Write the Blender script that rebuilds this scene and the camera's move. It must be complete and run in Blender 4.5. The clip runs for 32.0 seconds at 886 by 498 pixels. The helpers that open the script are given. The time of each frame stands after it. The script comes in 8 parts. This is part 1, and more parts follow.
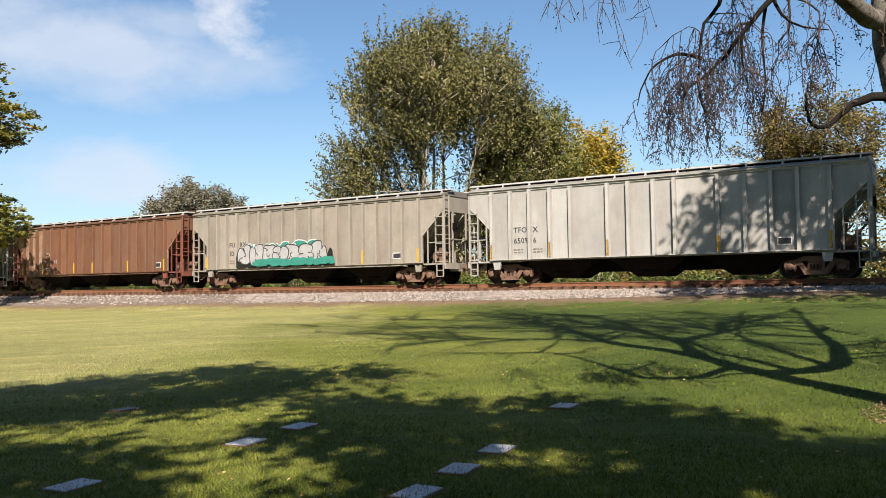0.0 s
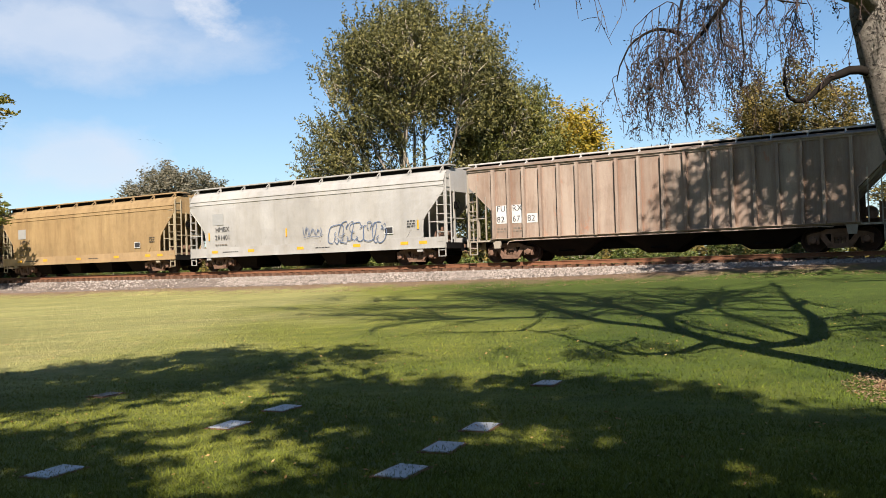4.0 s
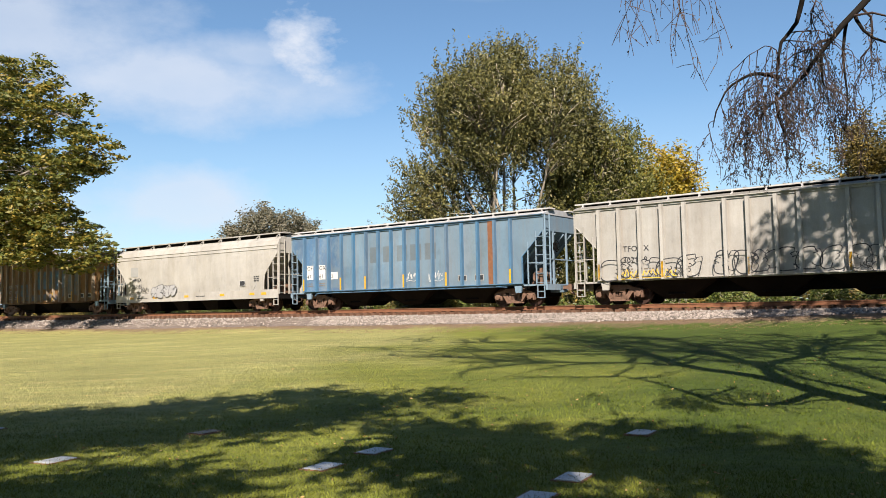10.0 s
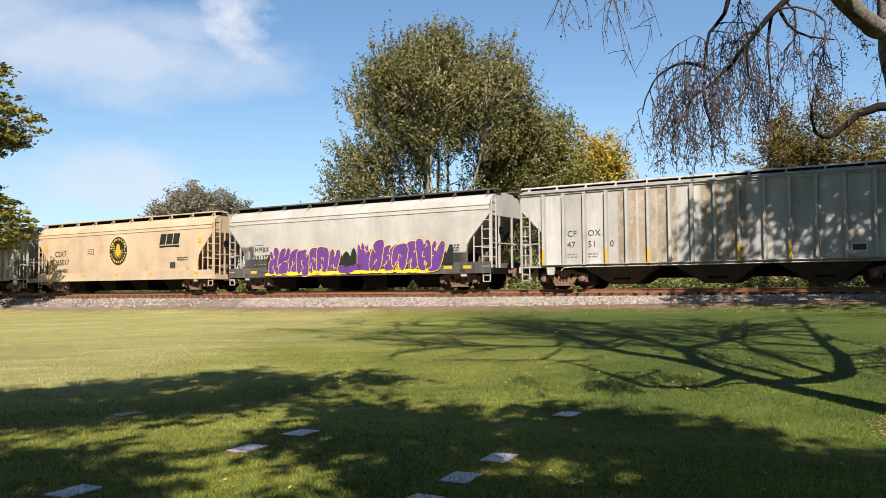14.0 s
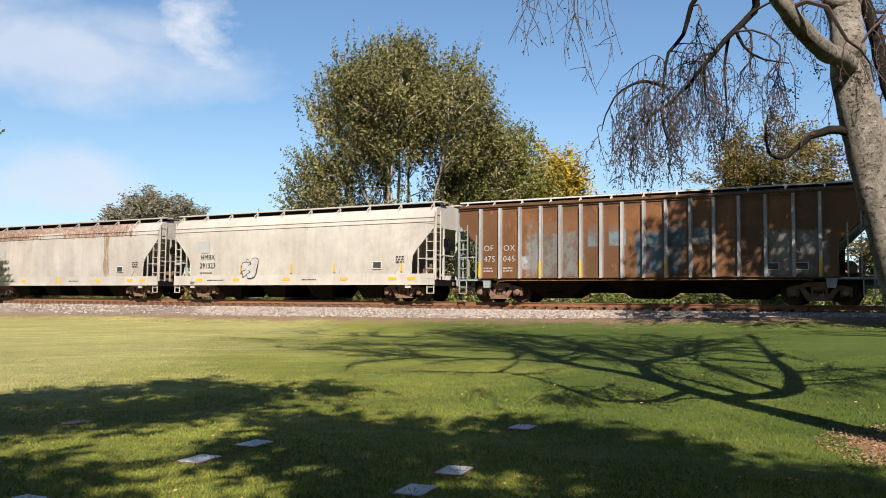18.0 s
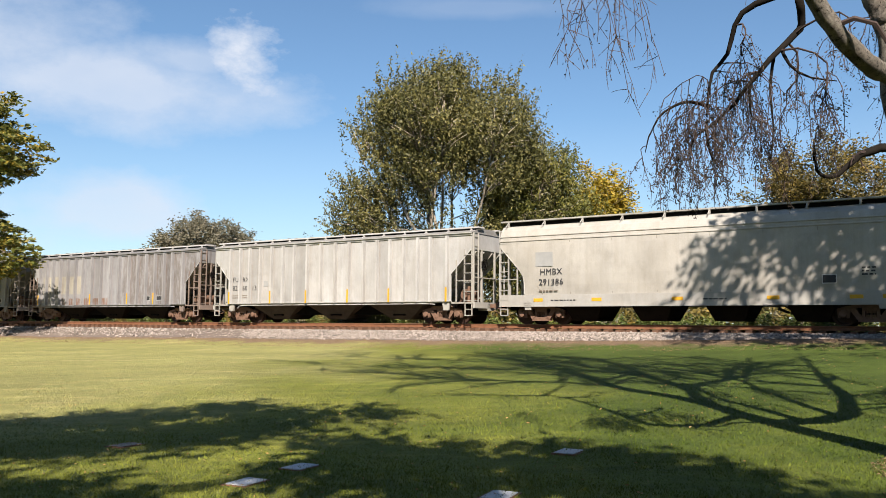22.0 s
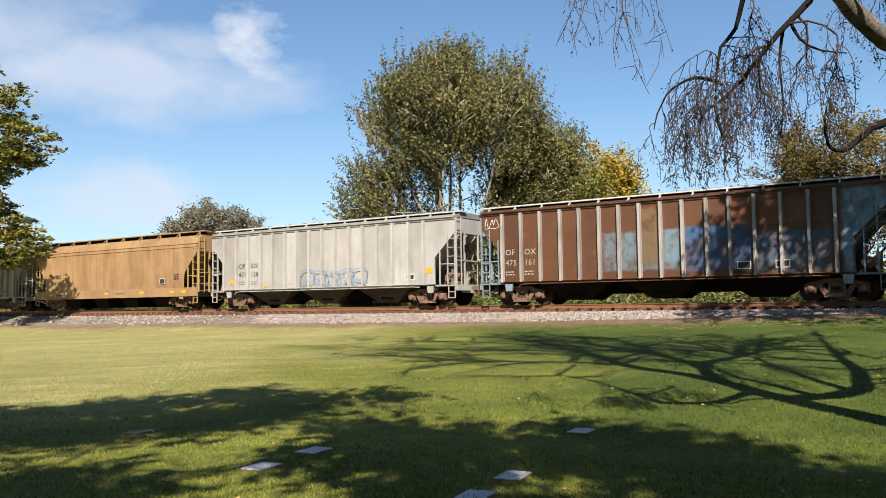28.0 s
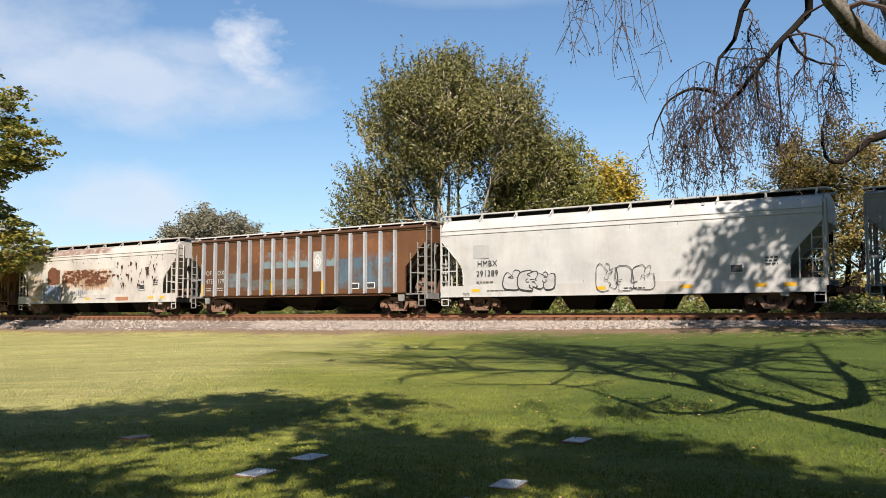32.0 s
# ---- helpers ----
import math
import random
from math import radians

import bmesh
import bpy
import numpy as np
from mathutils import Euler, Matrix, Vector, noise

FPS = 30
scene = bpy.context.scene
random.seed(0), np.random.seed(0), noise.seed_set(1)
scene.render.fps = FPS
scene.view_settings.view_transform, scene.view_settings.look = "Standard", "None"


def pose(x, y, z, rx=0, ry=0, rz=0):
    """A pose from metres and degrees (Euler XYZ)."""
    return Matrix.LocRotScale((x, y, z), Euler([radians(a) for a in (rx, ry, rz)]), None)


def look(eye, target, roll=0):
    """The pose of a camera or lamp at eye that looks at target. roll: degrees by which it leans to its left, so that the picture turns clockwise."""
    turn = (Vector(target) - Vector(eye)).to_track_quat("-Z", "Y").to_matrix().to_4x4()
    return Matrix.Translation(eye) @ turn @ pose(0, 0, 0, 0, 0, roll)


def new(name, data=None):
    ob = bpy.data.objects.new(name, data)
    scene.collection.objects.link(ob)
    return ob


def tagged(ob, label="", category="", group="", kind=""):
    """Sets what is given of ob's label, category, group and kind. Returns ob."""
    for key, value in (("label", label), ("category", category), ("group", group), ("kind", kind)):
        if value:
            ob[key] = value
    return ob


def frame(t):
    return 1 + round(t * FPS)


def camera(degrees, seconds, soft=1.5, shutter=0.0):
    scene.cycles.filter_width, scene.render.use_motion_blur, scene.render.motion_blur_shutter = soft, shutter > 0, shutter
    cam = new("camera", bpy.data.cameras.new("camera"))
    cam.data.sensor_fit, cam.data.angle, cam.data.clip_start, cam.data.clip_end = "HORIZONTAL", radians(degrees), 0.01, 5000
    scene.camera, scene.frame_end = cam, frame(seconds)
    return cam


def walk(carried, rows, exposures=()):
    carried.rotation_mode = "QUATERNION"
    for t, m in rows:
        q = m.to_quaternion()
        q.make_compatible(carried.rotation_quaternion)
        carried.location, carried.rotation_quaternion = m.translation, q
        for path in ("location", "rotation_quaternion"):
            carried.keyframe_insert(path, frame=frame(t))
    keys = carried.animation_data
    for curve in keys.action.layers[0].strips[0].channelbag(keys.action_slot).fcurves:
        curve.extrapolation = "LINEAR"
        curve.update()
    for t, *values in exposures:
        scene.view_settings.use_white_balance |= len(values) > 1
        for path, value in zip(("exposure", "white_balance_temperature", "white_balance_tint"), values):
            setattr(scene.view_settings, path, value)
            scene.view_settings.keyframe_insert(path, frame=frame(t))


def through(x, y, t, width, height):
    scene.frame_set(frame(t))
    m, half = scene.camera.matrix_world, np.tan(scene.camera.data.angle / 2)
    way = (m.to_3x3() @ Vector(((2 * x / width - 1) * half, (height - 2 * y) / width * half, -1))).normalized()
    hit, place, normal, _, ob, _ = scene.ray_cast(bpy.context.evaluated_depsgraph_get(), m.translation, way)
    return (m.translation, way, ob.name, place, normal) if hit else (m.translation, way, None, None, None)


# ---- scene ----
cam = camera(56.0, 32.0, soft=0.5)
PATH = [
    (0, (-0.012, -0.014, 1.697), (-0.000, 19.967, 2.584), -0.83),
    (0.5, (-0.017, -0.027, 1.699), (-0.002, 19.954, 2.571), -0.77),
    (1, (-0.024, -0.018, 1.689), (0.001, 19.964, 2.525), -0.73),
    (1.5, (-0.017, -0.008, 1.690), (0.070, 19.977, 2.470), -0.80),
    (2, (-0.009, 0.000, 1.691), (0.102, 19.988, 2.371), -1.04),
    (2.5, (-0.007, 0.003, 1.685), (0.222, 19.994, 2.259), -1.14),
    (3, (-0.001, 0.014, 1.688), (0.300, 20.005, 2.208), -1.43),
    (3.5, (-0.001, 0.013, 1.685), (0.384, 20.005, 2.107), -1.64),
    (5.5, (-0.013, 0.012, 1.686), (0.456, 20.002, 2.085), -1.78),
    (6, (-0.014, -0.012, 1.692), (0.402, 19.977, 2.232), -1.60),
    (6.5, (-0.018, -0.024, 1.703), (0.336, 19.962, 2.366), -1.59),
    (7, (0.000, 0.061, 1.706), (0.457, 20.040, 2.505), -1.75),
    (7.5, (0.016, 0.101, 1.726), (1.088, 20.052, 2.626), -1.77),
    (8, (-0.003, 0.032, 1.736), (0.771, 20.001, 2.530), -1.22),
    (8.5, (-0.017, 0.008, 1.757), (0.125, 19.995, 2.464), -1.42),
    (9, (-0.058, -0.106, 1.749), (-1.285, 19.811, 3.083), -1.49),
    (9.5, (-0.046, -0.062, 1.755), (-2.490, 19.732, 3.245), -0.40),
    (10, (-0.037, -0.048, 1.749), (-1.707, 19.832, 3.168), -1.08),
    (10.5, (-0.001, -0.019, 1.746), (-1.695, 19.865, 3.073), -1.73),
    (11, (-0.001, -0.006, 1.743), (-0.905, 19.926, 3.112), -1.81),
    (11.5, (-0.006, -0.024, 1.733), (-0.887, 19.909, 3.114), -1.68),
    (12, (-0.012, -0.029, 1.736), (-0.685, 19.917, 3.036), -1.56),
    (12.5, (-0.007, -0.001, 1.727), (-0.662, 19.954, 2.897), -1.60),
    (13, (0.002, -0.011, 1.728), (-0.567, 19.952, 2.814), -1.56),
    (13.5, (-0.003, -0.005, 1.725), (-0.308, 19.963, 2.807), -1.17),
    (14, (-0.005, 0.001, 1.726), (-0.088, 19.976, 2.734), -0.42),
    (14.5, (0.000, 0.020, 1.721), (0.344, 19.991, 2.730), 0.04),
    (15, (0.003, 0.013, 1.722), (0.833, 19.965, 2.832), 0.27),
    (15.5, (0.010, 0.017, 1.724), (0.957, 19.962, 2.857), 0.27),
    (17.5, (-0.004, -0.003, 1.727), (1.092, 19.930, 2.939), 0.49),
    (18, (-0.006, 0.004, 1.726), (0.890, 19.943, 3.009), 0.57),
    (18.5, (-0.016, -0.023, 1.736), (0.549, 19.921, 3.121), 0.65),
    (19, (-0.022, -0.038, 1.740), (-0.352, 19.907, 3.192), 0.76),
    (19.5, (-0.014, -0.019, 1.740), (-0.425, 19.919, 3.255), 0.85),
    (20, (-0.007, 0.001, 1.740), (-0.243, 19.934, 3.360), 0.77),
    (20.5, (0.002, -0.005, 1.741), (-0.111, 19.924, 3.419), 0.50),
    (21, (-0.003, -0.001, 1.747), (-0.132, 19.924, 3.473), 0.40),
    (21.5, (-0.001, 0.000, 1.742), (-0.162, 19.920, 3.521), 0.38),
    (22, (-0.000, -0.010, 1.740), (-0.159, 19.908, 3.540), 0.38),
    (22.5, (0.003, -0.001, 1.739), (-0.130, 19.922, 3.493), 0.24),
    (23, (-0.001, -0.005, 1.740), (-0.139, 19.922, 3.441), -0.04),
    (23.5, (-0.002, 0.003, 1.740), (-0.136, 19.938, 3.351), -0.11),
    (24, (-0.002, -0.009, 1.737), (-0.123, 19.930, 3.293), -0.13),
    (24.5, (-0.002, -0.000, 1.741), (-0.131, 19.941, 3.270), -0.28),
    (25, (-0.005, -0.010, 1.735), (-0.166, 19.926, 3.318), -0.29),
    (25.5, (0.001, -0.006, 1.733), (-0.175, 19.934, 3.279), -0.36),
    (27.5, (-0.006, -0.007, 1.733), (-0.366, 19.940, 3.146), -0.46),
    (28, (-0.001, 0.007, 1.738), (-0.382, 19.956, 3.119), -0.69),
    (28.5, (0.003, 0.002, 1.733), (-0.356, 19.947, 3.172), -0.79),
    (29, (-0.003, -0.006, 1.735), (-0.337, 19.937, 3.204), -0.70),
    (29.5, (-0.005, -0.003, 1.735), (-0.328, 19.938, 3.224), -0.54),
    (30, (-0.007, -0.005, 1.739), (-0.333, 19.937, 3.230), -0.46),
    (30.5, (-0.011, -0.019, 1.738), (-0.393, 19.917, 3.292), -0.41),
    (31, (-0.017, -0.018, 1.733), (-0.382, 19.917, 3.303), -0.23),
    (31.5, (-0.006, -0.007, 1.734), (-0.345, 19.929, 3.294), -0.16),
    (32, (-0.002, -0.007, 1.736), (-0.327, 19.929, 3.302), -0.14),
]
walk(cam, [(t, look(eye, target, roll)) for t, eye, target, roll in PATH])

# ---- world, sun, exposure ----
SUN_EL, SUN_AZ = 40.0, 178.0      # degrees above the horizon; compass angle from +y, clockwise
TRACK_ANGLE = -math.degrees(math.atan(0.63))
U = Vector((math.cos(math.atan(0.63)), -math.sin(math.atan(0.63)), 0))
N = Vector((U.y, -U.x, 0))  # across the track, towards the camera
P0 = Vector((2.06, 39.31, 0))     # a point on the track's centre line
RAIL_Z = 1.77


def site(u, w, z=0.0):
    p = P0 + U * u + N * w
    return Vector((p.x, p.y, z))


def to_uw(x, y):
    d = Vector((x, y, 0)) - P0
    return d.dot(U), d.dot(N)


def nodes_of(owner):
    owner.use_nodes = True
    t = owner.node_tree
    t.nodes.clear()
    return t


def link(t, a, b):
    t.links.new(a, b)


def math_node(t, op, a, b=None, clamp=False):
    n = t.nodes.new("ShaderNodeMath")
    n.operation, n.use_clamp = op, clamp
    for i, v in enumerate((a, b)):
        if v is None:
            continue
        if isinstance(v, (int, float)):
            n.inputs[i].default_value = v
        else:
            t.links.new(v, n.inputs[i])
    return n.outputs[0]


def mix(t, fac, a, b, mode="MIX"):
    n = t.nodes.new("ShaderNodeMix")
    n.data_type, n.blend_type = "RGBA", mode
    for sock, v in ((n.inputs[0], fac), (n.inputs[6], a), (n.inputs[7], b)):
        if isinstance(v, (int, float)):
            sock.default_value = v
        elif isinstance(v, (tuple, list)):
            sock.default_value = (*v[:3], 1)
        else:
            t.links.new(v, sock)
    return n.outputs[2]


def ramp(t, fac, stops, smooth=False):
    n = t.nodes.new("ShaderNodeValToRGB")
    if smooth:
        n.color_ramp.interpolation = "EASE"
    els = n.color_ramp.elements
    while len(els) < len(stops):
        els.new(0.5)
    for e, (p, c) in zip(els, stops):
        e.position = p
        e.color = (c, c, c, 1) if isinstance(c, (int, float)) else (*c, 1)
    t.links.new(fac, n.inputs[0])
    return n.outputs[0]


def noise_tex(t, vec, scale, detail=4.0, rough=0.55, out=0):
    n = t.nodes.new("ShaderNodeTexNoise")
    n.inputs["Scale"].default_value, n.inputs["Detail"].default_value = scale, detail
    n.inputs["Roughness"].default_value = rough
    if vec is not None:
        t.links.new(vec, n.inputs["Vector"])
    return n.outputs[out]


def mapped(t, vec, scale=(1, 1, 1), loc=(0, 0, 0)):
    n = t.nodes.new("ShaderNodeMapping")
    n.inputs["Scale"].default_value, n.inputs["Location"].default_value = scale, loc
    t.links.new(vec, n.inputs["Vector"])
    return n.outputs[0]


def build_world():
    w = bpy.data.worlds.new("sky")
    scene.world = w
    t = nodes_of(w)
    sky = t.nodes.new("ShaderNodeTexSky")
    sky.sky_type, sky.sun_disc = "NISHITA", False
    sky.sun_elevation, sky.sun_rotation = radians(SUN_EL), radians(SUN_AZ)
    sky.air_density, sky.dust_density, sky.ozone_density = 1.0, 0.6, 1.6
    co = t.nodes.new("ShaderNodeTexCoord").outputs["Generated"]
    sep = t.nodes.new("ShaderNodeSeparateXYZ")
    link(t, co, sep.inputs[0])
    # azimuth and elevation in degrees
    az = math_node(t, "MULTIPLY", math_node(t, "ARCTAN2", sep.outputs[0], sep.outputs[1]), 57.2958)
    el = math_node(t, "MULTIPLY", math_node(t, "ARCSINE", sep.outputs[2]), 57.2958)
    warp = noise_tex(t, mapped(t, co, (9, 9, 16)), 1.0, 7, 0.62)
    soft = math_node(t, "MULTIPLY", math_node(t, "SUBTRACT", warp, 0.5), 2.2)

    def bank(a0, e0, ra, re, gain, rough=0.62):
        da = math_node(t, "DIVIDE", math_node(t, "SUBTRACT", az, a0), ra)
        de = math_node(t, "DIVIDE", math_node(t, "SUBTRACT", el, e0), re)
        d = math_node(t, "SQRT", math_node(t, "ADD", math_node(t, "MULTIPLY", da, da), math_node(t, "MULTIPLY", de, de)))
        d = math_node(t, "SUBTRACT", math_node(t, "SUBTRACT", 1.12, d), math_node(t, "MULTIPLY", soft, -rough))
        return math_node(t, "MULTIPLY", math_node(t, "MULTIPLY", d, 1.35, True), gain)

    c = bank(-18, 17.0, 5.0, 1.6, 0.6)
    for args in ((-21.5, 14.9, 11.5, 3.2, 0.74), (-34, 17.5, 12, 4.0, 0.72), (-22.0, 7.2, 6.8, 2.8, 0.80), (-33, 5.5, 9, 4.0, 0.6),
                 (-60, 14, 14, 5, 0.6), (75, 16, 20, 4, 0.5), (3, 21.3, 9, 0.8, 0.16)):
        c = math_node(t, "MAXIMUM", c, bank(*args))
    thin = noise_tex(t, mapped(t, co, (5, 5, 9)), 1.0, 5, 0.55)
    c = math_node(t, "MULTIPLY", c, ramp(t, thin, ((0.3, 0.72), (0.7, 1.08))))
    c = math_node(t, "MAXIMUM", c, bank(-14.6, 17.3, 2.9, 2.2, 0.95, 1.35))
    low = math_node(t, "MULTIPLY", math_node(t, "SUBTRACT", 1.0, math_node(t, "DIVIDE", el, 14.0)), 0.42, True)
    c = math_node(t, "MAXIMUM", c, math_node(t, "MULTIPLY", low, 0.75))
    tint = mix(t, 1.0, sky.outputs[0], SKY_TINT, "MULTIPLY")
    col = mix(t, c, tint, CLOUD)
    bg = t.nodes.new("ShaderNodeBackground")
    bg.inputs[1].default_value = SKY_STRENGTH
    link(t, col, bg.inputs[0])
    out = t.nodes.new("ShaderNodeOutputWorld")
    link(t, bg.outputs[0], out.inputs[0])


SKY_STRENGTH, SKY_TINT, CLOUD = 0.05, (0.845, 1.0, 1.09), (5.95, 6.4, 7.3)
build_world()
sun = new("sun", bpy.data.lights.new("sun", "SUN"))
sun.data.energy, sun.data.angle, sun.data.color = 5.0, radians(0.55), (1.0, 0.895, 0.80)
a = radians(SUN_AZ)
sun.matrix_world = look((60 * math.sin(a), 60 * math.cos(a), 60 * math.tan(radians(SUN_EL))), (0, 0, 0))
scene.view_settings.exposure = 1.37

# ---- materials ----
WORN = 0.49   # what years of weather leave of a fresh colour


def shader(name, rough=0.7, metal=0.0, spec=0.35):
    m = bpy.data.materials.new(name)
    t = nodes_of(m)
    b = t.nodes.new("ShaderNodeBsdfPrincipled")
    b.inputs["Roughness"].default_value, b.inputs["Metallic"].default_value = rough, metal
    b.inputs["Specular IOR Level"].default_value = spec
    out = t.nodes.new("ShaderNodeOutputMaterial")
    link(t, b.outputs[0], out.inputs[0])
    return m, t, b


def bumped(t, b, height, strength=0.3, dist=0.01):
    n = t.nodes.new("ShaderNodeBump")
    n.inputs["Strength"].default_value, n.inputs["Distance"].default_value = strength, dist
    link(t, height, n.inputs["Height"])
    link(t, n.outputs[0], b.inputs["Normal"])


def rand_vec(t, vec, amount=30.0):
    info = t.nodes.new("ShaderNodeObjectInfo")
    k = t.nodes.new("ShaderNodeVectorMath")
    k.operation = "ADD"
    s = math_node(t, "MULTIPLY", info.outputs["Random"], amount)
    comb = t.nodes.new("ShaderNodeCombineXYZ")
    for i in range(3):
        link(t, s, comb.inputs[i])
    link(t, vec, k.inputs[0])
    link(t, comb.outputs[0], k.inputs[1])
    return k.outputs[0]


def paint(name, base, dirt=(0.22, 0.17, 0.12), rust=0.15, streak=0.35, rough=0.6, patches=(), seed=0.0, rust_col=(0.17, 0.06, 0.025), island=False, ribs=()):
    """Weathered steel paint. patches: (x, z, half x, half z, colour, ragged). ribs: where the panels meet, for wear that differs from panel to panel."""
    worn = lambda c: tuple(WORN * v for v in c)
    base, dirt = worn(base), worn(dirt)
    m, t, b = shader(name, rough)
    co = t.nodes.new("ShaderNodeTexCoord").outputs["Object"]
    vec = mapped(t, co, (1, 1, 1), (seed * 3.7, seed * 1.3, seed * 2.1))
    if island:
        vec = rand_vec(t, vec)
    col = None
    for px, pz, hx, hz, pc, rag in patches:
        sep = t.nodes.new("ShaderNodeSeparateXYZ")
        link(t, co, sep.inputs[0])
        dx = math_node(t, "DIVIDE", math_node(t, "ABSOLUTE", math_node(t, "SUBTRACT", sep.outputs[0], px)), hx)
        dz = math_node(t, "DIVIDE", math_node(t, "ABSOLUTE", math_node(t, "SUBTRACT", sep.outputs[2], pz)), hz)
        d = math_node(t, "MAXIMUM", dx, dz)
        drips = rag < 0
        if rag:
            # below nought: the patch runs down in drips
            wob = noise_tex(t, mapped(t, vec, (1.6, 1.6, 1.2) if rag > 0 else (3.4, 3.4, 0.3)), 1.6, 7, 0.75)
            rag = abs(rag)
            d = math_node(t, "ADD", d, math_node(t, "MULTIPLY", math_node(t, "SUBTRACT", wob, 0.5), rag))
        fac = ramp(t, d, ((0.97 if not rag else 0.86, 1.0), (1.0, 0.0)))
        if rag > 0.1:
            # worn through in spots
            hole = noise_tex(t, mapped(t, vec, (2.2, 2.2, 1.6) if not drips else (7, 7, 0.9)), 1.3, 8, 0.78)
            fac = math_node(t, "MULTIPLY", fac, ramp(t, hole, ((0.41, 0.0 if drips else 0.3), (0.53, 1.0))))
        col = mix(t, fac, col if col is not None else base, worn(pc))
    band = noise_tex(t, mapped(t, vec, (0.5, 0.5, 0.06)), 1.0, 3, 0.6)
    col = mix(t, math_node(t, "MULTIPLY", ramp(t, band, ((0.42, 0.0), (0.62, 1.0))), 0.25 + 0.4 * streak), col if col is not None else base, mix(t, 0.55, col if col is not None else base, dirt))
    big = noise_tex(t, vec, 0.55, 5, 0.6)
    shade = ramp(t, big, ((0.3, 0.84), (0.7, 1.1)))
    col = mix(t, 1.0, col if col is not None else base, shade, "MULTIPLY")
    if ribs:
        rnd, reach = random.Random(int(seed * 10) + 3), 20.0
        sep = t.nodes.new("ShaderNodeSeparateXYZ")
        link(t, co, sep.inputs[0])
        along = math_node(t, "DIVIDE", sep.outputs[0], reach)
        tone = ramp(t, along, [(0.0, rnd.uniform(0.85, 1.08))] + [(x / reach, rnd.uniform(0.80, 1.12)) for x in ribs])
        t.nodes[-1].color_ramp.interpolation = "CONSTANT"
        col = mix(t, 1.0, col, tone, "MULTIPLY")
        # grime and rust that runs down beside each rib
        for bunch in (ribs[::2], ribs[1::2]):
            stops = [(0.0, 0.0)]
            for x in bunch:
                k = rnd.uniform(0.35, 1.0)
                stops += [((x - rnd.uniform(0.14, 0.24)) / reach, 0.0), (x / reach, k), ((x + rnd.uniform(0.12, 0.26)) / reach, 0.0)]
            near = ramp(t, along, stops)
            wisp = noise_tex(t, mapped(t, vec, (5.5, 5.5, 0.45)), 1.0, 7, 0.75)
            fac = math_node(t, "MULTIPLY", near, ramp(t, wisp, ((0.3, 0.0), (0.55, 1.0))))
            col = mix(t, math_node(t, "MULTIPLY", fac, min(0.9, 0.3 + 0.6 * rust + 0.5 * streak)), col, mix(t, min(0.8, 0.15 + rust), dirt, rust_col))
    run = noise_tex(t, mapped(t, vec, (2.7, 2.7, 0.24)), 1.0, 9, 0.78)
    fac = math_node(t, "MULTIPLY", ramp(t, run, ((0.44, 0.0), (0.70, 1.0))), min(0.9, streak * 1.05))
    col = mix(t, fac, col, dirt)
    # smudges and scuffs
    smudge = noise_tex(t, mapped(t, vec, (1.1, 1.1, 0.7)), 1.4, 8, 0.75)
    col = mix(t, math_node(t, "MULTIPLY", ramp(t, smudge, ((0.5, 0.0), (0.7, 1.0))), 0.25 + 0.5 * streak), col, mix(t, 1.0, col, tuple(0.55 + 0.35 * c for c in dirt), "MULTIPLY"))
    spot = noise_tex(t, mapped(t, vec, (1.7, 1.7, 0.8)), 1.5, 9, 0.72)
    edge = 0.80 - 0.36 * rust
    fac = ramp(t, spot, ((edge - 0.05, 0.0), (edge + 0.05, 1.0)))
    rcol = mix(t, noise_tex(t, vec, 7, 4), rust_col, tuple(min(1, c * 2.2) for c in rust_col))
    col = mix(t, math_node(t, "MULTIPLY", fac, min(1.0, 0.35 + rust)), col, rcol)
    grain = noise_tex(t, vec, 45, 3, 0.6)
    col = mix(t, 1.0, col, ramp(t, grain, ((0.3, 0.9), (0.7, 1.06))), "MULTIPLY")
    link(t, col, b.inputs["Base Color"])
    bumped(t, b, noise_tex(t, vec, 2.2, 3), 0.18, 0.03)
    return m


def plain(name, base, rough=0.7, var=0.35, scale=6.0, metal=0.0, bump=0.3, island=False, tint=None, stretch=(1, 1, 1), spec=0.25):
    m, t, b = shader(name, rough, metal, spec)
    vec = mapped(t, t.nodes.new("ShaderNodeTexCoord").outputs["Object"], stretch)
    vec = rand_vec(t, vec)
    n1, n2 = noise_tex(t, vec, scale, 6, 0.65), noise_tex(t, vec, scale * 0.17, 3)
    col = mix(t, 1.0, base, ramp(t, n1, ((0.25, 1 - var), (0.75, 1 + var))), "MULTIPLY")
    col = mix(t, math_node(t, "MULTIPLY", n2, 0.6), col, tint or tuple(c * 0.7 for c in base))
    if island:
        r = t.nodes.new("ShaderNodeNewGeometry").outputs["Random Per Island"]
        col = mix(t, 1.0, col, ramp(t, r, ((0.0, 0.4), (1.0, 1.6))), "MULTIPLY")
    link(t, col, b.inputs["Base Color"])
    if bump:
        bumped(t, b, n1, bump, 0.02)
    return m


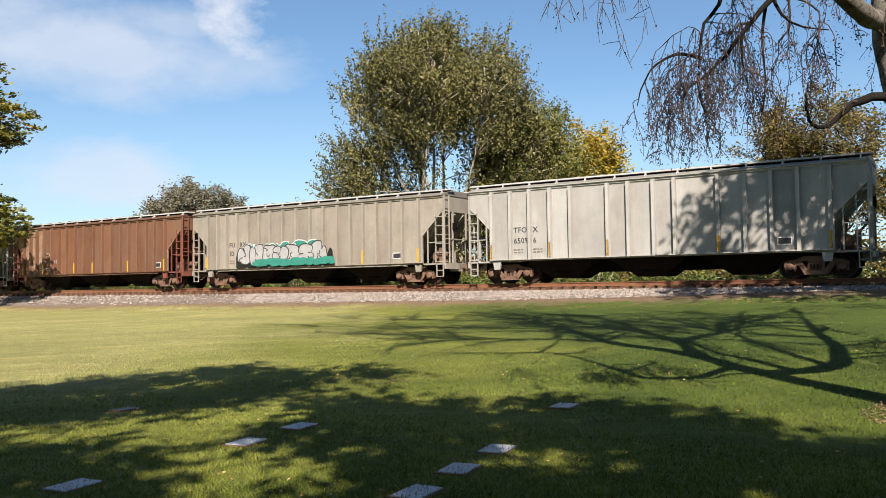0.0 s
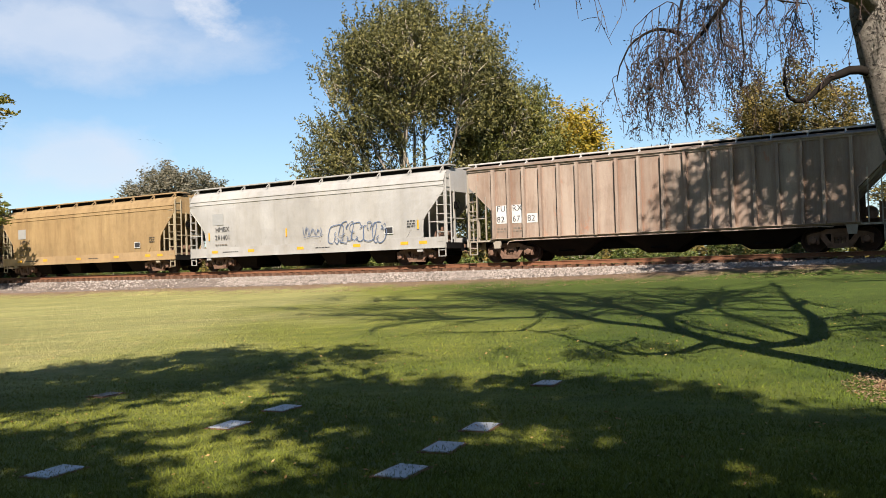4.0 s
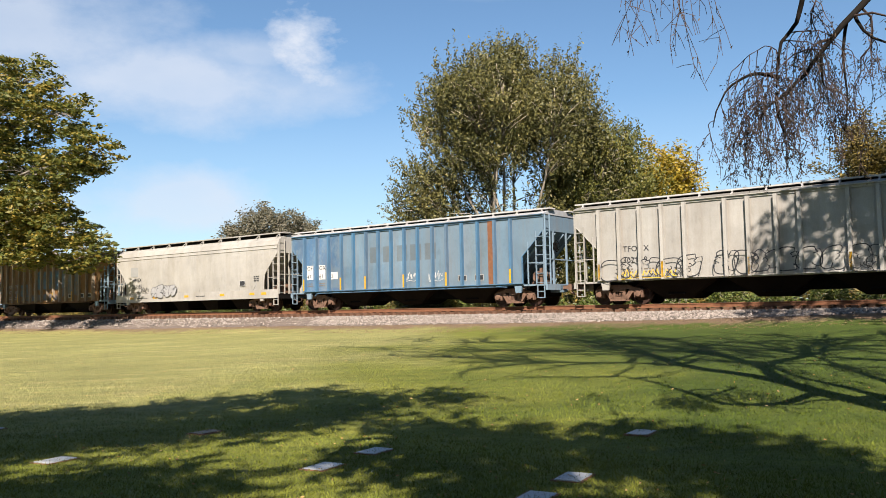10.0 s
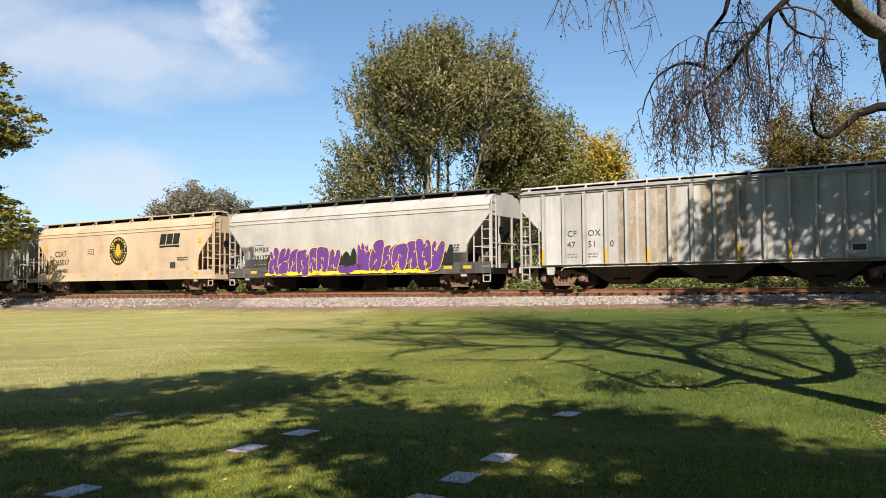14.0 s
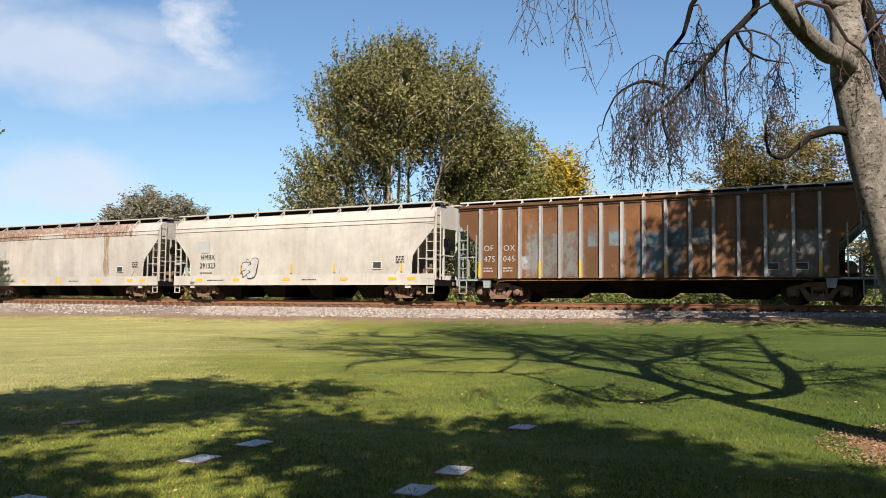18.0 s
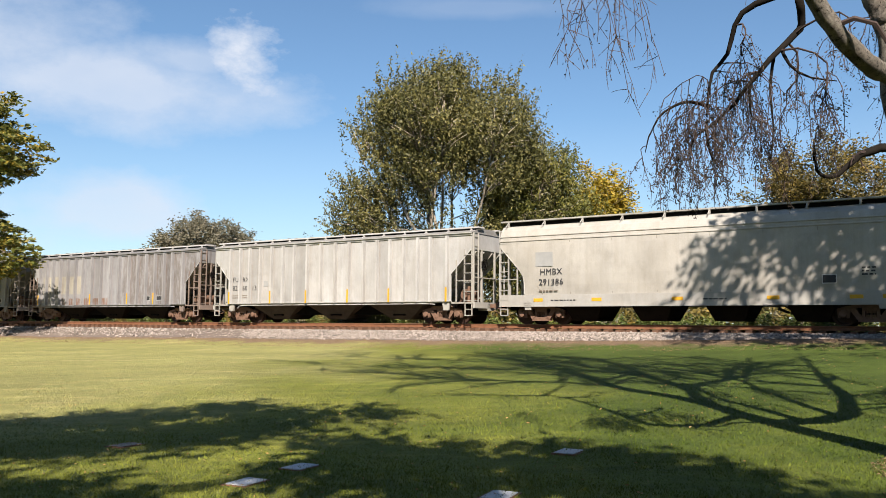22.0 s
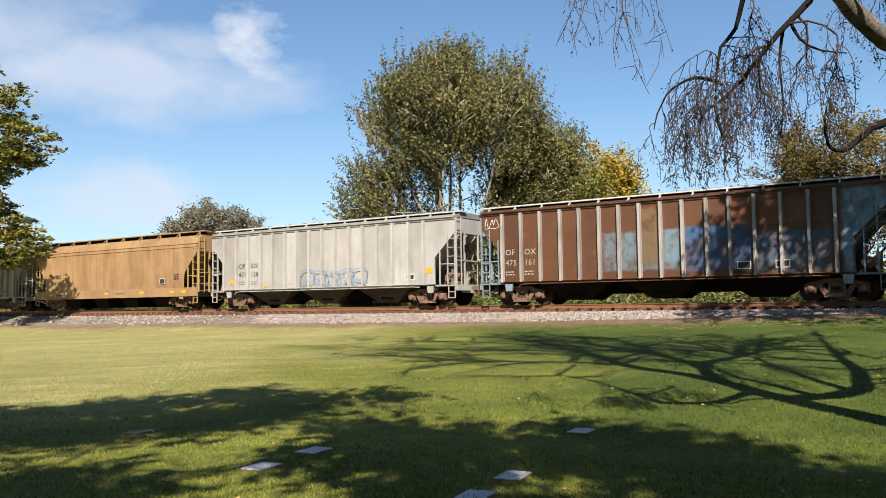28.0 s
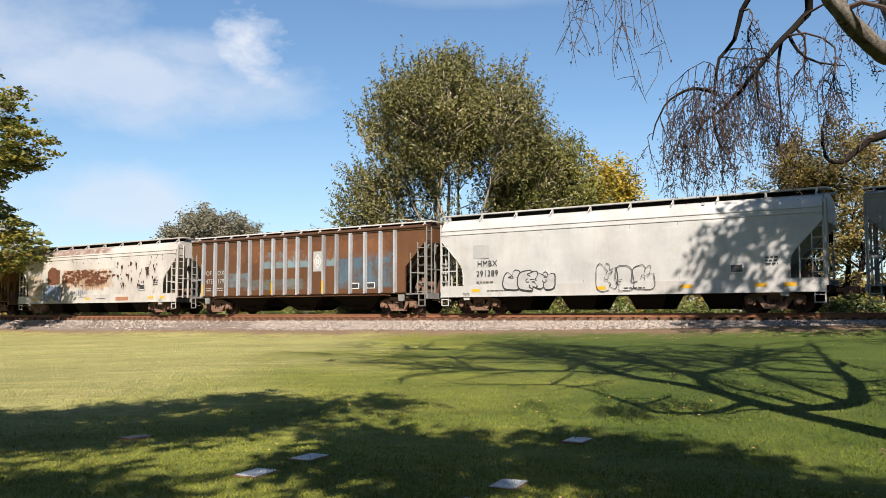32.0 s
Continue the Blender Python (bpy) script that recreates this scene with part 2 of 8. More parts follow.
def leaf_mat(name, tones, through=0.16, rough=0.55):
    """Leaves: a tone for each leaf out of a range, some light passing through."""
    m, t, b = shader(name, rough, 0.0, 0.3)
    r = t.nodes.new("ShaderNodeNewGeometry").outputs["Random Per Island"]
    pos = t.nodes.new("ShaderNodeTexCoord").outputs["Object"]
    patch = noise_tex(t, pos, 0.35, 3)
    k = math_node(t, "ADD", math_node(t, "MULTIPLY", r, 0.6), math_node(t, "MULTIPLY", math_node(t, "SUBTRACT", patch, 0.3), 0.9))
    col = ramp(t, k, [(i / (len(tones) - 1), c) for i, c in enumerate(tones)])
    link(t, col, b.inputs["Base Color"])
    tr = t.nodes.new("ShaderNodeBsdfTranslucent")
    link(t, mix(t, 1.0, col, (1.3, 1.35, 0.7), "MULTIPLY"), tr.inputs[0])
    ms = t.nodes.new("ShaderNodeMixShader")
    ms.inputs[0].default_value = through
    link(t, b.outputs[0], ms.inputs[1])
    link(t, tr.outputs[0], ms.inputs[2])
    out = [n for n in t.nodes if n.bl_idname == "ShaderNodeOutputMaterial"][0]
    link(t, ms.outputs[0], out.inputs[0])
    return m


def turf(t, pos):
    """Colour of the grass by place: greener near the old tree, darkened there for its crown's shade, straw-pale in the
    open.
    """
    n1 = noise_tex(t, pos, 0.16, 5, 0.6)
    sep = t.nodes.new("ShaderNodeSeparateXYZ")
    link(t, pos, sep.inputs[0])
    far = math_node(t, "MULTIPLY", math_node(t, "MULTIPLY", sep.outputs[0], sep.outputs[1]), -0.0022)
    k = math_node(t, "ADD", n1, far)
    col = ramp(t, k, ((0.32, (0.066, 0.095, 0.013)), (0.58, (0.172, 0.182, 0.030)), (0.88, (0.288, 0.268, 0.093))))
    n2 = noise_tex(t, pos, 2.6, 6, 0.7)
    col = mix(t, math_node(t, "MULTIPLY", ramp(t, n2, ((0.42, 0.0), (0.75, 1.0))), 0.55), col, mix(t, 1.0, col, (0.42, 0.58, 0.5), "MULTIPLY"))
    # mown swathes, long and shallow
    swathe = noise_tex(t, mapped(t, pos, (0.22, 0.6, 1)), 1.0, 4, 0.6)
    col = mix(t, 1.0, col, ramp(t, swathe, ((0.35, 0.86), (0.65, 1.12))), "MULTIPLY")
    dry = noise_tex(t, mapped(t, pos, (0.4, 1.0, 1)), 1.1, 6, 0.72)
    return mix(t, math_node(t, "MULTIPLY", ramp(t, dry, ((0.52, 0.0), (0.72, 1.0))), 0.7), col, mix(t, 1.0, col, (1.6, 1.45, 1.8), "MULTIPLY")), n2


def ground_mat():
    m, t, b = shader("lawn", 0.85, 0, 0.2)
    pos = t.nodes.new("ShaderNodeNewGeometry").outputs["Position"]
    col, n2 = turf(t, pos)
    n3 = noise_tex(t, pos, 55, 4, 0.75)
    n4 = noise_tex(t, pos, 13, 5, 0.8)
    col = mix(t, 1.0, col, ramp(t, n4, ((0.34, 0.84), (0.66, 1.14))), "MULTIPLY")
    col = mix(t, 1.0, col, ramp(t, n3, ((0.3, 0.78), (0.7, 1.2))), "MULTIPLY")
    # bare earth along the ballast's foot
    dot = t.nodes.new("ShaderNodeVectorMath")
    dot.operation = "DOT_PRODUCT"
    dot.inputs[1].default_value = N
    link(t, pos, dot.inputs[0])
    w = math_node(t, "SUBTRACT", dot.outputs["Value"], P0.dot(N))
    w = math_node(t, "ADD", w, math_node(t, "MULTIPLY", math_node(t, "SUBTRACT", noise_tex(t, pos, 0.7, 6, 0.7), 0.5), 4.0))
    w = math_node(t, "ABSOLUTE", math_node(t, "DIVIDE", w, 10.0))
    earth = mix(t, noise_tex(t, pos, 9, 5), (0.11, 0.068, 0.042), (0.25, 0.17, 0.115))
    col = mix(t, ramp(t, w, ((0.33, 0.95), (0.43, 0.0))), col, earth)
    link(t, col, b.inputs["Base Color"])
    bumped(t, b, math_node(t, "ADD", n3, math_node(t, "MULTIPLY", n4, 2.5)), 0.8, 0.05)
    return m


def blade_mat():
    m, t, b = shader("grass_blades", 0.9, 0, 0.05)
    pos = t.nodes.new("ShaderNodeNewGeometry")
    col, n2 = turf(t, pos.outputs["Position"])
    col = mix(t, 1.0, col, ramp(t, pos.outputs["Random Per Island"], ((0.0, 0.74), (1.0, 0.98))), "MULTIPLY")
    link(t, col, b.inputs["Base Color"])
    return m


def bark_mat():
    """Grey bark with dark blotches, cracks and paler scars."""
    m, t, b = shader("bark_grey", 0.92, 0, 0.2)
    co = t.nodes.new("ShaderNodeTexCoord").outputs["Object"]
    n1 = noise_tex(t, co, 2.2, 6, 0.7)
    n2 = noise_tex(t, mapped(t, co, (13, 13, 19)), 1.0, 8, 0.8)
    n3 = noise_tex(t, mapped(t, co, (20, 20, 14)), 1.0, 6, 0.75)
    col = ramp(t, n1, ((0.3, (0.10, 0.085, 0.07)), (0.5, (0.19, 0.168, 0.138)), (0.68, (0.29, 0.262, 0.22))))
    col = mix(t, ramp(t, n2, ((0.53, 0.0), (0.60, 0.9))), col, (0.018, 0.015, 0.013))
    col = mix(t, 1.0, col, ramp(t, n3, ((0.3, 0.6), (0.7, 1.35))), "MULTIPLY")
    link(t, col, b.inputs["Base Color"])
    bumped(t, b, math_node(t, "ADD", n2, math_node(t, "MULTIPLY", n3, 0.6)), 1.0, 0.05)
    return m


MAT = {
    "lawn": ground_mat(),
    "ballast": plain("ballast_bed", (0.125, 0.098, 0.08), 0.9, 0.5, 22, bump=0.8),
    "stone": plain("ballast_stone", (0.225, 0.192, 0.165), 0.85, 0.5, 9, island=True),
    "rail": plain("rail_rust", (0.16, 0.07, 0.035), 0.75, 0.35, 5),
    "rail_top": plain("rail_head", (0.30, 0.27, 0.24), 0.35, 0.2, 4, metal=0.8),
    "tie": plain("tie_wood", (0.12, 0.065, 0.04), 0.9, 0.4, 7, stretch=(8, 1, 8)),
    "black": plain("underframe_black", (0.007, 0.0063, 0.006), 0.9, 0.4, 3, spec=0.05),
    "galv": plain("galvanised_walkway", (0.38, 0.37, 0.35), 0.6, 0.25, 3),
    # near-black stands in for the shade under the car; the pale one less so
    "hopper": plain("hopper_shade", (0.012, 0.0085, 0.006), 0.85, 0.5, 1.6, spec=0.06),
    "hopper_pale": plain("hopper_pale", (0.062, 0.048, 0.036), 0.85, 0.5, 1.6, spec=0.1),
    "bogie": plain("bogie_rust", (0.14, 0.082, 0.055), 0.85, 0.45, 6),
    "wheel": plain("wheel_steel", (0.05, 0.028, 0.021), 0.6, 0.35, 6, metal=0.4),
    "yellow": plain("reflector_yellow", (0.48, 0.265, 0.02), 0.5, 0.2, 5),
    "white": plain("marking_white", (0.48, 0.47, 0.45), 0.6, 0.2, 8),
    "ink": plain("marking_black", (0.03, 0.03, 0.032), 0.6, 0.2, 8),
    "seam": plain("weld_line", (0.15, 0.125, 0.10), 0.7, 0.4, 3),
    "cream": plain("patch_cream", (0.38, 0.30, 0.20), 0.6, 0.12, 4),
    "grey_box": plain("patch_grey", (0.26, 0.26, 0.25), 0.6, 0.12, 4),
    "purple": plain("spray_purple", (0.085, 0.032, 0.15), 0.5, 0.25, 3),
    "spray_gold": plain("spray_gold", (0.62, 0.40, 0.03), 0.5, 0.2, 3),
    "spray_teal": plain("spray_teal", (0.03, 0.17, 0.13), 0.5, 0.25, 3),
    "emblem_dark": plain("emblem_dark", (0.012, 0.014, 0.011), 0.5, 0.2, 3),
    "spray_silver": plain("spray_silver", (0.29, 0.285, 0.28), 0.5, 0.25, 3),
    "spray_pale": plain("spray_pale", (0.35, 0.36, 0.36), 0.5, 0.25, 3),
    "spray_slate": plain("spray_slate", (0.085, 0.115, 0.18), 0.5, 0.25, 3),
    "spray_blue": plain("spray_blue", (0.10, 0.20, 0.34), 0.5, 0.25, 3),
    "spray_red": plain("spray_red", (0.55, 0.12, 0.16), 0.5, 0.2, 3),
    "rust_flake": plain("rust_flake", (0.085, 0.033, 0.016), 0.9, 0.6, 3.5, bump=0.5),
    "rust_dark": plain("rust_dark", (0.045, 0.017, 0.010), 0.9, 0.5, 5, bump=0.4),
    "tan_box": plain("patch_tan", (0.27, 0.225, 0.175), 0.6, 0.2, 3),
    "rust_wash": plain("rust_wash", (0.27, 0.125, 0.07), 0.8, 0.4, 2.5),
    "husk": plain("emblem_husk", (0.30, 0.24, 0.035), 0.5, 0.2, 3),
    "marker": plain("marker_granite", (0.40, 0.41, 0.43), 0.5, 0.12, 25, bump=0.05),
    "bark": bark_mat(),
    "twig": plain("twig_brown", (0.055, 0.041, 0.037), 0.95, 0.3, 8, bump=0.0, spec=0.05),
    "feather": plain("dark_feathers", (0.035, 0.032, 0.034), 0.7, 0.3, 20, bump=0.0),
    "bronze": plain("marker_bronze", (0.11, 0.06, 0.03), 0.5, 0.3, 30, metal=0.4, bump=0.2),
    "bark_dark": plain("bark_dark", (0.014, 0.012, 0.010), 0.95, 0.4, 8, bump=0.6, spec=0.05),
    "bark_ash": plain("bark_ash", (0.21, 0.185, 0.155), 0.9, 0.4, 3, bump=0.6),
    "leaf_maple": leaf_mat("maple_leaves", ((0.027, 0.043, 0.009), (0.09, 0.094, 0.016), (0.31, 0.205, 0.033)), 0.16),
    "leaf_moss": leaf_mat("moss_leaves", ((0.022, 0.028, 0.007), (0.086, 0.090, 0.017), (0.24, 0.20, 0.040)), 0.08),
    "bark_pale": plain("bark_pale", (0.34, 0.29, 0.22), 0.9, 0.4, 6, bump=0.6),
    "mulch": plain("mulch", (0.19, 0.10, 0.055), 0.95, 0.5, 30, bump=0.9),
    "leaf_birch": leaf_mat("birch_leaves", ((0.016, 0.013, 0.010), (0.032, 0.023, 0.015), (0.085, 0.046, 0.02))),
    "leaf_olive": leaf_mat("olive_leaves", ((0.016, 0.019, 0.006), (0.076, 0.073, 0.019), (0.215, 0.18, 0.058)), 0.06),
    "leaf_gold": leaf_mat("gold_leaves", ((0.08, 0.085, 0.014), (0.25, 0.185, 0.018), (0.42, 0.26, 0.025))),
    "leaf_green": leaf_mat("green_leaves", ((0.026, 0.042, 0.009), (0.085, 0.098, 0.017), (0.25, 0.17, 0.027)), 0.12),
    "leaf_brown": leaf_mat("brown_leaves", ((0.035, 0.032, 0.012), (0.10, 0.078, 0.02), (0.25, 0.17, 0.035))),
    "leaf_grey": leaf_mat("grey_leaves", ((0.07, 0.07, 0.05), (0.12, 0.11, 0.075), (0.18, 0.15, 0.10))),
    "leaf_hedge": leaf_mat("hedge_leaves", ((0.022, 0.037, 0.008), (0.075, 0.098, 0.019), (0.20, 0.20, 0.045)), 0.1),
    "grass": blade_mat(),
    "straw": leaf_mat("straw", ((0.10, 0.065, 0.035), (0.17, 0.115, 0.06), (0.25, 0.18, 0.10)), 0.1),
    "litter": leaf_mat("fallen_leaves", ((0.16, 0.085, 0.03), (0.30, 0.17, 0.06), (0.42, 0.30, 0.12)), 0.1),
}

# ---- mesh tools ----
class Shape:
    """Collects vertices and faces of one mesh."""

    def __init__(self):
        self.v, self.f = [], []

    def add(self, verts, faces):
        k = len(self.v)
        self.v += [tuple(p) for p in verts]
        self.f += [tuple(i + k for i in face) for face in faces]
        return self

    def box(self, x0, x1, y0, y1, z0, z1):
        return self.add([(x, y, z) for x in (x0, x1) for y in (y0, y1) for z in (z0, z1)],
                        [(0, 1, 3, 2), (4, 6, 7, 5), (0, 4, 5, 1), (2, 3, 7, 6), (0, 2, 6, 4), (1, 5, 7, 3)])

    def prism(self, poly, y0, y1):
        """poly: (x, z) corners, counter-clockwise seen from -y; pushed from y0 to y1."""
        n = len(poly)
        self.add([(x, y0, z) for x, z in poly] + [(x, y1, z) for x, z in poly],
                 [tuple(range(n)), tuple(reversed(range(n, 2 * n)))] + [((i + 1) % n, i, n + i, n + (i + 1) % n) for i in range(n)])
        return self

    def beam(self, a, b, w, h=None):
        a, b = Vector(a), Vector(b)
        d = (b - a).normalized()
        s = d.cross(Vector((0, 0, 1)))
        s = (s if s.length > 0.02 else d.cross(Vector((0, 1, 0)))).normalized()
        t = s.cross(d)
        h = w if h is None else h
        c = [(-w / 2, -h / 2), (w / 2, -h / 2), (w / 2, h / 2), (-w / 2, h / 2)]
        return self.add([p + s * i + t * j for p in (a, b) for i, j in c],
                        [(3, 2, 1, 0), (4, 5, 6, 7), (0, 1, 5, 4), (1, 2, 6, 5), (2, 3, 7, 6), (3, 0, 4, 7)])

    def tube(self, pts, radii, n=6):
        pts = [Vector(p) for p in pts]
        side = None
        rings = []
        for i, p in enumerate(pts):
            d = (pts[min(i + 1, len(pts) - 1)] - pts[max(i - 1, 0)]).normalized()
            if side is None:
                side = d.cross(Vector((0.3, 1, 0.2)))
                if side.length < 0.05:
                    side = d.cross(Vector((1, 0, 0)))
            side = (side - d * side.dot(d)).normalized()
            up = d.cross(side)
            rings.append([p + (side * math.cos(q) + up * math.sin(q)) * radii[i] for q in (2 * math.pi * k / n for k in range(n))])
        faces = [(r * n + k, r * n + (k + 1) % n, (r + 1) * n + (k + 1) % n, (r + 1) * n + k) for r in range(len(pts) - 1) for k in range(n)]
        faces += [tuple(reversed(range(n))), tuple(range((len(pts) - 1) * n, len(pts) * n))]
        return self.add([v for ring in rings for v in ring], faces)

    def drum(self, a, b, r, n=12):
        return self.tube([a, b], [r, r], n)

    def lathe_y(self, cx, cz, profile, n=20):
        """profile: (y, r) from one end to the other, turned about the line along y."""
        m = len(profile)
        self.add([(cx + r * math.cos(q), y, cz + r * math.sin(q)) for y, r in profile for q in (2 * math.pi * k / n for k in range(n))],
                 [(i * n + k, i * n + (k + 1) % n, (i + 1) * n + (k + 1) % n, (i + 1) * n + k) for i in range(m - 1) for k in range(n)]
                 + [tuple(range(n)), tuple(reversed(range((m - 1) * n, m * n)))])
        return self

    def mesh(self, name, smooth=False):
        me = bpy.data.meshes.new(name)
        me.from_pydata(self.v, [], self.f)
        bm = bmesh.new()
        bm.from_mesh(me)
        bmesh.ops.recalc_face_normals(bm, faces=bm.faces)
        bm.to_mesh(me)
        bm.free()
        if smooth:
            me.polygons.foreach_set("use_smooth", [True] * len(me.polygons))
        me.materials.append(None)
        return me


def raw_mesh(name, verts, faces, smooth=False):
    """A mesh from arrays of like faces, with no check."""
    me = bpy.data.meshes.new(name)
    verts, faces = np.asarray(verts, np.float32), np.asarray(faces, np.int32)
    k = faces.shape[1]
    me.vertices.add(len(verts))
    me.vertices.foreach_set("co", verts.ravel())
    me.loops.add(faces.size)
    me.loops.foreach_set("vertex_index", faces.ravel())
    me.polygons.add(len(faces))
    me.polygons.foreach_set("loop_start", np.arange(0, faces.size, k, dtype=np.int32))
    me.polygons.foreach_set("loop_total", np.full(len(faces), k, np.int32))
    if smooth:
        me.polygons.foreach_set("use_smooth", np.ones(len(faces), bool))
    me.update(calc_edges=True)
    me.materials.append(None)
    return me


KEEP = {}


def kept(key, make):
    if key not in KEEP:
        KEEP[key] = make()
    return KEEP[key]


def part(name, me, mat, parent=None, label="", at=None):
    """One mesh object, under a thing or a part, with its own material on a mesh that may be shared."""
    if isinstance(me, Shape):
        me = me.mesh(name)
    ob = new(name, me)
    ob.material_slots[0].link = "OBJECT"
    ob.material_slots[0].material = mat
    if parent is not None:
        ob.parent = parent
    if at is not None:
        ob.location = at
    return tagged(ob, label)


def thing(name, label, category, at=None, group="", kind=""):
    ob = new(name)
    ob.empty_display_size = 0.3
    if at is not None:
        ob.matrix_basis = at
    return tagged(ob, label, category, group, kind)


def text_mesh(words, size, spacing=1.0):
    """Writing as a mesh that stands upright in x and z."""
    cu = bpy.data.curves.new("lettering", "FONT")
    cu.body, cu.size, cu.space_character, cu.extrude, cu.resolution_u = words, size, spacing, 0.002, 2
    tmp = bpy.data.objects.new("lettering", cu)
    me = bpy.data.meshes.new_from_object(tmp)
    bpy.data.objects.remove(tmp)
    me.transform(Matrix.Rotation(radians(90), 4, "X"))
    me.materials.clear()
    me.materials.append(None)
    return me


# ---- ground and track ----
def toe(u):
    return float(np.interp(u, [-60, -30, 0, 16, 40], [0.50, 0.53, 0.76, 1.05, 1.2]))


def ground_z(x, y):
    u, w = to_uw(x, y)
    if w >= 0:
        return toe(u) * min(1.0, max(0.0, (25 - w) / 20.7)) + 0.30 * min(1.0, max(0.0, (4.6 - w) / 2.0)) + 0.05 * noise.noise(Vector((x * 0.11, y * 0.11, 3.1)))
    return 1.0 + 0.25 * min(1.0, max(0.0, (-w - 6) / 60)) + 0.04 * noise.noise(Vector((x * 0.1, y * 0.1, 0)))


def build_ground():
    us = [-900, -500, -260, -150] + list(np.arange(-100, 60.1, 2.0)) + [80, 120, 200, 400, 900]
    ws = [-1500, -700, -300, -150, -80, -45] + list(np.arange(-30, -3.9, 3)) + [-2.5, 0.0, 2.4, 2.7, 3.2, 3.8, 4.3, 5.0] + list(np.arange(6.0, 40, 1.3)) + [44, 50, 60, 80, 140, 300, 800]
    verts = []
    for w in ws:
        for u in us:
            p = site(u, w)
            z = ground_z(p.x, p.y) if w > 2.6 or w < -3 else 0.85
            verts.append((p.x, p.y, z))
    n = len(us)
    faces = [(j * n + i, j * n + i + 1, (j + 1) * n + i + 1, (j + 1) * n + i) for j in range(len(ws) - 1) for i in range(n - 1)]
    me = raw_mesh("ground", verts, [f[::-1] for f in faces], True)
    tagged(part("ground", me, MAT["lawn"]), "mown autumn lawn, green going straw yellow", "lawn", kind="structure")


def build_track():
    track = thing("track", "single railway track on ties in pale crushed stone", "railway", kind="structure")
    # stone bed: a long strip with uneven shoulders
    us = np.concatenate(([-400, -200, -130], np.arange(-100, 45, 0.7), [60, 100, 200, 400]))
    prof = [(3.3, 0.05), (2.8, 0.24), (2.35, 0.40), (1.9, 0.54), (1.5, 0.62), (1.2, 0.60), (0.0, 0.66), (-1.5, 0.66), (-2.6, 0.4), (-3.6, 0.0), (-4.4, -0.2)]
    rnd = random.Random(5)
    verts = []
    for u in us:
        base = toe(u)
        for k, (w, h) in enumerate(prof):
            side = w > 0.5
            z = (base + (RAIL_Z - 0.21 - base) * h / 0.76) if side else (0.9 + (RAIL_Z - 0.21 - 0.9) * h / 0.76)
            p = site(float(u), w + rnd.uniform(-0.09, 0.09), z + rnd.uniform(-0.025, 0.02))
            verts.append(p)
    m = len(prof)
    faces = [(i * m + k, (i + 1) * m + k, (i + 1) * m + k + 1, i * m + k + 1) for i in range(len(us) - 1) for k in range(m - 1)]
    part("ballast_bed", raw_mesh("ballast_bed", verts, faces), MAT["ballast"], track)
    turn = pose(0, 0, 0, 0, 0, TRACK_ANGLE)
    for y in (-0.755, 0.755):
        s, top = Shape(), Shape()
        s.prism([(-0.07, 0), (0.07, 0), (0.07, 0.018), (0.012, 0.035), (0.012, 0.12), (0.036, 0.135), (0.036, 0.168), (-0.036, 0.168), (-0.036, 0.135), (-0.012, 0.12), (-0.012, 0.035), (-0.07, 0.018)], -400, 400)
        top.box(-0.034, 0.034, -400, 400, 0.1685, 0.172)
        for name, sh, mat in (("rail", s, MAT["rail"]), ("rail_head", top, MAT["rail_top"])):
            ob = part(name, sh, mat, track)
            q = site(0, -y, RAIL_Z - 0.172)
            ob.matrix_basis = Matrix.Translation(q) @ turn @ pose(0, 0, 0, 0, 0, -90)
    tie = kept("tie", lambda: Shape().prism([(-0.115, -0.17), (0.115, -0.17), (0.115, -0.012), (0.10, 0), (-0.10, 0), (-0.115, -0.012)], -1.3, 1.3).mesh("tie"))
    rnd = random.Random(2)
    for i in range(236):
        u = -88 + i * 0.52 + rnd.uniform(-0.03, 0.03)
        ob = part("tie", tie, MAT["tie"], track)
        ob.matrix_basis = Matrix.Translation(site(u, rnd.uniform(-0.05, 0.05), RAIL_Z - 0.196 + rnd.uniform(-0.012, 0.004))) @ turn @ pose(0, 0, 0, 0, 0, rnd.uniform(-1.5, 1.5))
    plates = Shape()
    for i in range(236):
        u = -88 + i * 0.52
        for y in (-0.755, 0.755):
            c = site(u, -y, RAIL_Z - 0.19)
            plates.add([c + U * (dx * 0.09) + N * (dy * 0.17) + Vector((0, 0, dz)) for dx in (-1, 1) for dy in (-1, 1) for dz in (0, 0.02)],
                       [(0, 1, 3, 2), (4, 6, 7, 5), (0, 4, 5, 1), (2, 3, 7, 6), (1, 5, 7, 3)])
    tagged(part("tie_plates", plates, MAT["rail"], track), kind="stuff")
    # loose stones
    g = np.random.default_rng(4)
    n = 36000
    near = g.random(n) < 0.62
    uu = np.where(near, g.uniform(-14, 24, n), g.uniform(-75, 24, n))
    ww = g.uniform(1.15, 2.7, n) + np.abs(g.normal(0, 0.18, n)) * (g.random(n) < 0.4)
    inside = g.random(n) < 0.25
    ww = np.where(inside, g.uniform(-1.0, 1.2, n), ww)
    base = np.interp(uu, [-60, -30, 0, 16, 40], [0.50, 0.53, 0.76, 1.05, 1.2])
    hh = np.interp(ww, [-4, 0, 1.2, 1.5, 1.9, 2.35, 2.8, 3.3], [0.66, 0.66, 0.60, 0.62, 0.54, 0.40, 0.24, 0.05]) / 0.76
    zz = base + (RAIL_Z - 0.21 - base) * hh + 0.004
    ctr = np.stack([P0.x + U.x * uu + N.x * ww, P0.y + U.y * uu + N.y * ww, zz], 1)
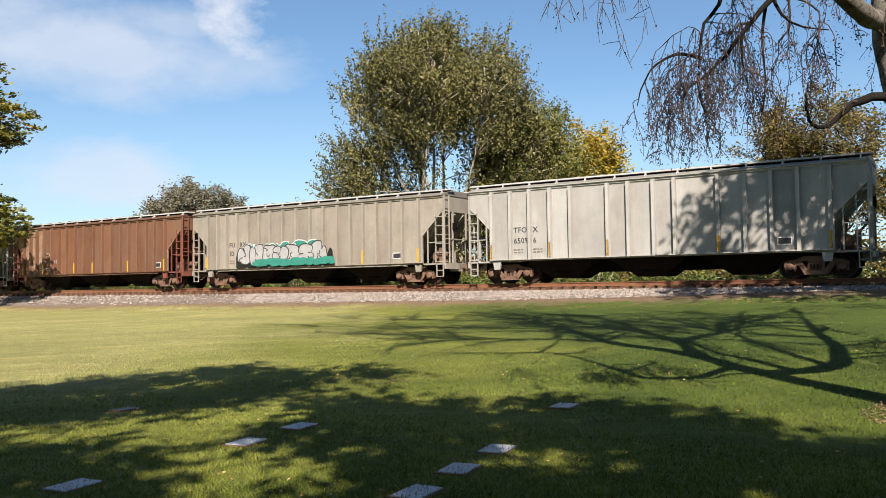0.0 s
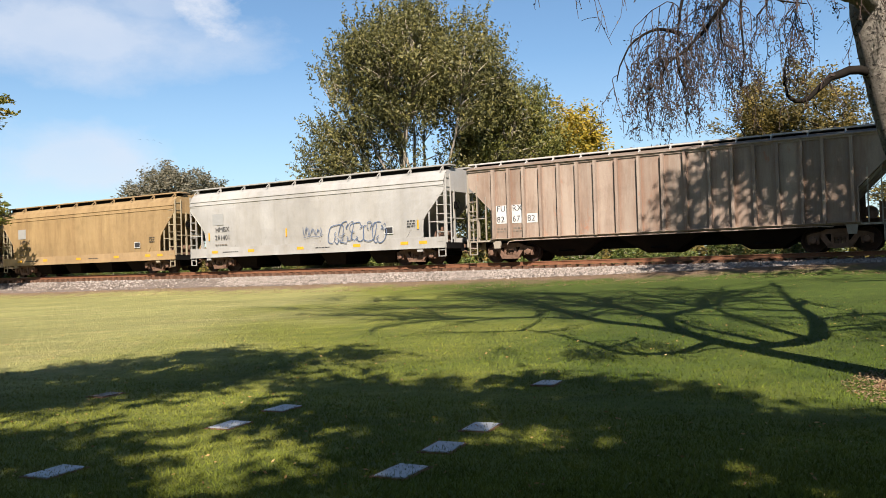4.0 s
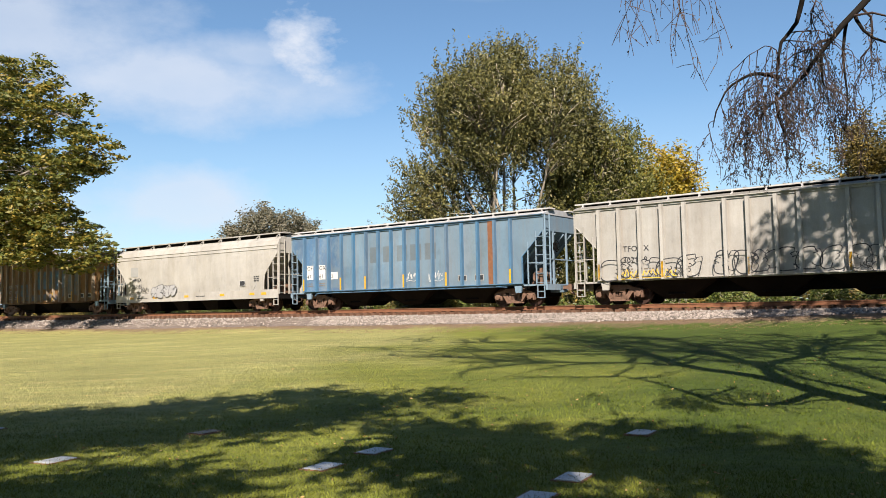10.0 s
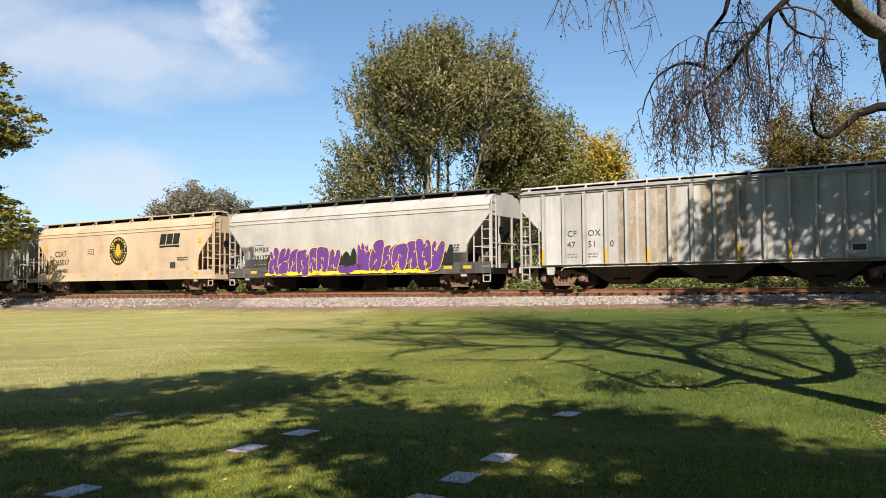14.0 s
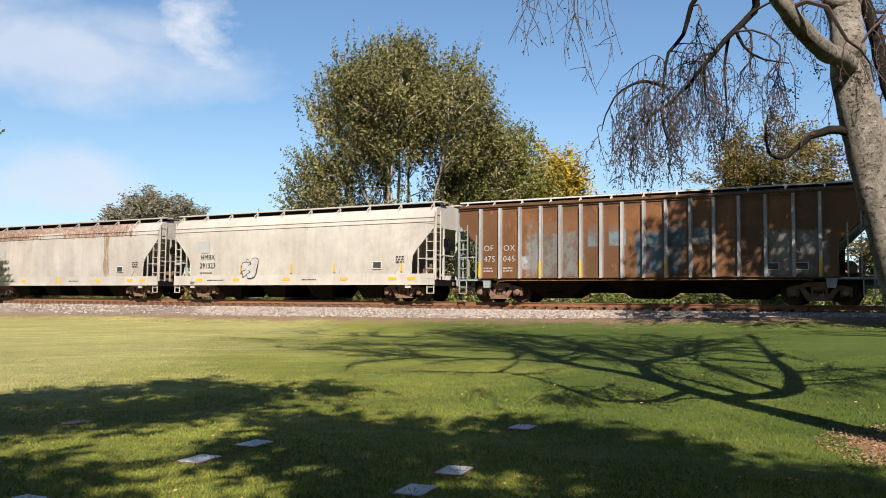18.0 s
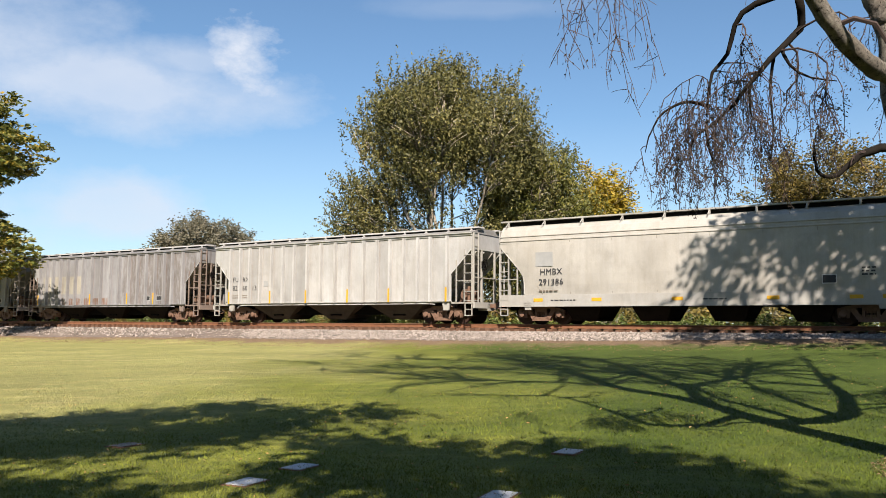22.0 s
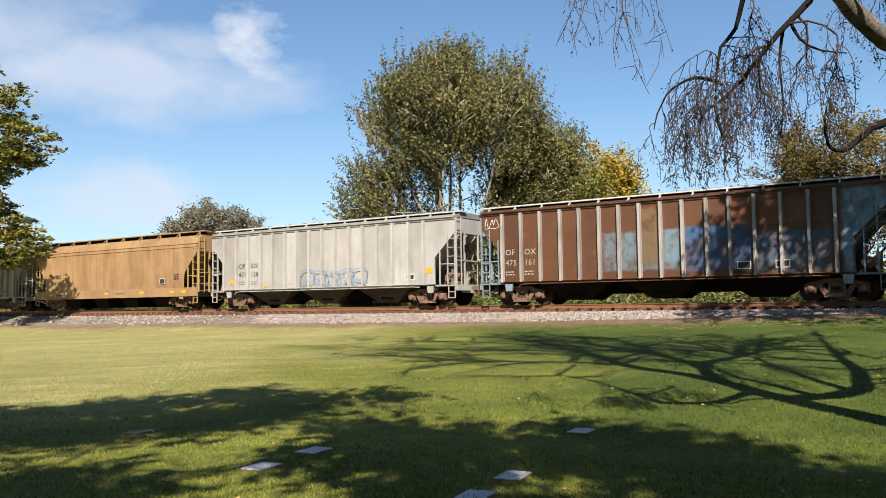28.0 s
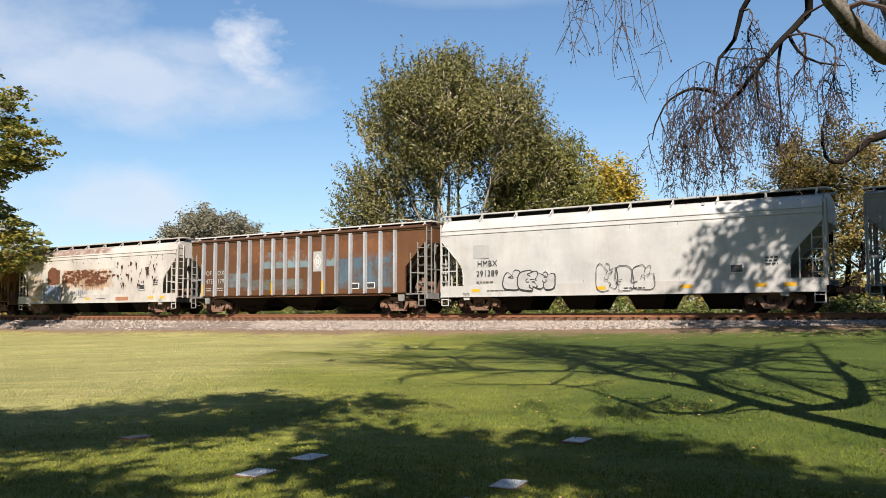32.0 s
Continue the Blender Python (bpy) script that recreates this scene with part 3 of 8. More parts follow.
    octa = np.array([(1, 0, 0), (-1, 0, 0), (0, 1, 0), (0, -1, 0), (0, 0, 0.8), (0, 0, -0.8)], float)
    tri = np.array([(0, 2, 4), (2, 1, 4), (1, 3, 4), (3, 0, 4), (2, 0, 5), (1, 2, 5), (3, 1, 5), (0, 3, 5)])
    size = g.uniform(0.026, 0.064, (n, 1, 1)) * (1 + 0.35 * (uu < -20))[:, None, None]
    jit = 1 + g.normal(0, 0.28, (n, 6, 3))
    ang = g.uniform(0, 6.28, n)
    shp = octa[None] * jit * size
    c, s_ = np.cos(ang)[:, None], np.sin(ang)[:, None]
    shp = np.stack([shp[..., 0] * c - shp[..., 1] * s_, shp[..., 0] * s_ + shp[..., 1] * c, shp[..., 2]], -1)
    v = (ctr[:, None] + shp).reshape(-1, 3)
    f = (tri[None] + (np.arange(n) * 6)[:, None, None]).reshape(-1, 3)
    tagged(part("crushed_stone", raw_mesh("crushed_stone", v, f), MAT["stone"]), "pale crushed stone heaped along the track", "gravel", kind="stuff")


build_ground()
build_track()

# ---- the train ----
# x runs along the car from its leading end, y across it away from the camera, z up from the railhead
RIBS_A = (1.19, 2.13, 3.07, 4.04, 5.0, 6.66, 7.55, 8.6, 9.45, 11.14, 12.14, 13.09, 14.02, 15.1)
RIBS_B = (1.30, 2.06, 2.78, 3.58, 4.42, 5.25, 6.05, 6.97, 7.9, 8.86, 9.75, 10.68, 11.52, 12.32, 13.14, 13.96, 14.68, 15.62)
RIBS_C = (1.12, 2.07, 3.01, 3.98, 4.87, 5.78, 6.65, 7.53, 8.42, 9.30, 10.25, 11.13, 12.05, 13.0, 13.97, 14.86)
LENGTHS = {"A": 16.35, "B": 16.95, "C": 16.6, "S": 16.65, "E": 16.95}


def rib_body(L):
    s = Shape()
    for y in (-1.5, 1.5):
        s.add([(x, y, z) for x, z in ((0, 4.2), (0, 3.44), (1.15, 2.28), (1.15, 0.97), (L - 1.15, 0.97), (L - 1.15, 2.28), (L, 3.44), (L, 4.2))],
              [tuple(range(8))])
    for x0, x1 in ((0, 2.45), (L, L - 2.45)):
        s.add([(x0, -1.5, 4.2), (x0, 1.5, 4.2), (x0, 1.5, 3.44), (x0, -1.5, 3.44), (x1, -1.5, 0.97), (x1, 1.5, 0.97)], [(0, 1, 2, 3), (3, 2, 5, 4)])
    return s.mesh("body")


def slope_rib():
    return Shape().beam((0.03, 0, 3.36), (2.3, 0, 1.06), 0.09, 0.1).mesh("slope_rib")


def end_flange():
    """The bent edge of the side sheet where the end is cut away."""
    pts = [(0.0, 3.44), (1.15, 2.28), (1.15, 0.97)]
    s = Shape()
    s.add([(x + dx, y, z) for x, z in pts for dx, y in ((0, -0.03), (0.05, -0.03), (0.05, 0.05), (0, 0.05))],
          [(4 * i + a, 4 * i + b, 4 * i + 4 + b, 4 * i + 4 + a) for i in range(2) for a, b in ((0, 1), (1, 2), (2, 3), (3, 0))] + [(0, 1, 2, 3), (11, 10, 9, 8)])
    return s.mesh("end_flange")


def rib_mesh(A):
    w, d = (0.075, 0.19) if A else (0.062, 0.18)
    poly = [(-w, 0), (-w * 0.88, -d), (w * 0.88, -d), (w, 0)]
    s = Shape()
    z0, z1 = 1.02, 4.1
    s.add([(x, y, z) for z in (z0, z1) for x, y in poly], [(0, 1, 5, 4), (1, 2, 6, 5), (2, 3, 7, 6), (0, 3, 2, 1), (4, 5, 6, 7)])
    return s.mesh("rib")


def chord(L, z0, z1, out, x0=0.0):
    s = Shape()
    s.prism([(x0, z0), (L - x0, z0), (L - x0, z1), (x0, z1)], -0.03, 0.03)
    s.box(x0, L - x0, -out, -0.03, z1 - 0.03, z1)
    return s.mesh("chord")


def roof_rib(L):
    s = Shape()
    prof = [(-1.57, 4.19), (-1.57, 4.215), (-1.1, 4.36), (-0.55, 4.44), (0, 4.46), (0.55, 4.44), (1.1, 4.36), (1.57, 4.215), (1.57, 4.19)]
    n = len(prof)
    s.add([(x, y, z) for x in (-0.03, L + 0.03) for y, z in prof], [(i, i + 1, n + i + 1, n + i) for i in range(n - 1)] + [tuple(range(n)), tuple(range(n, 2 * n)), (0, n - 1, 2 * n - 1, n)])
    return s.mesh("roof")


def running_board(L, y, z, step):
    s = Shape()
    s.box(-0.15, L + 0.15, y - 0.04, y + 0.5, z, z + 0.06)
    n = int(L / step)
    for i in range(n + 1):
        x = 0.25 + (L - 0.5) * i / n
        s.box(x - 0.034, x + 0.034, y - 0.045, y + 0.03, z - 0.24, z)
        s.beam((x, y, z - 0.02), (x, y - 0.28, z - 0.24), 0.035)
    return s.mesh("running_board")


def hatch(x0, x1):
    s = Shape()
    s.prism([(x0, 4.42), (x1, 4.42), (x1, 4.56), (x1 - 0.06, 4.60), (x0 + 0.06, 4.60), (x0, 4.56)], -0.36, 0.36)
    for x in np.arange(x0 + 0.4, x1, 1.1):
        s.box(x - 0.03, x + 0.03, -0.4, 0.4, 4.6, 4.63)
    return s.mesh("hatch_cover")


def hopper_mesh(top, low, z0, z1, wt=1.42, wl=0.55, skew=0.0):
    s = Shape()
    c = [(-top / 2, -wt, z1), (top / 2, -wt, z1), (top / 2, wt, z1), (-top / 2, wt, z1),
         (-low / 2 + skew, -wl, z0), (low / 2 + skew, -wl, z0), (low / 2 + skew, wl, z0), (-low / 2 + skew, wl, z0)]
    s.add(c, [(0, 1, 2, 3), (7, 6, 5, 4), (0, 4, 5, 1), (1, 5, 6, 2), (2, 6, 7, 3), (3, 7, 4, 0)])
    return s.mesh("hopper")


def gate_mesh():
    s = Shape()
    s.box(-0.62, 0.62, -0.7, 0.7, 0.24, 0.36)
    for x in (-0.3, 0.3):
        s.drum((x, -1.02, 0.42), (x, -0.6, 0.42), 0.05, 8)
    s.drum((-0.36, -0.98, 0.42), (0.36, -0.98, 0.42), 0.035, 8)
    return s.mesh("outlet_gate")


def ladder_mesh(w, z0, z1, along=True):
    s = Shape()
    rail = 0.038
    for x in (0, w):
        if along:
            s.box(x - rail / 2, x + rail / 2, -0.04, 0.04, z0, z1)
        else:
            s.box(-0.03, 0.03, x - rail / 2, x + rail / 2, z0, z1)
    n = int((z1 - z0 - 0.1) / 0.42)
    for i in range(n + 1):
        z = z0 + 0.12 + 0.42 * i
        if z > z1 - 0.05:
            break
        if along:
            s.box(0, w, -0.06, -0.025, z - 0.016, z + 0.016)
        else:
            s.box(-0.05, -0.015, 0, w, z - 0.016, z + 0.016)
    return s.mesh("ladder")


def stirrup_mesh():
    s = Shape()
    for x in (0, 0.36):
        s.box(x - 0.022, x + 0.022, -0.02, 0.02, 0.36, 0.98)
    for z in (0.38, 0.66):
        s.box(0, 0.36, -0.02, 0.02, z - 0.018, z + 0.018)
    return s.mesh("step")


def platform_mesh():
    s = Shape()
    s.box(-0.12, 1.2, -1.5, 1.5, 0.93, 1.0)
    s.box(-0.14, -0.04, -1.5, 1.5, 0.72, 1.0)
    s.box(-0.14, 2.6, -0.3, 0.3, 0.62, 0.95)
    return s.mesh("end_platform")


def end_post_mesh():
    s = Shape()
    for y in (-0.62, 0.62):
        s.box(-0.02, 0.06, y - 0.04, y + 0.04, 1.0, 3.46)
    s.box(-0.02, 0.04, -1.5, 1.5, 2.12, 2.17)
    s.box(-0.03, 0.06, 1.44, 1.5, 1.0, 3.46)
    return s.mesh("end_post")


def coupler_mesh():
    s = Shape()
    s.box(-0.46, 0.0, -0.08, 0.08, 0.76, 0.92)
    s.prism([(-0.74, 0.72), (-0.5, 0.68), (-0.4, 0.75), (-0.4, 0.93), (-0.5, 1.0), (-0.74, 0.96)], -0.16, 0.14)
    s.tube([(-0.3, -0.35, 0.75), (-0.45, -0.4, 0.55), (-0.7, -0.42, 0.5), (-0.9, -0.42, 0.62)], [0.03] * 4, 6)
    s.box(-0.06, 0.0, -1.3, -0.25, 0.84, 0.88)
    return s.mesh("coupler")


def brake_mesh():
    s = Shape()
    s.drum((0, -0.75, 1.42), (0, 0.35, 1.42), 0.21, 14)
    s.box(-0.28, 0.28, -0.7, 0.3, 1.0, 1.2)
    s.box(0.3, 0.5, -1.0, -0.78, 1.0, 1.75)
    s.drum((0.1, -1.05, 1.3), (0.1, -0.8, 1.3), 0.15, 10)
    return s.mesh("brake_gear")


def brake_wheel_mesh():
    s = Shape()
    n = 16
    ring = [(0.0, 0.25 * math.cos(2 * math.pi * k / n), 0.25 * math.sin(2 * math.pi * k / n)) for k in range(n + 1)]
    s.tube(ring, [0.018] * (n + 1), 5)
    for k in range(4):
        q = math.pi / 4 * (2 * k + 1)
        s.beam((0, 0, 0), (0, 0.25 * math.cos(q), 0.25 * math.sin(q)), 0.025)
    s.box(-0.12, -0.02, -0.12, 0.12, -0.16, 0.16)
    return s.mesh("brake_wheel")


def side_frame_mesh():
    s = Shape()
    y0, y1 = -0.11, 0.07
    s.prism([(-0.66, 0.58), (-0.42, 0.66), (0.42, 0.66), (0.66, 0.58), (0.66, 0.73), (0.44, 0.84), (-0.44, 0.84), (-0.66, 0.73)], y0, y1)
    for k in (-1, 1):
        s.prism([(k * 0.62, 0.74), (k * 0.62, 0.58), (k * 0.74, 0.50), (k * 1.10, 0.50), (k * 1.10, 0.62), (k * 0.92, 0.69)][::k], y0, y1)
        s.prism([(k * 0.66, 0.60), (k * 0.70, 0.30), (k * 0.77, 0.28), (k * 0.78, 0.56)][::-k], y0, y1)
        s.prism([(k * 1.01, 0.56), (k * 1.0, 0.28), (k * 1.07, 0.30), (k * 1.10, 0.54)][::-k], y0, y1)
        s.prism([(k * 0.72, 0.64), (k * 0.50, 0.64), (k * 0.22, 0.26), (k * 0.40, 0.17)][::k], y0, y1)
        s.prism([(k * 0.19, 0.74), (k * 0.29, 0.74), (k * 0.29, 0.24), (k * 0.19, 0.24)][::-k], y0 + 0.02, y1)
        s.lathe_y(k * 0.89, 0.445, [(y0 - 0.10, 0.06), (y0 - 0.09, 0.12), (y0 + 0.04, 0.15), (y1, 0.15)], 12)
    s.prism([(-0.44, 0.15), (0.44, 0.15), (0.36, 0.31), (-0.36, 0.31)], y0, y1)
    return s.mesh("side_frame")


def spring_mesh():
    s = Shape()
    for x in (-0.13, 0, 0.13):
        for i in range(6):
            s.drum((x, 0, 0.31 + i * 0.038), (x, 0, 0.335 + i * 0.038), 0.058, 8)
    s.box(-0.2, 0.2, -0.1, 0.12, 0.54, 0.70)
    return s.mesh("spring")


def wheelset_mesh():
    s = Shape()
    for k in (-1, 1):
        prof = [(0.70, 0.10), (0.70, 0.40), (0.672, 0.47), (0.692, 0.485), (0.712, 0.475), (0.735, 0.452), (0.83, 0.445), (0.83, 0.37), (0.79, 0.34), (0.79, 0.17), (0.83, 0.14), (0.83, 0.085)]
        s.lathe_y(0, 0, [(k * y, r) for y, r in prof], 16)
        s.lathe_y(0, 0, [(k * 0.95, 0.13), (k * 1.16, 0.13), (k * 1.19, 0.09)], 10)
        for q in range(3):
            g = q * 2.094
            s.beam((0.05 * math.cos(g), k * 1.195, 0.05 * math.sin(g)), (0.05 * math.cos(g), k * 1.215, 0.05 * math.sin(g)), 0.03)
    s.lathe_y(0, 0, [(-0.95, 0.08), (0.95, 0.08)], 10)
    return s.mesh("wheelset")


def smooth_body(L, dome=4.52):
    """Round-shouldered shell: rows up the side, each row ending where the end is cut away."""
    prof = [(1.50, 1.25), (1.535, 1.7), (1.555, 2.15), (1.56, 2.6), (1.56, 3.05), (1.555, 3.4), (1.545, 3.64), (1.575, 3.66), (1.575, 3.70), (1.535, 3.72),
            (1.52, 3.84), (1.55, 3.86), (1.55, 3.89), (1.505, 3.91), (1.40, 4.16), (1.20, 4.34), (0.8, dome - 0.06), (0, dome)]
    cut = lambda z: float(np.interp(z, [1.2, 1.75, 2.1, 2.35, 3.2, 3.42, 9], [1.22, 1.22, 1.17, 1.0, 0.22, 0.02, 0.0]))
    cols = 44
    rows = prof + [(-y, z) for y, z in prof[-2::-1]]
    v, f = [], []
    for y, z in rows:
        c = cut(z)
        soft = 0.016 * min(1.0, max(0.0, (z - 1.4) / 0.5)) * min(1.0, max(0.0, (3.6 - z) / 0.3))
        v += [(x, -y - math.copysign(soft, y) * math.cos((x - 3.4) * 2 * math.pi / 1.95), z) for x in (c + (L - 2 * c) * i / cols for i in range(cols + 1))]
    m = cols + 1
    f += [(r * m + i, r * m + i + 1, (r + 1) * m + i + 1, (r + 1) * m + i) for r in range(len(rows) - 1) for i in range(cols)]
    s = Shape().add(v, f)
    lo = [r for r, (y, z) in enumerate(rows) if z >= 3.4]
    for x in (0, L):
        s.add([(x, -rows[r][0], rows[r][1]) for r in lo], [tuple(range(len(lo)))])
    for x0, k in ((0, 1), (L, -1)):
        pts = [(0.0, 3.41), (0.6, 2.86), (1.3, 2.2), (1.9, 1.62), (2.35, 1.0)]
        s.add([(x0 + k * x, y, z) for x, z in pts for y in (-1.54, 1.54)], [(2 * i, 2 * i + 1, 2 * i + 3, 2 * i + 2) for i in range(len(pts) - 1)])
    return s.mesh("body")


def smooth_sill(L):
    s = Shape()
    s.box(-0.02, L + 0.02, -0.05, 0.03, 0.76, 1.28)
    s.box(-0.02, L + 0.02, -0.09, -0.05, 0.76, 0.80)
    return s.mesh("side_sill")


def seam_mesh():
    prof = [(1.50, 1.30), (1.535, 1.7), (1.555, 2.15), (1.56, 2.6), (1.56, 3.05), (1.555, 3.4), (1.545, 3.62)]
    s = Shape()
    s.add([(x, -y - 0.006, z) for y, z in prof for x in (-0.008, 0.008)], [(2 * i, 2 * i + 1, 2 * i + 3, 2 * i + 2) for i in range(len(prof) - 1)])
    s.add([(x, -y - 0.001, z) for y, z in prof for x in (-0.016, 0.016)], [(2 * i, 2 * i + 1, 2 * i + 3, 2 * i + 2) for i in range(len(prof) - 1)])
    return s.mesh("weld_seam")


def plate_mesh(w, h):
    return kept(("plate", w, h), lambda: Shape().box(-w / 2, w / 2, -0.004, 0.004, -h / 2, h / 2).mesh("plate"))


def bars(car, x, z, w, rows, mat, y=-1.508):
    """Small lines of print that cannot be read."""
    s = Shape()
    rnd = random.Random(int(x * 100))
    for i in range(rows):
        at = 0.0
        while at < w:
            k = rnd.uniform(0.08, 0.2)
            s.box(x + at, x + min(w, at + k), y - 0.003, y, z - i * 0.12, z - i * 0.12 + 0.055)
            at += k + 0.05
    tagged(part("small_print", s, mat, car), kind="stuff")


def print_words(car, words, x, z, size, mat, y=-1.51, spacing=1.0, name="lettering"):
    me = kept(("text", words, size, spacing), lambda: text_mesh(words, size, spacing))
    return part(name, me, mat, car, at=(x, y, z))


def ribbon(pts, width, y, step=0.0006):
    """A painted stroke of even width, one strip laid in x and z, each bit a hair above the last."""
    way = []
    n = len(pts)
    for i in range(n - 1):
        a, b, c, d = (Vector(pts[k]) for k in (max(i - 1, 0), i, i + 1, min(i + 2, n - 1)))
        for j in range(4):
            f = j / 4
            way.append(0.5 * (2 * b + (c - a) * f + (2 * a - 5 * b + 4 * c - d) * f * f + (3 * b - a - 3 * c + d) * f ** 3))
    way.append(Vector(pts[-1]))
    s, v = Shape(), []
    for i, p in enumerate(way):
        d = way[min(i + 1, len(way) - 1)] - way[max(i - 1, 0)]
        d = d.normalized() if d.length > 1e-5 else Vector((1, 0))
        end = i in (0, len(way) - 1)
        o = Vector((-d.y, d.x)) * width / 2 * (0.55 if end else 1)
        v += [(q.x, y - step * i, q.y) for q in (p - o, p + o)]
    return s.add(v, [(2 * i, 2 * i + 2, 2 * i + 3, 2 * i + 1) for i in range(len(way) - 1)])


def blot(rnd, cx, cz, rx, rz, notches=3):
    """A swollen, notched outline about a middle, as (x, z) corners at even turns."""
    n, cuts = 36, [(rnd.choice((0.5, 1.5)) * math.pi + rnd.gauss(0, 0.75), rnd.uniform(0.22, 0.5), rnd.uniform(0.10, 0.2)) for k in range(notches)]
    lean, p = rnd.uniform(-0.1, 0.28), rnd.uniform(2.6, 5.0)
    out = []
    for k in range(n):
        q = 2 * math.pi * k / n
        r = (abs(math.cos(q)) ** p + abs(math.sin(q)) ** p) ** (-1 / p) * (1 + 0.05 * math.sin(3 * q + cx))
        for at, deep, wide in cuts:
            off = (q - at + math.pi) % (2 * math.pi) - math.pi
            r *= 1 - deep * math.exp(-(off / wide) ** 2)
        out.append((cx + rx * r * math.cos(q) + lean * rz * r * math.sin(q), cz + rz * r * math.sin(q)))
    return out, cuts


def spray(car, x0, x1, z0, z1, n, fill, line, seed, y, width=0.035, name="graffiti"):
    """Tags that cannot be read: swollen overlapping shapes with a rim and slits, or one quick looping line."""
    rnd = random.Random(seed)
    h, mid = z1 - z0, (z0 + z1) / 2
    if fill is None and h < 0.72:
        way, m = [], max(7, n * 7)
        for i in range(m):
            f = i / (m - 1)
            way.append((x0 + (x1 - x0) * f + 0.07 * h * math.cos(i * 2.1), mid + (0.5 if i % 2 else -0.5) * h * rnd.uniform(0.25, 1.0) * (1 - 0.35 * f)))
        part(name, ribbon(way, width * 0.8, y, 0.0001), line, car)
        part(name, ribbon([(x0 + (x1 - x0) * f, z0 + h * g) for f, g in ((0.05, 0.02), (0.4, 0.12), (0.75, 0.05), (1.05, 0.22))], width * 0.7, y - 0.006, 0.0001), line, car)
        return
    step = (x1 - x0) / n
    for i in range(n):
        lay = y - 0.012 * (i % 2)
        cx, cz = x0 + step * (i + 0.5) + rnd.gauss(0, 0.05 * step), mid + rnd.uniform(-0.06, 0.06) * h
        ring, cuts = blot(rnd, cx, cz, step * rnd.uniform(0.5, 0.64), h * rnd.uniform(0.42, 0.52), rnd.randint(2, 4))
        m = len(ring)
        rim, core = Shape(), Shape()
        far = [(cx + (a - cx) * k, cz + (b - cz) * k) for a, b in ring for k in (1 + width / max(0.08, math.hypot(a - cx, b - cz)),)]
        rim.add([(a, lay, b) for a, b in ring] + [(a, lay, b) for a, b in far], [(k, (k + 1) % m, m + (k + 1) % m, m + k) for k in range(m)])
        # slits run in from the notches, and a hook or two
        for at, deep, wide in cuts:
            k = int(at / (2 * math.pi) * m) % m
            a, b = ring[k]
            f, g = rnd.uniform(0.35, 0.7), rnd.gauss(0, 0.12) * step
            rib = ribbon([(a, b), (a + (cx - a) * f * 0.5 + g, b + (cz - b) * f * 0.5), (a + (cx - a) * f, b + (cz - b) * f)], width * 0.9, lay - 0.006, 0.0001)
            rim.add(rib.v, rib.f)
        if rnd.random() < 0.5:
            q = rnd.uniform(0, 6.28)
            rib = ribbon([(cx + 0.12 * step * math.cos(q + k), cz + 0.1 * h * math.sin(q + k)) for k in (0, 1.3, 2.6, 3.9)], width * 0.8, lay - 0.007, 0.0001)
            rim.add(rib.v, rib.f)
        if fill is not None:
            core.add([(cx, lay - 0.003, cz)] + [(a, lay - 0.003, b) for a, b in ring], [(0, 1 + k, 1 + (k + 1) % m) for k in range(m)])
            part(name, core, fill, car)
            part(name + "_outline", rim, line, car)
        else:
            part(name, rim, line, car)


def scab(s, rnd, x0, x1, top, low, y, ragged=0.06, run=0.25, cell=0.06):
    """Crisp flaked rust: narrow columns with uneven ends, some of which run down to a point. top, low: heights by share of the way."""
    n = max(1, int((x1 - x0) / cell))
    up = down = 0.0
    for i in range(n):
        f, a = (i + 0.5) / n, x0 + (x1 - x0) * i / n
        up, down = up * 0.6 + rnd.gauss(0, ragged) * 0.6, down * 0.5 + rnd.gauss(0, ragged)
        z1, z0 = top(f) + up, low(f) + down
        if z1 - z0 < 0.02:
            continue
        b = a + (x1 - x0) / n * rnd.uniform(0.96, 1.0)
        s.add([(a, y, z0), (b, y, z0), (b, y, z1), (a, y, z1)], [(0, 1, 2, 3)])
        if rnd.random() < 0.45:
            c = (a + b) / 2
            s.add([(c - 0.4 * (b - a), y, z0), (c + 0.4 * (b - a), y, z0), (c, y, z0 - rnd.uniform(0.3, 1.0) * run)], [(0, 1, 2)])


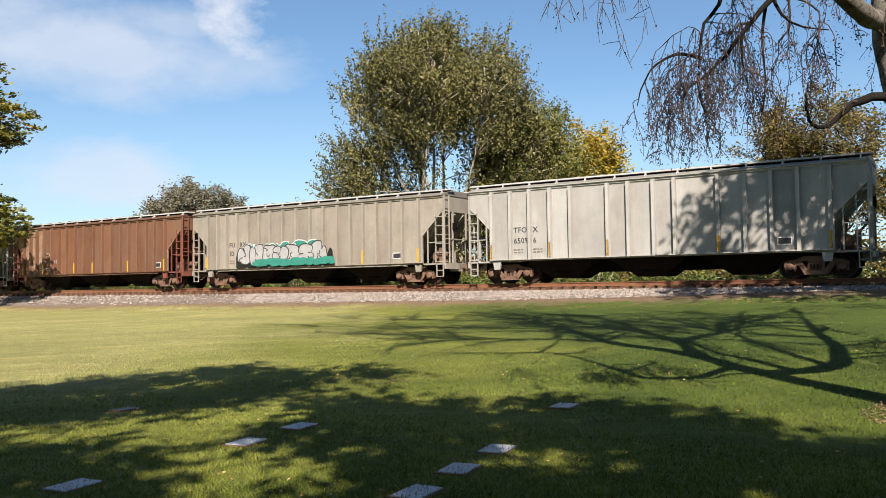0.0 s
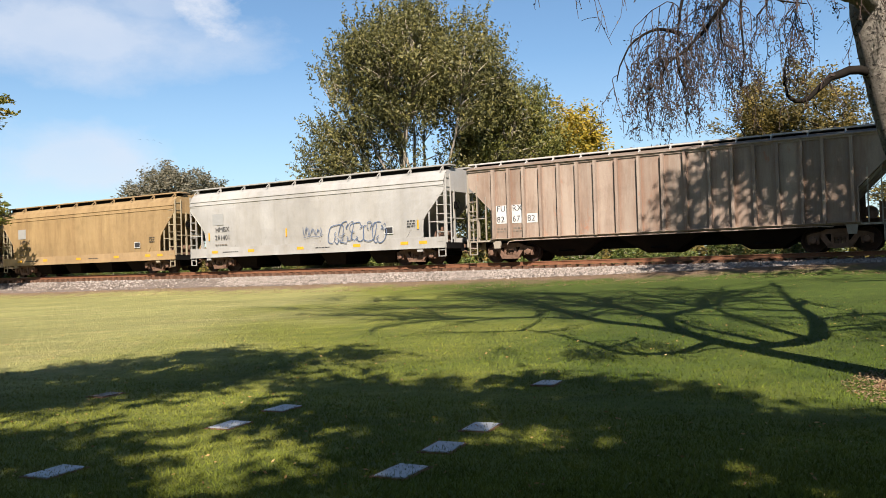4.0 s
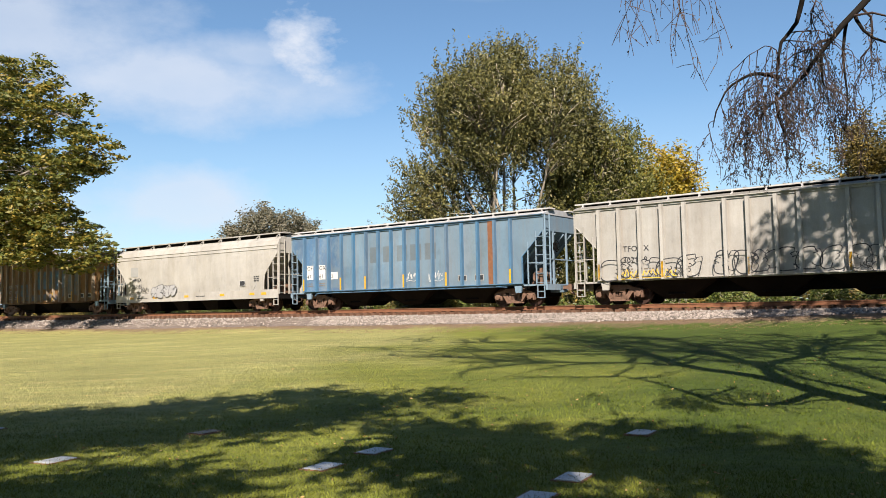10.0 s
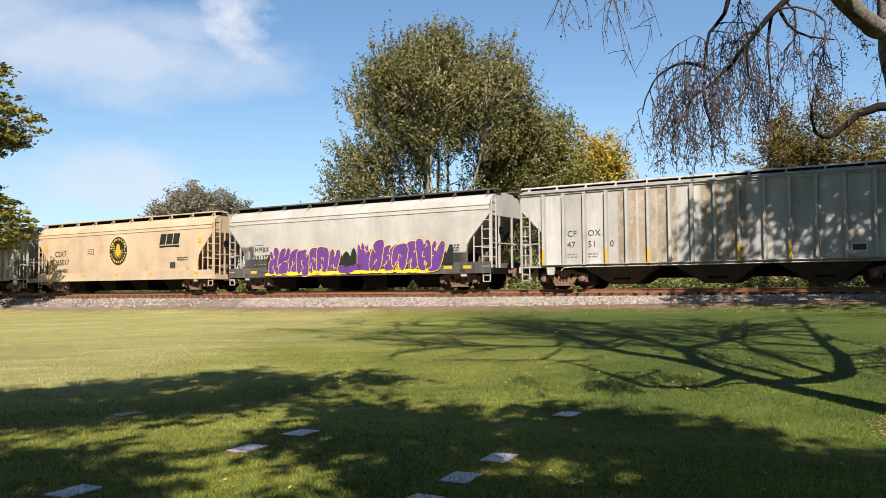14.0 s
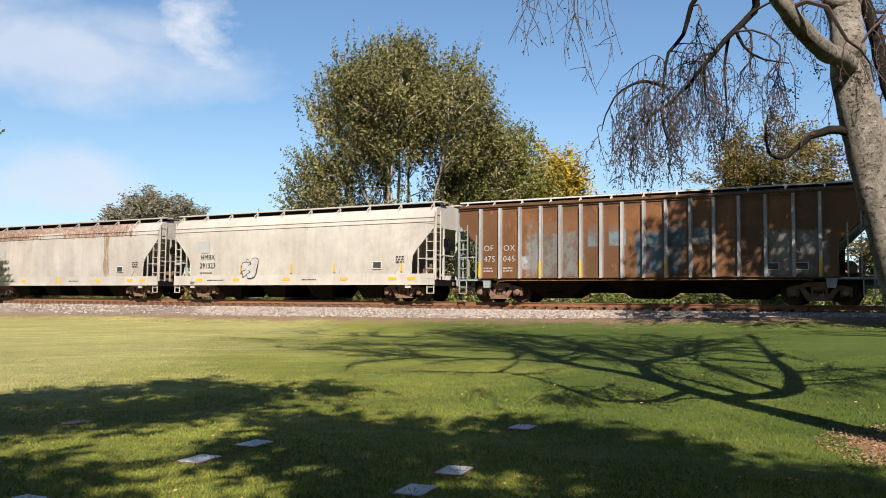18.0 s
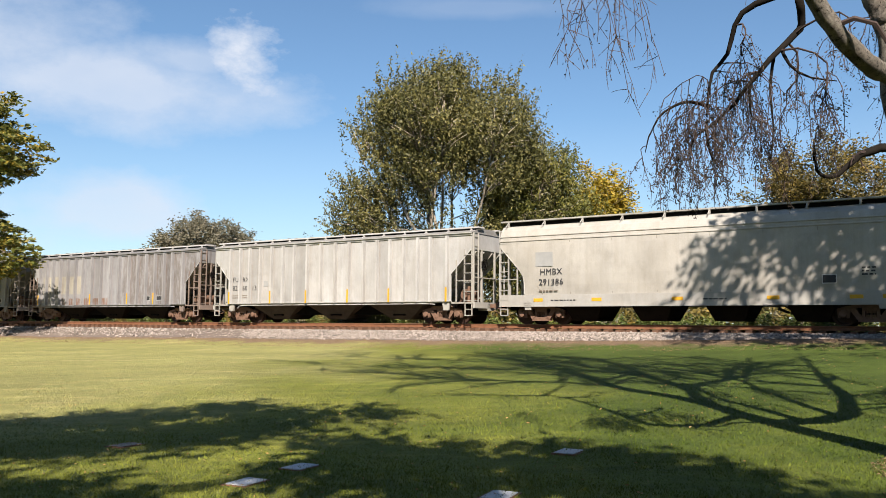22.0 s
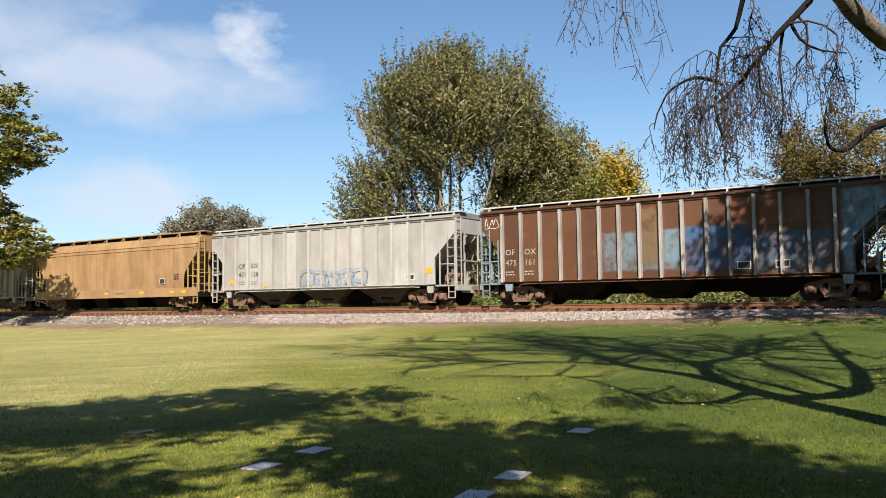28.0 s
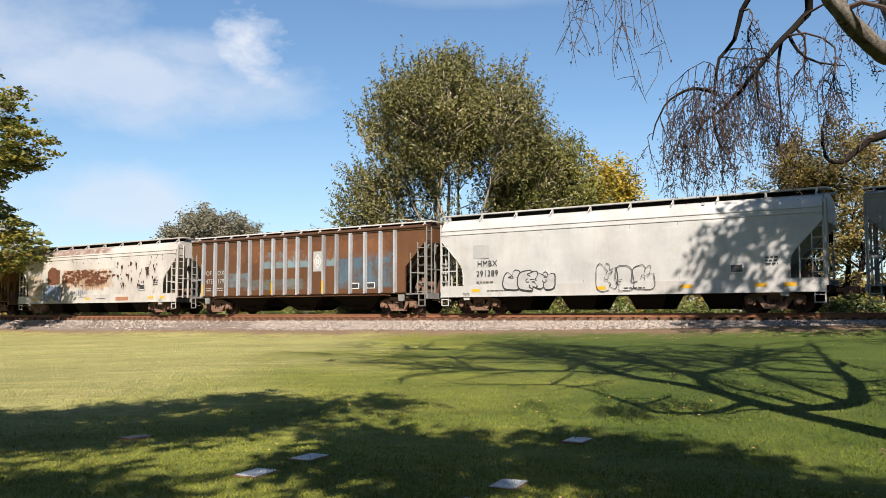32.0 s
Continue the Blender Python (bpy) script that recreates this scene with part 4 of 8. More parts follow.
def rust_burst(car):
    """Paint flaked off a smooth side: a dome, a long band in layers, and small pocks that drip."""
    rnd = random.Random(331)
    y = -1.581
    dome = Shape()
    scab(dome, rnd, 3.5, 4.92, lambda f: 2.72 + 0.5 * math.sin(math.pi * min(0.78, f * 0.9 + 0.12)), lambda f: 2.05 + 0.2 * abs(f - 0.5), y, 0.035, 0.2)
    part("rust_stain", dome, MAT["rust_flake"], car)
    band = Shape()
    for z, x0, x1, thick in ((2.88, 5.5, 8.6, 0.07), (2.74, 5.1, 10.6, 0.10), (2.62, 5.2, 9.9, 0.08), (2.50, 5.1, 10.9, 0.10), (2.40, 5.3, 9.8, 0.07), (2.30, 5.1, 10.2, 0.08), (2.19, 5.4, 10.4, 0.07), (2.08, 6.0, 10.0, 0.06), (1.96, 6.4, 9.4, 0.05)):
        x = x0 + rnd.uniform(0, 0.3)
        while x < x1:
            ln = rnd.uniform(0.25, 1.3)
            lift = rnd.gauss(0, 0.015)
            scab(band, rnd, x, min(x1, x + ln), lambda f: z + lift + thick * 0.6, lambda f: z + lift - thick * 0.5, y, 0.018, 0.2)
            x += ln + rnd.uniform(0.1, 0.7)
    for x, z in ((7.75, 2.78), (8.75, 2.4), (6.2, 2.35), (9.15, 2.15)):
        scab(band, rnd, x - 0.35, x + 0.4, lambda f: z + 0.16 * math.sin(math.pi * f), lambda f: z - 0.15, y - 0.001, 0.04, 0.3)
    part("rust_stain", band, MAT["rust_flake"], car)
    pocks = Shape()
    for k in range(46):
        x, z = rnd.uniform(10.9, 15.0), rnd.uniform(1.75, 3.25)
        big = rnd.random() ** 3
        w, h = 0.05 + 0.12 * big, 0.05 + 0.15 * big
        scab(pocks, rnd, x, x + w, lambda f: z + h, lambda f: z, y - 0.002, 0.02, 0.15 + 0.3 * big, 0.035)
    for x, z, w, h in ((13.85, 2.75, 0.34, 0.16), (13.95, 2.5, 0.22, 0.2), (13.1, 1.75, 0.2, 0.2), (12.35, 3.1, 0.16, 0.2), (12.0, 2.4, 0.26, 0.16), (11.05, 2.4, 0.22, 0.12), (11.65, 1.8, 0.12, 0.2)):
        scab(pocks, rnd, x, x + w, lambda f: z + h, lambda f: z, y - 0.003, 0.03, 0.4, 0.04)
    for k in range(26):
        x, z = rnd.uniform(0.8, 15.6), rnd.uniform(3.3, 3.6)
        scab(pocks, rnd, x, x + rnd.uniform(0.02, 0.07), lambda f: z + 0.05, lambda f: z, y, 0.015, 0.14, 0.03)
    part("rust_stain", pocks, MAT["rust_dark"], car, "dark brown rust pocks with short drips")
    part("rust_stain", Shape().box(10.96, 12.23, -1.566, -1.562, 0.90, 1.12), MAT["rust_wash"], car)


def bogie(car, x, spin):
    b = part("bogie", kept("bolster", lambda: Shape().box(-0.16, 0.16, -1.0, 1.0, 0.48, 0.72).box(-0.35, 0.35, -0.35, 0.35, 0.7, 0.8).mesh("bolster")), MAT["bogie"], car, "rusty cast-steel bogie", at=(x, 0, 0))
    for y, flip in ((-1.08, 0), (1.08, 180)):
        f = part("side_frame", kept("side_frame", side_frame_mesh), MAT["bogie"], b, at=(0, y, 0))
        f.rotation_euler = (0, 0, radians(flip))
        g = part("spring", kept("spring", spring_mesh), MAT["bogie"], b, at=(0, y, 0))
        g.rotation_euler = (0, 0, radians(flip))
    for k in (-0.89, 0.89):
        wset = part("wheelset", kept("wheelset", wheelset_mesh), MAT["wheel"], b)
        wset.matrix_parent_inverse = Matrix.Translation((k, 0, 0.445))
        spin.append(wset)


SPIN, CARS = [], []


def hopper_car(kind, label, body, rib=None, sill=None, roof=None, end=None, under=None):
    """One covered hopper wagon of the given kind, at its own origin."""
    L = LENGTHS[kind]
    rib, sill, roof, end = rib or body, sill or body, roof or body, end or body
    # default hopper colour already holds the underside shade
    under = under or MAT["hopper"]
    car = thing("hopper_car", label, "freight car", group="cars of the train")
    ribbed = kind in "ABC"
    if ribbed:
        part("body", kept(("body", L), lambda: rib_body(L)), body, car)
        for x, turn in ((0, 0), (L, 180)):
            for y in (-1.1, -0.4, 0.4, 1.1):
                o = part("slope_rib", kept("slope", slope_rib), end, car, at=(x, y, 0))
                o.rotation_euler = (0, 0, radians(turn))
            for y in (-1.5, 1.5):
                o = part("end_flange", kept("flange", end_flange), sill, car, at=(x, y * 0.992, 0))
                o.rotation_euler = (0, 0, radians(turn))
        for y, turn in ((-1.5, 0), (1.5, 180)):
            for x in {"A": RIBS_A, "B": RIBS_B, "C": RIBS_C}[kind]:
                r = part("rib", kept(("rib", kind == "A"), lambda: rib_mesh(kind == "A")), rib, car, at=(x, y, 0))
                r.rotation_euler = (0, 0, radians(turn))
            k = -1 if y < 0 else 1
            o = part("side_sill", kept(("sill", L), lambda: chord(L, 0.98, 1.06, 0.12, 1.1)), sill, car, at=(0 if k < 0 else L, y + k * 0.02, 0))
            p = part("top_chord", kept(("chord", L), lambda: chord(L, 4.08, 4.2, 0.10)), sill, car, at=(0 if k < 0 else L, y + k * 0.02, 0))
            o.rotation_euler = p.rotation_euler = (0, 0, radians(turn))
        part("roof", kept(("roof", L), lambda: roof_rib(L)), roof, car)
        n = 3
        for i in range(3):
            w = (L - 4.9) / 3
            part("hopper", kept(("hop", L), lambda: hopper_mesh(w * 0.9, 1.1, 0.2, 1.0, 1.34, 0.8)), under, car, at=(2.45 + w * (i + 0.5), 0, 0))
            part("outlet_gate", kept("gate", gate_mesh), MAT["black"], car, at=(2.45 + w * (i + 0.5), 0, 0))
        top = 3.44
        if kind != "A":
            pipe = kept(("pipe", L), lambda: Shape().tube([(1.9, -1.56, 0.78), (2.0, -1.56, 0.9), (2.4, -1.57, 0.93), (L - 2.4, -1.57, 0.93), (L - 2.0, -1.56, 0.9)], [0.025] * 5, 6).mesh("air_pipe"))
            part("air_pipe", pipe, sill, car)
    else:
        part("body", kept(("sbody", L), lambda: smooth_body(L)), body, car)
        for y, turn in ((-1.5, 0), (1.5, 180)):
            o = part("side_sill", kept(("ssill", L), lambda: smooth_sill(L)), sill, car, at=(0 if y < 0 else L, y, 0))
            o.rotation_euler = (0, 0, radians(turn))
        for x, turn in ((0, 0), (L, 180)):
            for y in (-1.53, 1.53):
                edge = [(float(np.interp(z, [1.2, 1.75, 2.1, 2.35, 3.2, 3.42], [1.22, 1.22, 1.17, 1.0, 0.22, 0.02])), 0, z) for z in (3.42, 3.2, 2.75, 2.35, 2.1, 1.75, 1.3)]
                o = part("end_flange", kept("sflange", lambda: Shape().tube(edge, [0.035] * 7, 5).mesh("end_flange")), sill, car, at=(x, y, 0))
                o.rotation_euler = (0, 0, radians(turn))
        for x in (3.4, 5.3, 7.2, 9.3, 11.3, 13.2):
            part("weld_seam", kept("seam", seam_mesh), MAT["seam"], car, at=(x, 0, 0))
        n = 4
        for i in range(n):
            w = (L - 4.6) / n
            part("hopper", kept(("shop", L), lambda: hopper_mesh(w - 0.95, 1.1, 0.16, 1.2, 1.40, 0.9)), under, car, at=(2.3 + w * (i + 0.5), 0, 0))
            part("outlet_gate", kept("gate", gate_mesh), MAT["black"], car, at=(2.3 + w * (i + 0.5), 0, 0))
        top = 3.7
    zb = 4.44 if ribbed else 4.58
    for y in (-1.15, 0.65):
        part("running_board", kept(("walk", L, y, zb), lambda: running_board(L, y, zb, 1.3 if ribbed else 1.7)), MAT["galv"] if ribbed else sill, car)
    # added black filler that stands for the shade beneath the running boards
    for z0, z1, y in ((zb - 0.15, zb - 0.01, 1.0),):
        part("hatch_trough", kept(("trough", L, zb), lambda: Shape().box(0.25, L - 0.25, -y, y, z0, z1).mesh("hatch_trough")), MAT["black"], car)
    if ribbed:
        part("centre_sill", kept(("csill", L), lambda: Shape().box(0.4, L - 0.4, -0.7, 0.7, 0.44, 0.95).mesh("centre_sill")), MAT["black"], car)
    else:
        # stub sills: daylight shows between the hoppers
        for x in (0.4, L - 3.7):
            part("centre_sill", kept("stub", lambda: Shape().box(0, 3.3, -0.7, 0.7, 0.42, 1.0).mesh("centre_sill")), MAT["black"], car, at=(x, 0, 0))
    w = (L - 1.4) / 4
    for i in range(4):
        part("hatch_cover", kept(("hatch", round(w, 2)), lambda: hatch(0.05, w - 0.05)), roof, car, at=(0.7 + w * i, 0, 0.02 if ribbed else 0.08))
    for x, turn in ((0, 0), (L, 180)):
        k = 1 if turn == 0 else -1
        for name, key, make, mat in (("end_platform", "platform", platform_mesh, end if kind != "S" else MAT["black"]), ("end_post", "end_post", end_post_mesh, end),
                                     ("coupler", "coupler", coupler_mesh, MAT["bogie"])):
            o = part(name, kept(key, make), mat, car, at=(x, 0, 0))
            o.rotation_euler = (0, 0, radians(turn))
        o = part("ladder", kept(("ladder", top), lambda: ladder_mesh(0.40, 0.95, top)), end, car, at=(x + (0.02 if k > 0 else -0.42), -1.5, 0))
        o = part("ladder", kept(("eladder", top), lambda: ladder_mesh(0.42, 0.95, 4.2, False)), end, car, at=(x - k * 0.05, -1.46, 0))
        o.rotation_euler = (0, 0, 0)
        part("grab_post", kept("gpost", lambda: Shape().box(-0.025, 0.025, -0.03, 0.03, 1.0, 2.95).mesh("grab_post")), end, car, at=(x + k * 0.86, -1.5, 0))
        part("handrail", kept("hrail", lambda: Shape().box(0, 0.86, -0.02, 0.02, -0.02, 0.02).mesh("handrail")), end, car, at=(x if k > 0 else x - 0.86, -1.5, 1.98))
        part("step", kept("step", stirrup_mesh), end, car, at=(x + (0.02 if k > 0 else -0.38), -1.5, 0))
        part("jacking_pad", kept("pad", lambda: Shape().prism([(-0.14, 0.62), (0.14, 0.62), (0.2, 0.96), (-0.2, 0.96)], -0.05, 0.05).mesh("jacking_pad")), end, car, at=(x + k * 1.4, -1.5, 0))
        bogie(car, x + k * 1.85, SPIN)
    part("brake_gear", kept("brake", brake_mesh), MAT["bogie"], car, at=(L - 0.85, 0, 0))
    part("brake_wheel", kept("bwheel", brake_wheel_mesh), MAT["black"], car, at=(L + 0.12, -0.55, 2.75))
    return car, L


def reflectors(car, xs, z=1.35, tall=True, y=-1.512):
    ribs = [o.location.x for o in car.children if o.name.split(".")[0] == "rib" and o.location.y < 0]
    for x in xs:
        if tall and ribs:
            # a strip up the foot of the nearest rib
            x = min(ribs, key=lambda r: abs(r - x))
            part("reflector", plate_mesh(0.10, 0.66), MAT["yellow"], car, at=(x, -1.686, z + 0.06))
        else:
            part("reflector", plate_mesh(0.09, 0.42) if tall else plate_mesh(0.36, 0.1), MAT["yellow"], car, at=(x, y, z))


def number(car, mark, num, x, z, mat, size=0.42, y=-1.512, gap=0.52, spacing=1.05):
    print_words(car, mark, x, z, size, mat, y, spacing, "reporting_mark")
    print_words(car, num, x - 0.05, z - gap, size, mat, y, spacing, "car_number")


# paint of each car, from the front of the train to its rear
GREY = (0.50, 0.50, 0.485)


def ribbed(i, kind, label, base, ribs=None, mark="", num="", ink="ink", patches=(), rust=0.15, streak=0.4, dirt=(0.30, 0.23, 0.16), mx=2.9, roof=None, end=None, rust_col=(0.17, 0.06, 0.025), plate=None, under=None, size=0.37):
    m = paint(f"paint_{i}", base, dirt, rust, streak, 0.62, patches, i * 1.7, rust_col, False, {"A": RIBS_A, "B": RIBS_B, "C": RIBS_C}[kind])
    # ribs without their own colour are lightened 12 percent, as sunlit faces
    r = paint(f"rib_paint_{i}", ribs or tuple(min(0.8, 1.12 * v) for v in base), dirt, rust, streak, 0.62, (), i * 1.7, rust_col, True)
    rf = paint(f"roof_paint_{i}", roof or tuple(0.6 * v for v in base), dirt, rust, 0.3, 0.65, (), i, rust_col)
    e = paint(f"end_paint_{i}", end or ribs or base, dirt, rust, 0.3, 0.65, (), i, rust_col, True)
    car, L = hopper_car(kind, label, m, r, r if sum(base) > 0.8 else m, rf, e, under)
    if mark:
        ribs_at = {"A": RIBS_A, "B": RIBS_B, "C": RIBS_C}[kind]
        first = min(range(len(ribs_at)), key=lambda k: abs(ribs_at[k] + 0.1 - mx))
        cols = [ribs_at[first + k] + 0.11 for k in range(3)]
        mx = cols[0]
        if plate:
            for k in range(3 if len(num) == 6 and kind != "C" or num == "47615" else 2):
                part("plate", plate_mesh(0.5, 0.40 if k == 2 else 0.80), MAT[plate], car, at=(cols[k] + 0.23, -1.506, 1.88 if k == 2 else 2.1))
        for words, z in ((mark, 2.23), (num, 1.76)):
            n = (3 if len(words) == 4 else 4) if kind == "A" else 2
            cut = 2 if len(words) == 5 and kind == "B" else 3
            bits = [words[:cut], words[cut:]] if kind != "A" and words is num and (kind == "C" and len(words) == 6 or kind == "B" and len(words) == 5) else [words[k:k + n] for k in range(0, len(words), n)]
            for k, bit in enumerate(bits):
                print_words(car, bit, cols[k], z, size * (0.92 if kind == "A" else 1), MAT[ink], -1.512, 1.05, "reporting_mark" if z > 2 else "car_number")
        faint = MAT["seam"] if ink == "ink" else MAT[ink]
        bars(car, mx, 1.45, 0.45, 2, faint)
        bars(car, cols[1], 1.45, 0.45, 2, faint)
    return car, L


def smooth(i, label, base, mark="HMBX", num="", ink="ink", patches=(), rust=0.1, streak=0.3, dirt=(0.38, 0.32, 0.23), sill=None, end=None, roof=None, kind="S", rust_col=(0.17, 0.06, 0.025), box="grey_box"):
    m = paint(f"paint_{i}", base, dirt, rust, streak, 0.6, patches, i * 1.7, rust_col)
    sl = paint(f"sill_paint_{i}", sill or base, dirt, rust * 0.8, 0.3, 0.6, (), i, rust_col)
    rf = paint(f"roof_paint_{i}", roof or tuple(0.6 * v for v in base), dirt, rust, 0.3, 0.65, (), i, rust_col)
    e = paint(f"end_paint_{i}", end or sill or base, dirt, rust, 0.3, 0.65, (), i, rust_col, True)
    car, L = hopper_car(kind, label, m, None, sl, rf, e)
    if kind == "S":
        if box:
            part("plate", plate_mesh(0.82, 0.62), MAT[box], car, at=(2.2, -1.572, 2.82))
        number(car, mark, num, 2.0, 2.15, MAT[ink], 0.37, -1.582, 0.44)
        bars(car, 1.95, 1.42, 0.9, 1, MAT["seam"], -1.56)
        for x in (1.9, 4.6, 8.0, 11.6, 14.4, L - 1.2):
            part("reflector", plate_mesh(0.44, 0.14), MAT["yellow"], car, at=(x, -1.556, 1.05))
        bars(car, 2.5, 1.0, 1.2, 1, MAT["ink"], -1.556)
        bars(car, 9.0, 1.0, 0.9, 1, MAT["ink"], -1.556)
        part("data_box", Shape().box(13.32, 13.76, -1.578, -1.574, 1.56, 1.84).mesh("data_box"), MAT["ink"], car)
        part("data_box", Shape().box(13.29, 13.79, -1.574, -1.570, 1.53, 1.87).mesh("data_box"), MAT["white"], car)
        bars(car, L - 2.05, 2.05, 0.45, 3, MAT[ink], -1.582)
    return car, L


def data_boxes(car, xs, mat="white"):
    for x in xs:
        part("data_box", plate_mesh(0.52, 0.30), MAT[mat], car, at=(x, -1.506, 1.42))
        part("data_box", plate_mesh(0.44, 0.22), MAT["ink"], car, at=(x, -1.511, 1.42))


Y8 = (1.42, 4.12, 6.9, 9.7, 12.4, 15.4)


def build_cars():
    out = []
    add = lambda made, s: out.append((made[0], s))
    c = ribbed(0, "B", "pale grey ribbed covered hopper car under the trees", GREY, mark="", rust=0.2)
    add(c, -54.3)
    c = ribbed(1, "B", "rust-brown ribbed covered hopper car with a dusty corner", (0.235, 0.098, 0.05), ribs=(0.27, 0.115, 0.06), mark="FURX", num="821043", ink="grey_box", rust=0.25, patches=((0.9, 2.6, 2.6, 1.9, (0.42, 0.29, 0.19), 0.5),), end=(0.30, 0.08, 0.05))
    reflectors(c[0], (1.45, 3.9, 6.6, 9.3, 12.0, 15.45)); data_boxes(c[0], (14.9,)); add(c, -36.4)
    c = ribbed(2, "B", "beige-grey ribbed hopper car with a large painted tag", (0.46, 0.42, 0.35), ribs=(0.50, 0.46, 0.39), mark="FURX", num="827654", rust=0.16, streak=0.5, dirt=(0.30, 0.235, 0.17))
    cloud_band(c[0], 3.6, 10.4, 1.08, 2.1, MAT["emblem_dark"], 14, -1.690)
    spray(c[0], 3.9, 9.9, 1.2, 2.25, 7, MAT["spray_silver"], MAT["ink"], 11, -1.72, 0.06)
    spray(c[0], 4.2, 9.6, 1.3, 2.4, 6, MAT["spray_teal"], MAT["white"], 12, -1.70, 0.05)
    spray(c[0], 5.0, 10.6, 1.12, 1.5, 6, MAT["spray_teal"], MAT["spray_teal"], 13, -1.745, 0.03)
    reflectors(c[0], (1.45, 12.0, 15.75)); data_boxes(c[0], (14.3,)); add(c, -18.4)
    c = ribbed(3, "A", "off-white ribbed covered hopper car in dappled shade", (0.60, 0.585, 0.54), mark="TFOX", num="65096", rust=0.12, streak=0.22, mx=2.35)
    reflectors(c[0], (1.5, 4.4, 7.0, 11.6, 14.7)); data_boxes(c[0], (13.5,)); add(c, 0.0)
    c = ribbed(4, "C", "ribbed hopper car, faded cream above a deep rust band", (0.70, 0.62, 0.50), ribs=(0.68, 0.50, 0.32), rust=0.35, streak=0.35, dirt=(0.34, 0.17, 0.08),
               patches=((8.3, 2.0, 8.6, 0.78, (0.36, 0.165, 0.065), 0.28), (8.3, 1.15, 8.6, 0.42, (0.54, 0.36, 0.22), 0.5), (0.6, 3.6, 1.6, 1.6, (0.36, 0.15, 0.065), 0.5)), end=(0.5, 0.42, 0.28))
    for words, k in (("OF", 0), ("OX", 1), ("455", 2), ("195", 3)):
        x = RIBS_C[k] + 0.12
        part("plate", plate_mesh(0.54, 0.36), MAT["grey_box"], c[0], at=(x + 0.25, -1.506, 2.0))
        print_words(c[0], words, x + 0.02, 1.88, 0.30, MAT["ink"], -1.512, 1.0, "reporting_mark" if k < 2 else "car_number")
    bars(c[0], RIBS_C[1] + 0.15, 1.5, 0.45, 3, MAT["ink"]); bars(c[0], RIBS_C[2] + 0.15, 1.45, 0.45, 1, MAT["ink"]); data_boxes(c[0], (14.6,), "grey_box")
    add(c, 18.15)
    c = smooth(5, "tan smooth-sided covered hopper car with rust-brown grime", (0.56, 0.385, 0.185), num="291379", rust=0.26, streak=0.55, dirt=(0.28, 0.165, 0.075), sill=(0.58, 0.40, 0.21), end=(0.62, 0.53, 0.36), box="grey_box")
    add(c, 36.22)
    c = smooth(6, "pale grey smooth-sided hopper car with thin blue tags", (0.60, 0.585, 0.55), num="291401", rust=0.08, streak=0.25)
    spray(c[0], 8.2, 9.5, 1.55, 2.2, 3, None, MAT["spray_slate"], 21, -1.59, 0.03)
    spray(c[0], 10.0, 13.4, 1.2, 2.2, 5, None, MAT["spray_slate"], 22, -1.59, 0.045)
    reflectors(c[0], (1.5, 7.1, 15.2), 1.9, True, -1.575); add(c, 54.21)
    c = ribbed(7, "B", "pinkish rust-washed ribbed covered hopper car", (0.57, 0.455, 0.36), ribs=(0.57, 0.46, 0.37), mark="FURX", num="826782", rust=0.4, streak=0.6, dirt=(0.28, 0.14, 0.08), plate="white", end=(0.55, 0.50, 0.40), mx=1.55)
    add(c, 72.12)
    # rib colour raised here to imitate sun on the rib faces
    c = ribbed(8, "A", "olive-yellow ribbed hopper car with a diamond emblem", (0.39, 0.225, 0.065), ribs=(0.62, 0.45, 0.19), mark="TFOX", num="30211", ink="grey_box", rust=0.3, streak=0.5, dirt=(0.15, 0.085, 0.03), mx=1.55, end=(0.55, 0.40, 0.12))
    emblem(c[0], 5.85, 2.95); data_boxes(c[0], (13.5,), "grey_box")
    for x in (7.1, 8.05, 9.0):
        part("plate", plate_mesh(0.42, 0.36), MAT["grey_box"], c[0], at=(x, -1.506, 2.9))
    spray(c[0], 9.7, 11.0, 1.35, 1.75, 4, None, MAT["white"], 31, -1.52, 0.03)
    reflectors(c[0], (1.35, 5.6, 7.9, 11.6)); add(c, 90.34)
    # again paler ribs, with the sunlit look put into the paint
    c = ribbed(9, "A", "dark brown ribbed hopper car with a diamond emblem", (0.31, 0.145, 0.045), ribs=(0.52, 0.34, 0.18), rust=0.3, streak=0.4, dirt=(0.13, 0.06, 0.03), end=(0.5, 0.33, 0.2))
    emblem(c[0], 5.85, 2.95)
    for x, w in ((7.1, 0.42), (8.05, 0.42), (9.9, 0.5)):
        brand_block(c[0], x, 2.95, w)
    for x in (2.6, 3.5):
        part("plate", plate_mesh(0.5, 0.22), MAT["grey_box"], c[0], at=(x, -1.506, 2.05))
    spray(c[0], 4.3, 7.2, 1.15, 2.05, 6, None, MAT["grey_box"], 41, -1.66, 0.04)
    spray(c[0], 9.6, 13.6, 1.1, 2.3, 7, None, MAT["grey_box"], 42, -1.66, 0.035)
    reflectors(c[0], (1.4, 4.4, 7.2, 11.0, 14.3)); data_boxes(c[0], (15.5,)); add(c, 108.56)
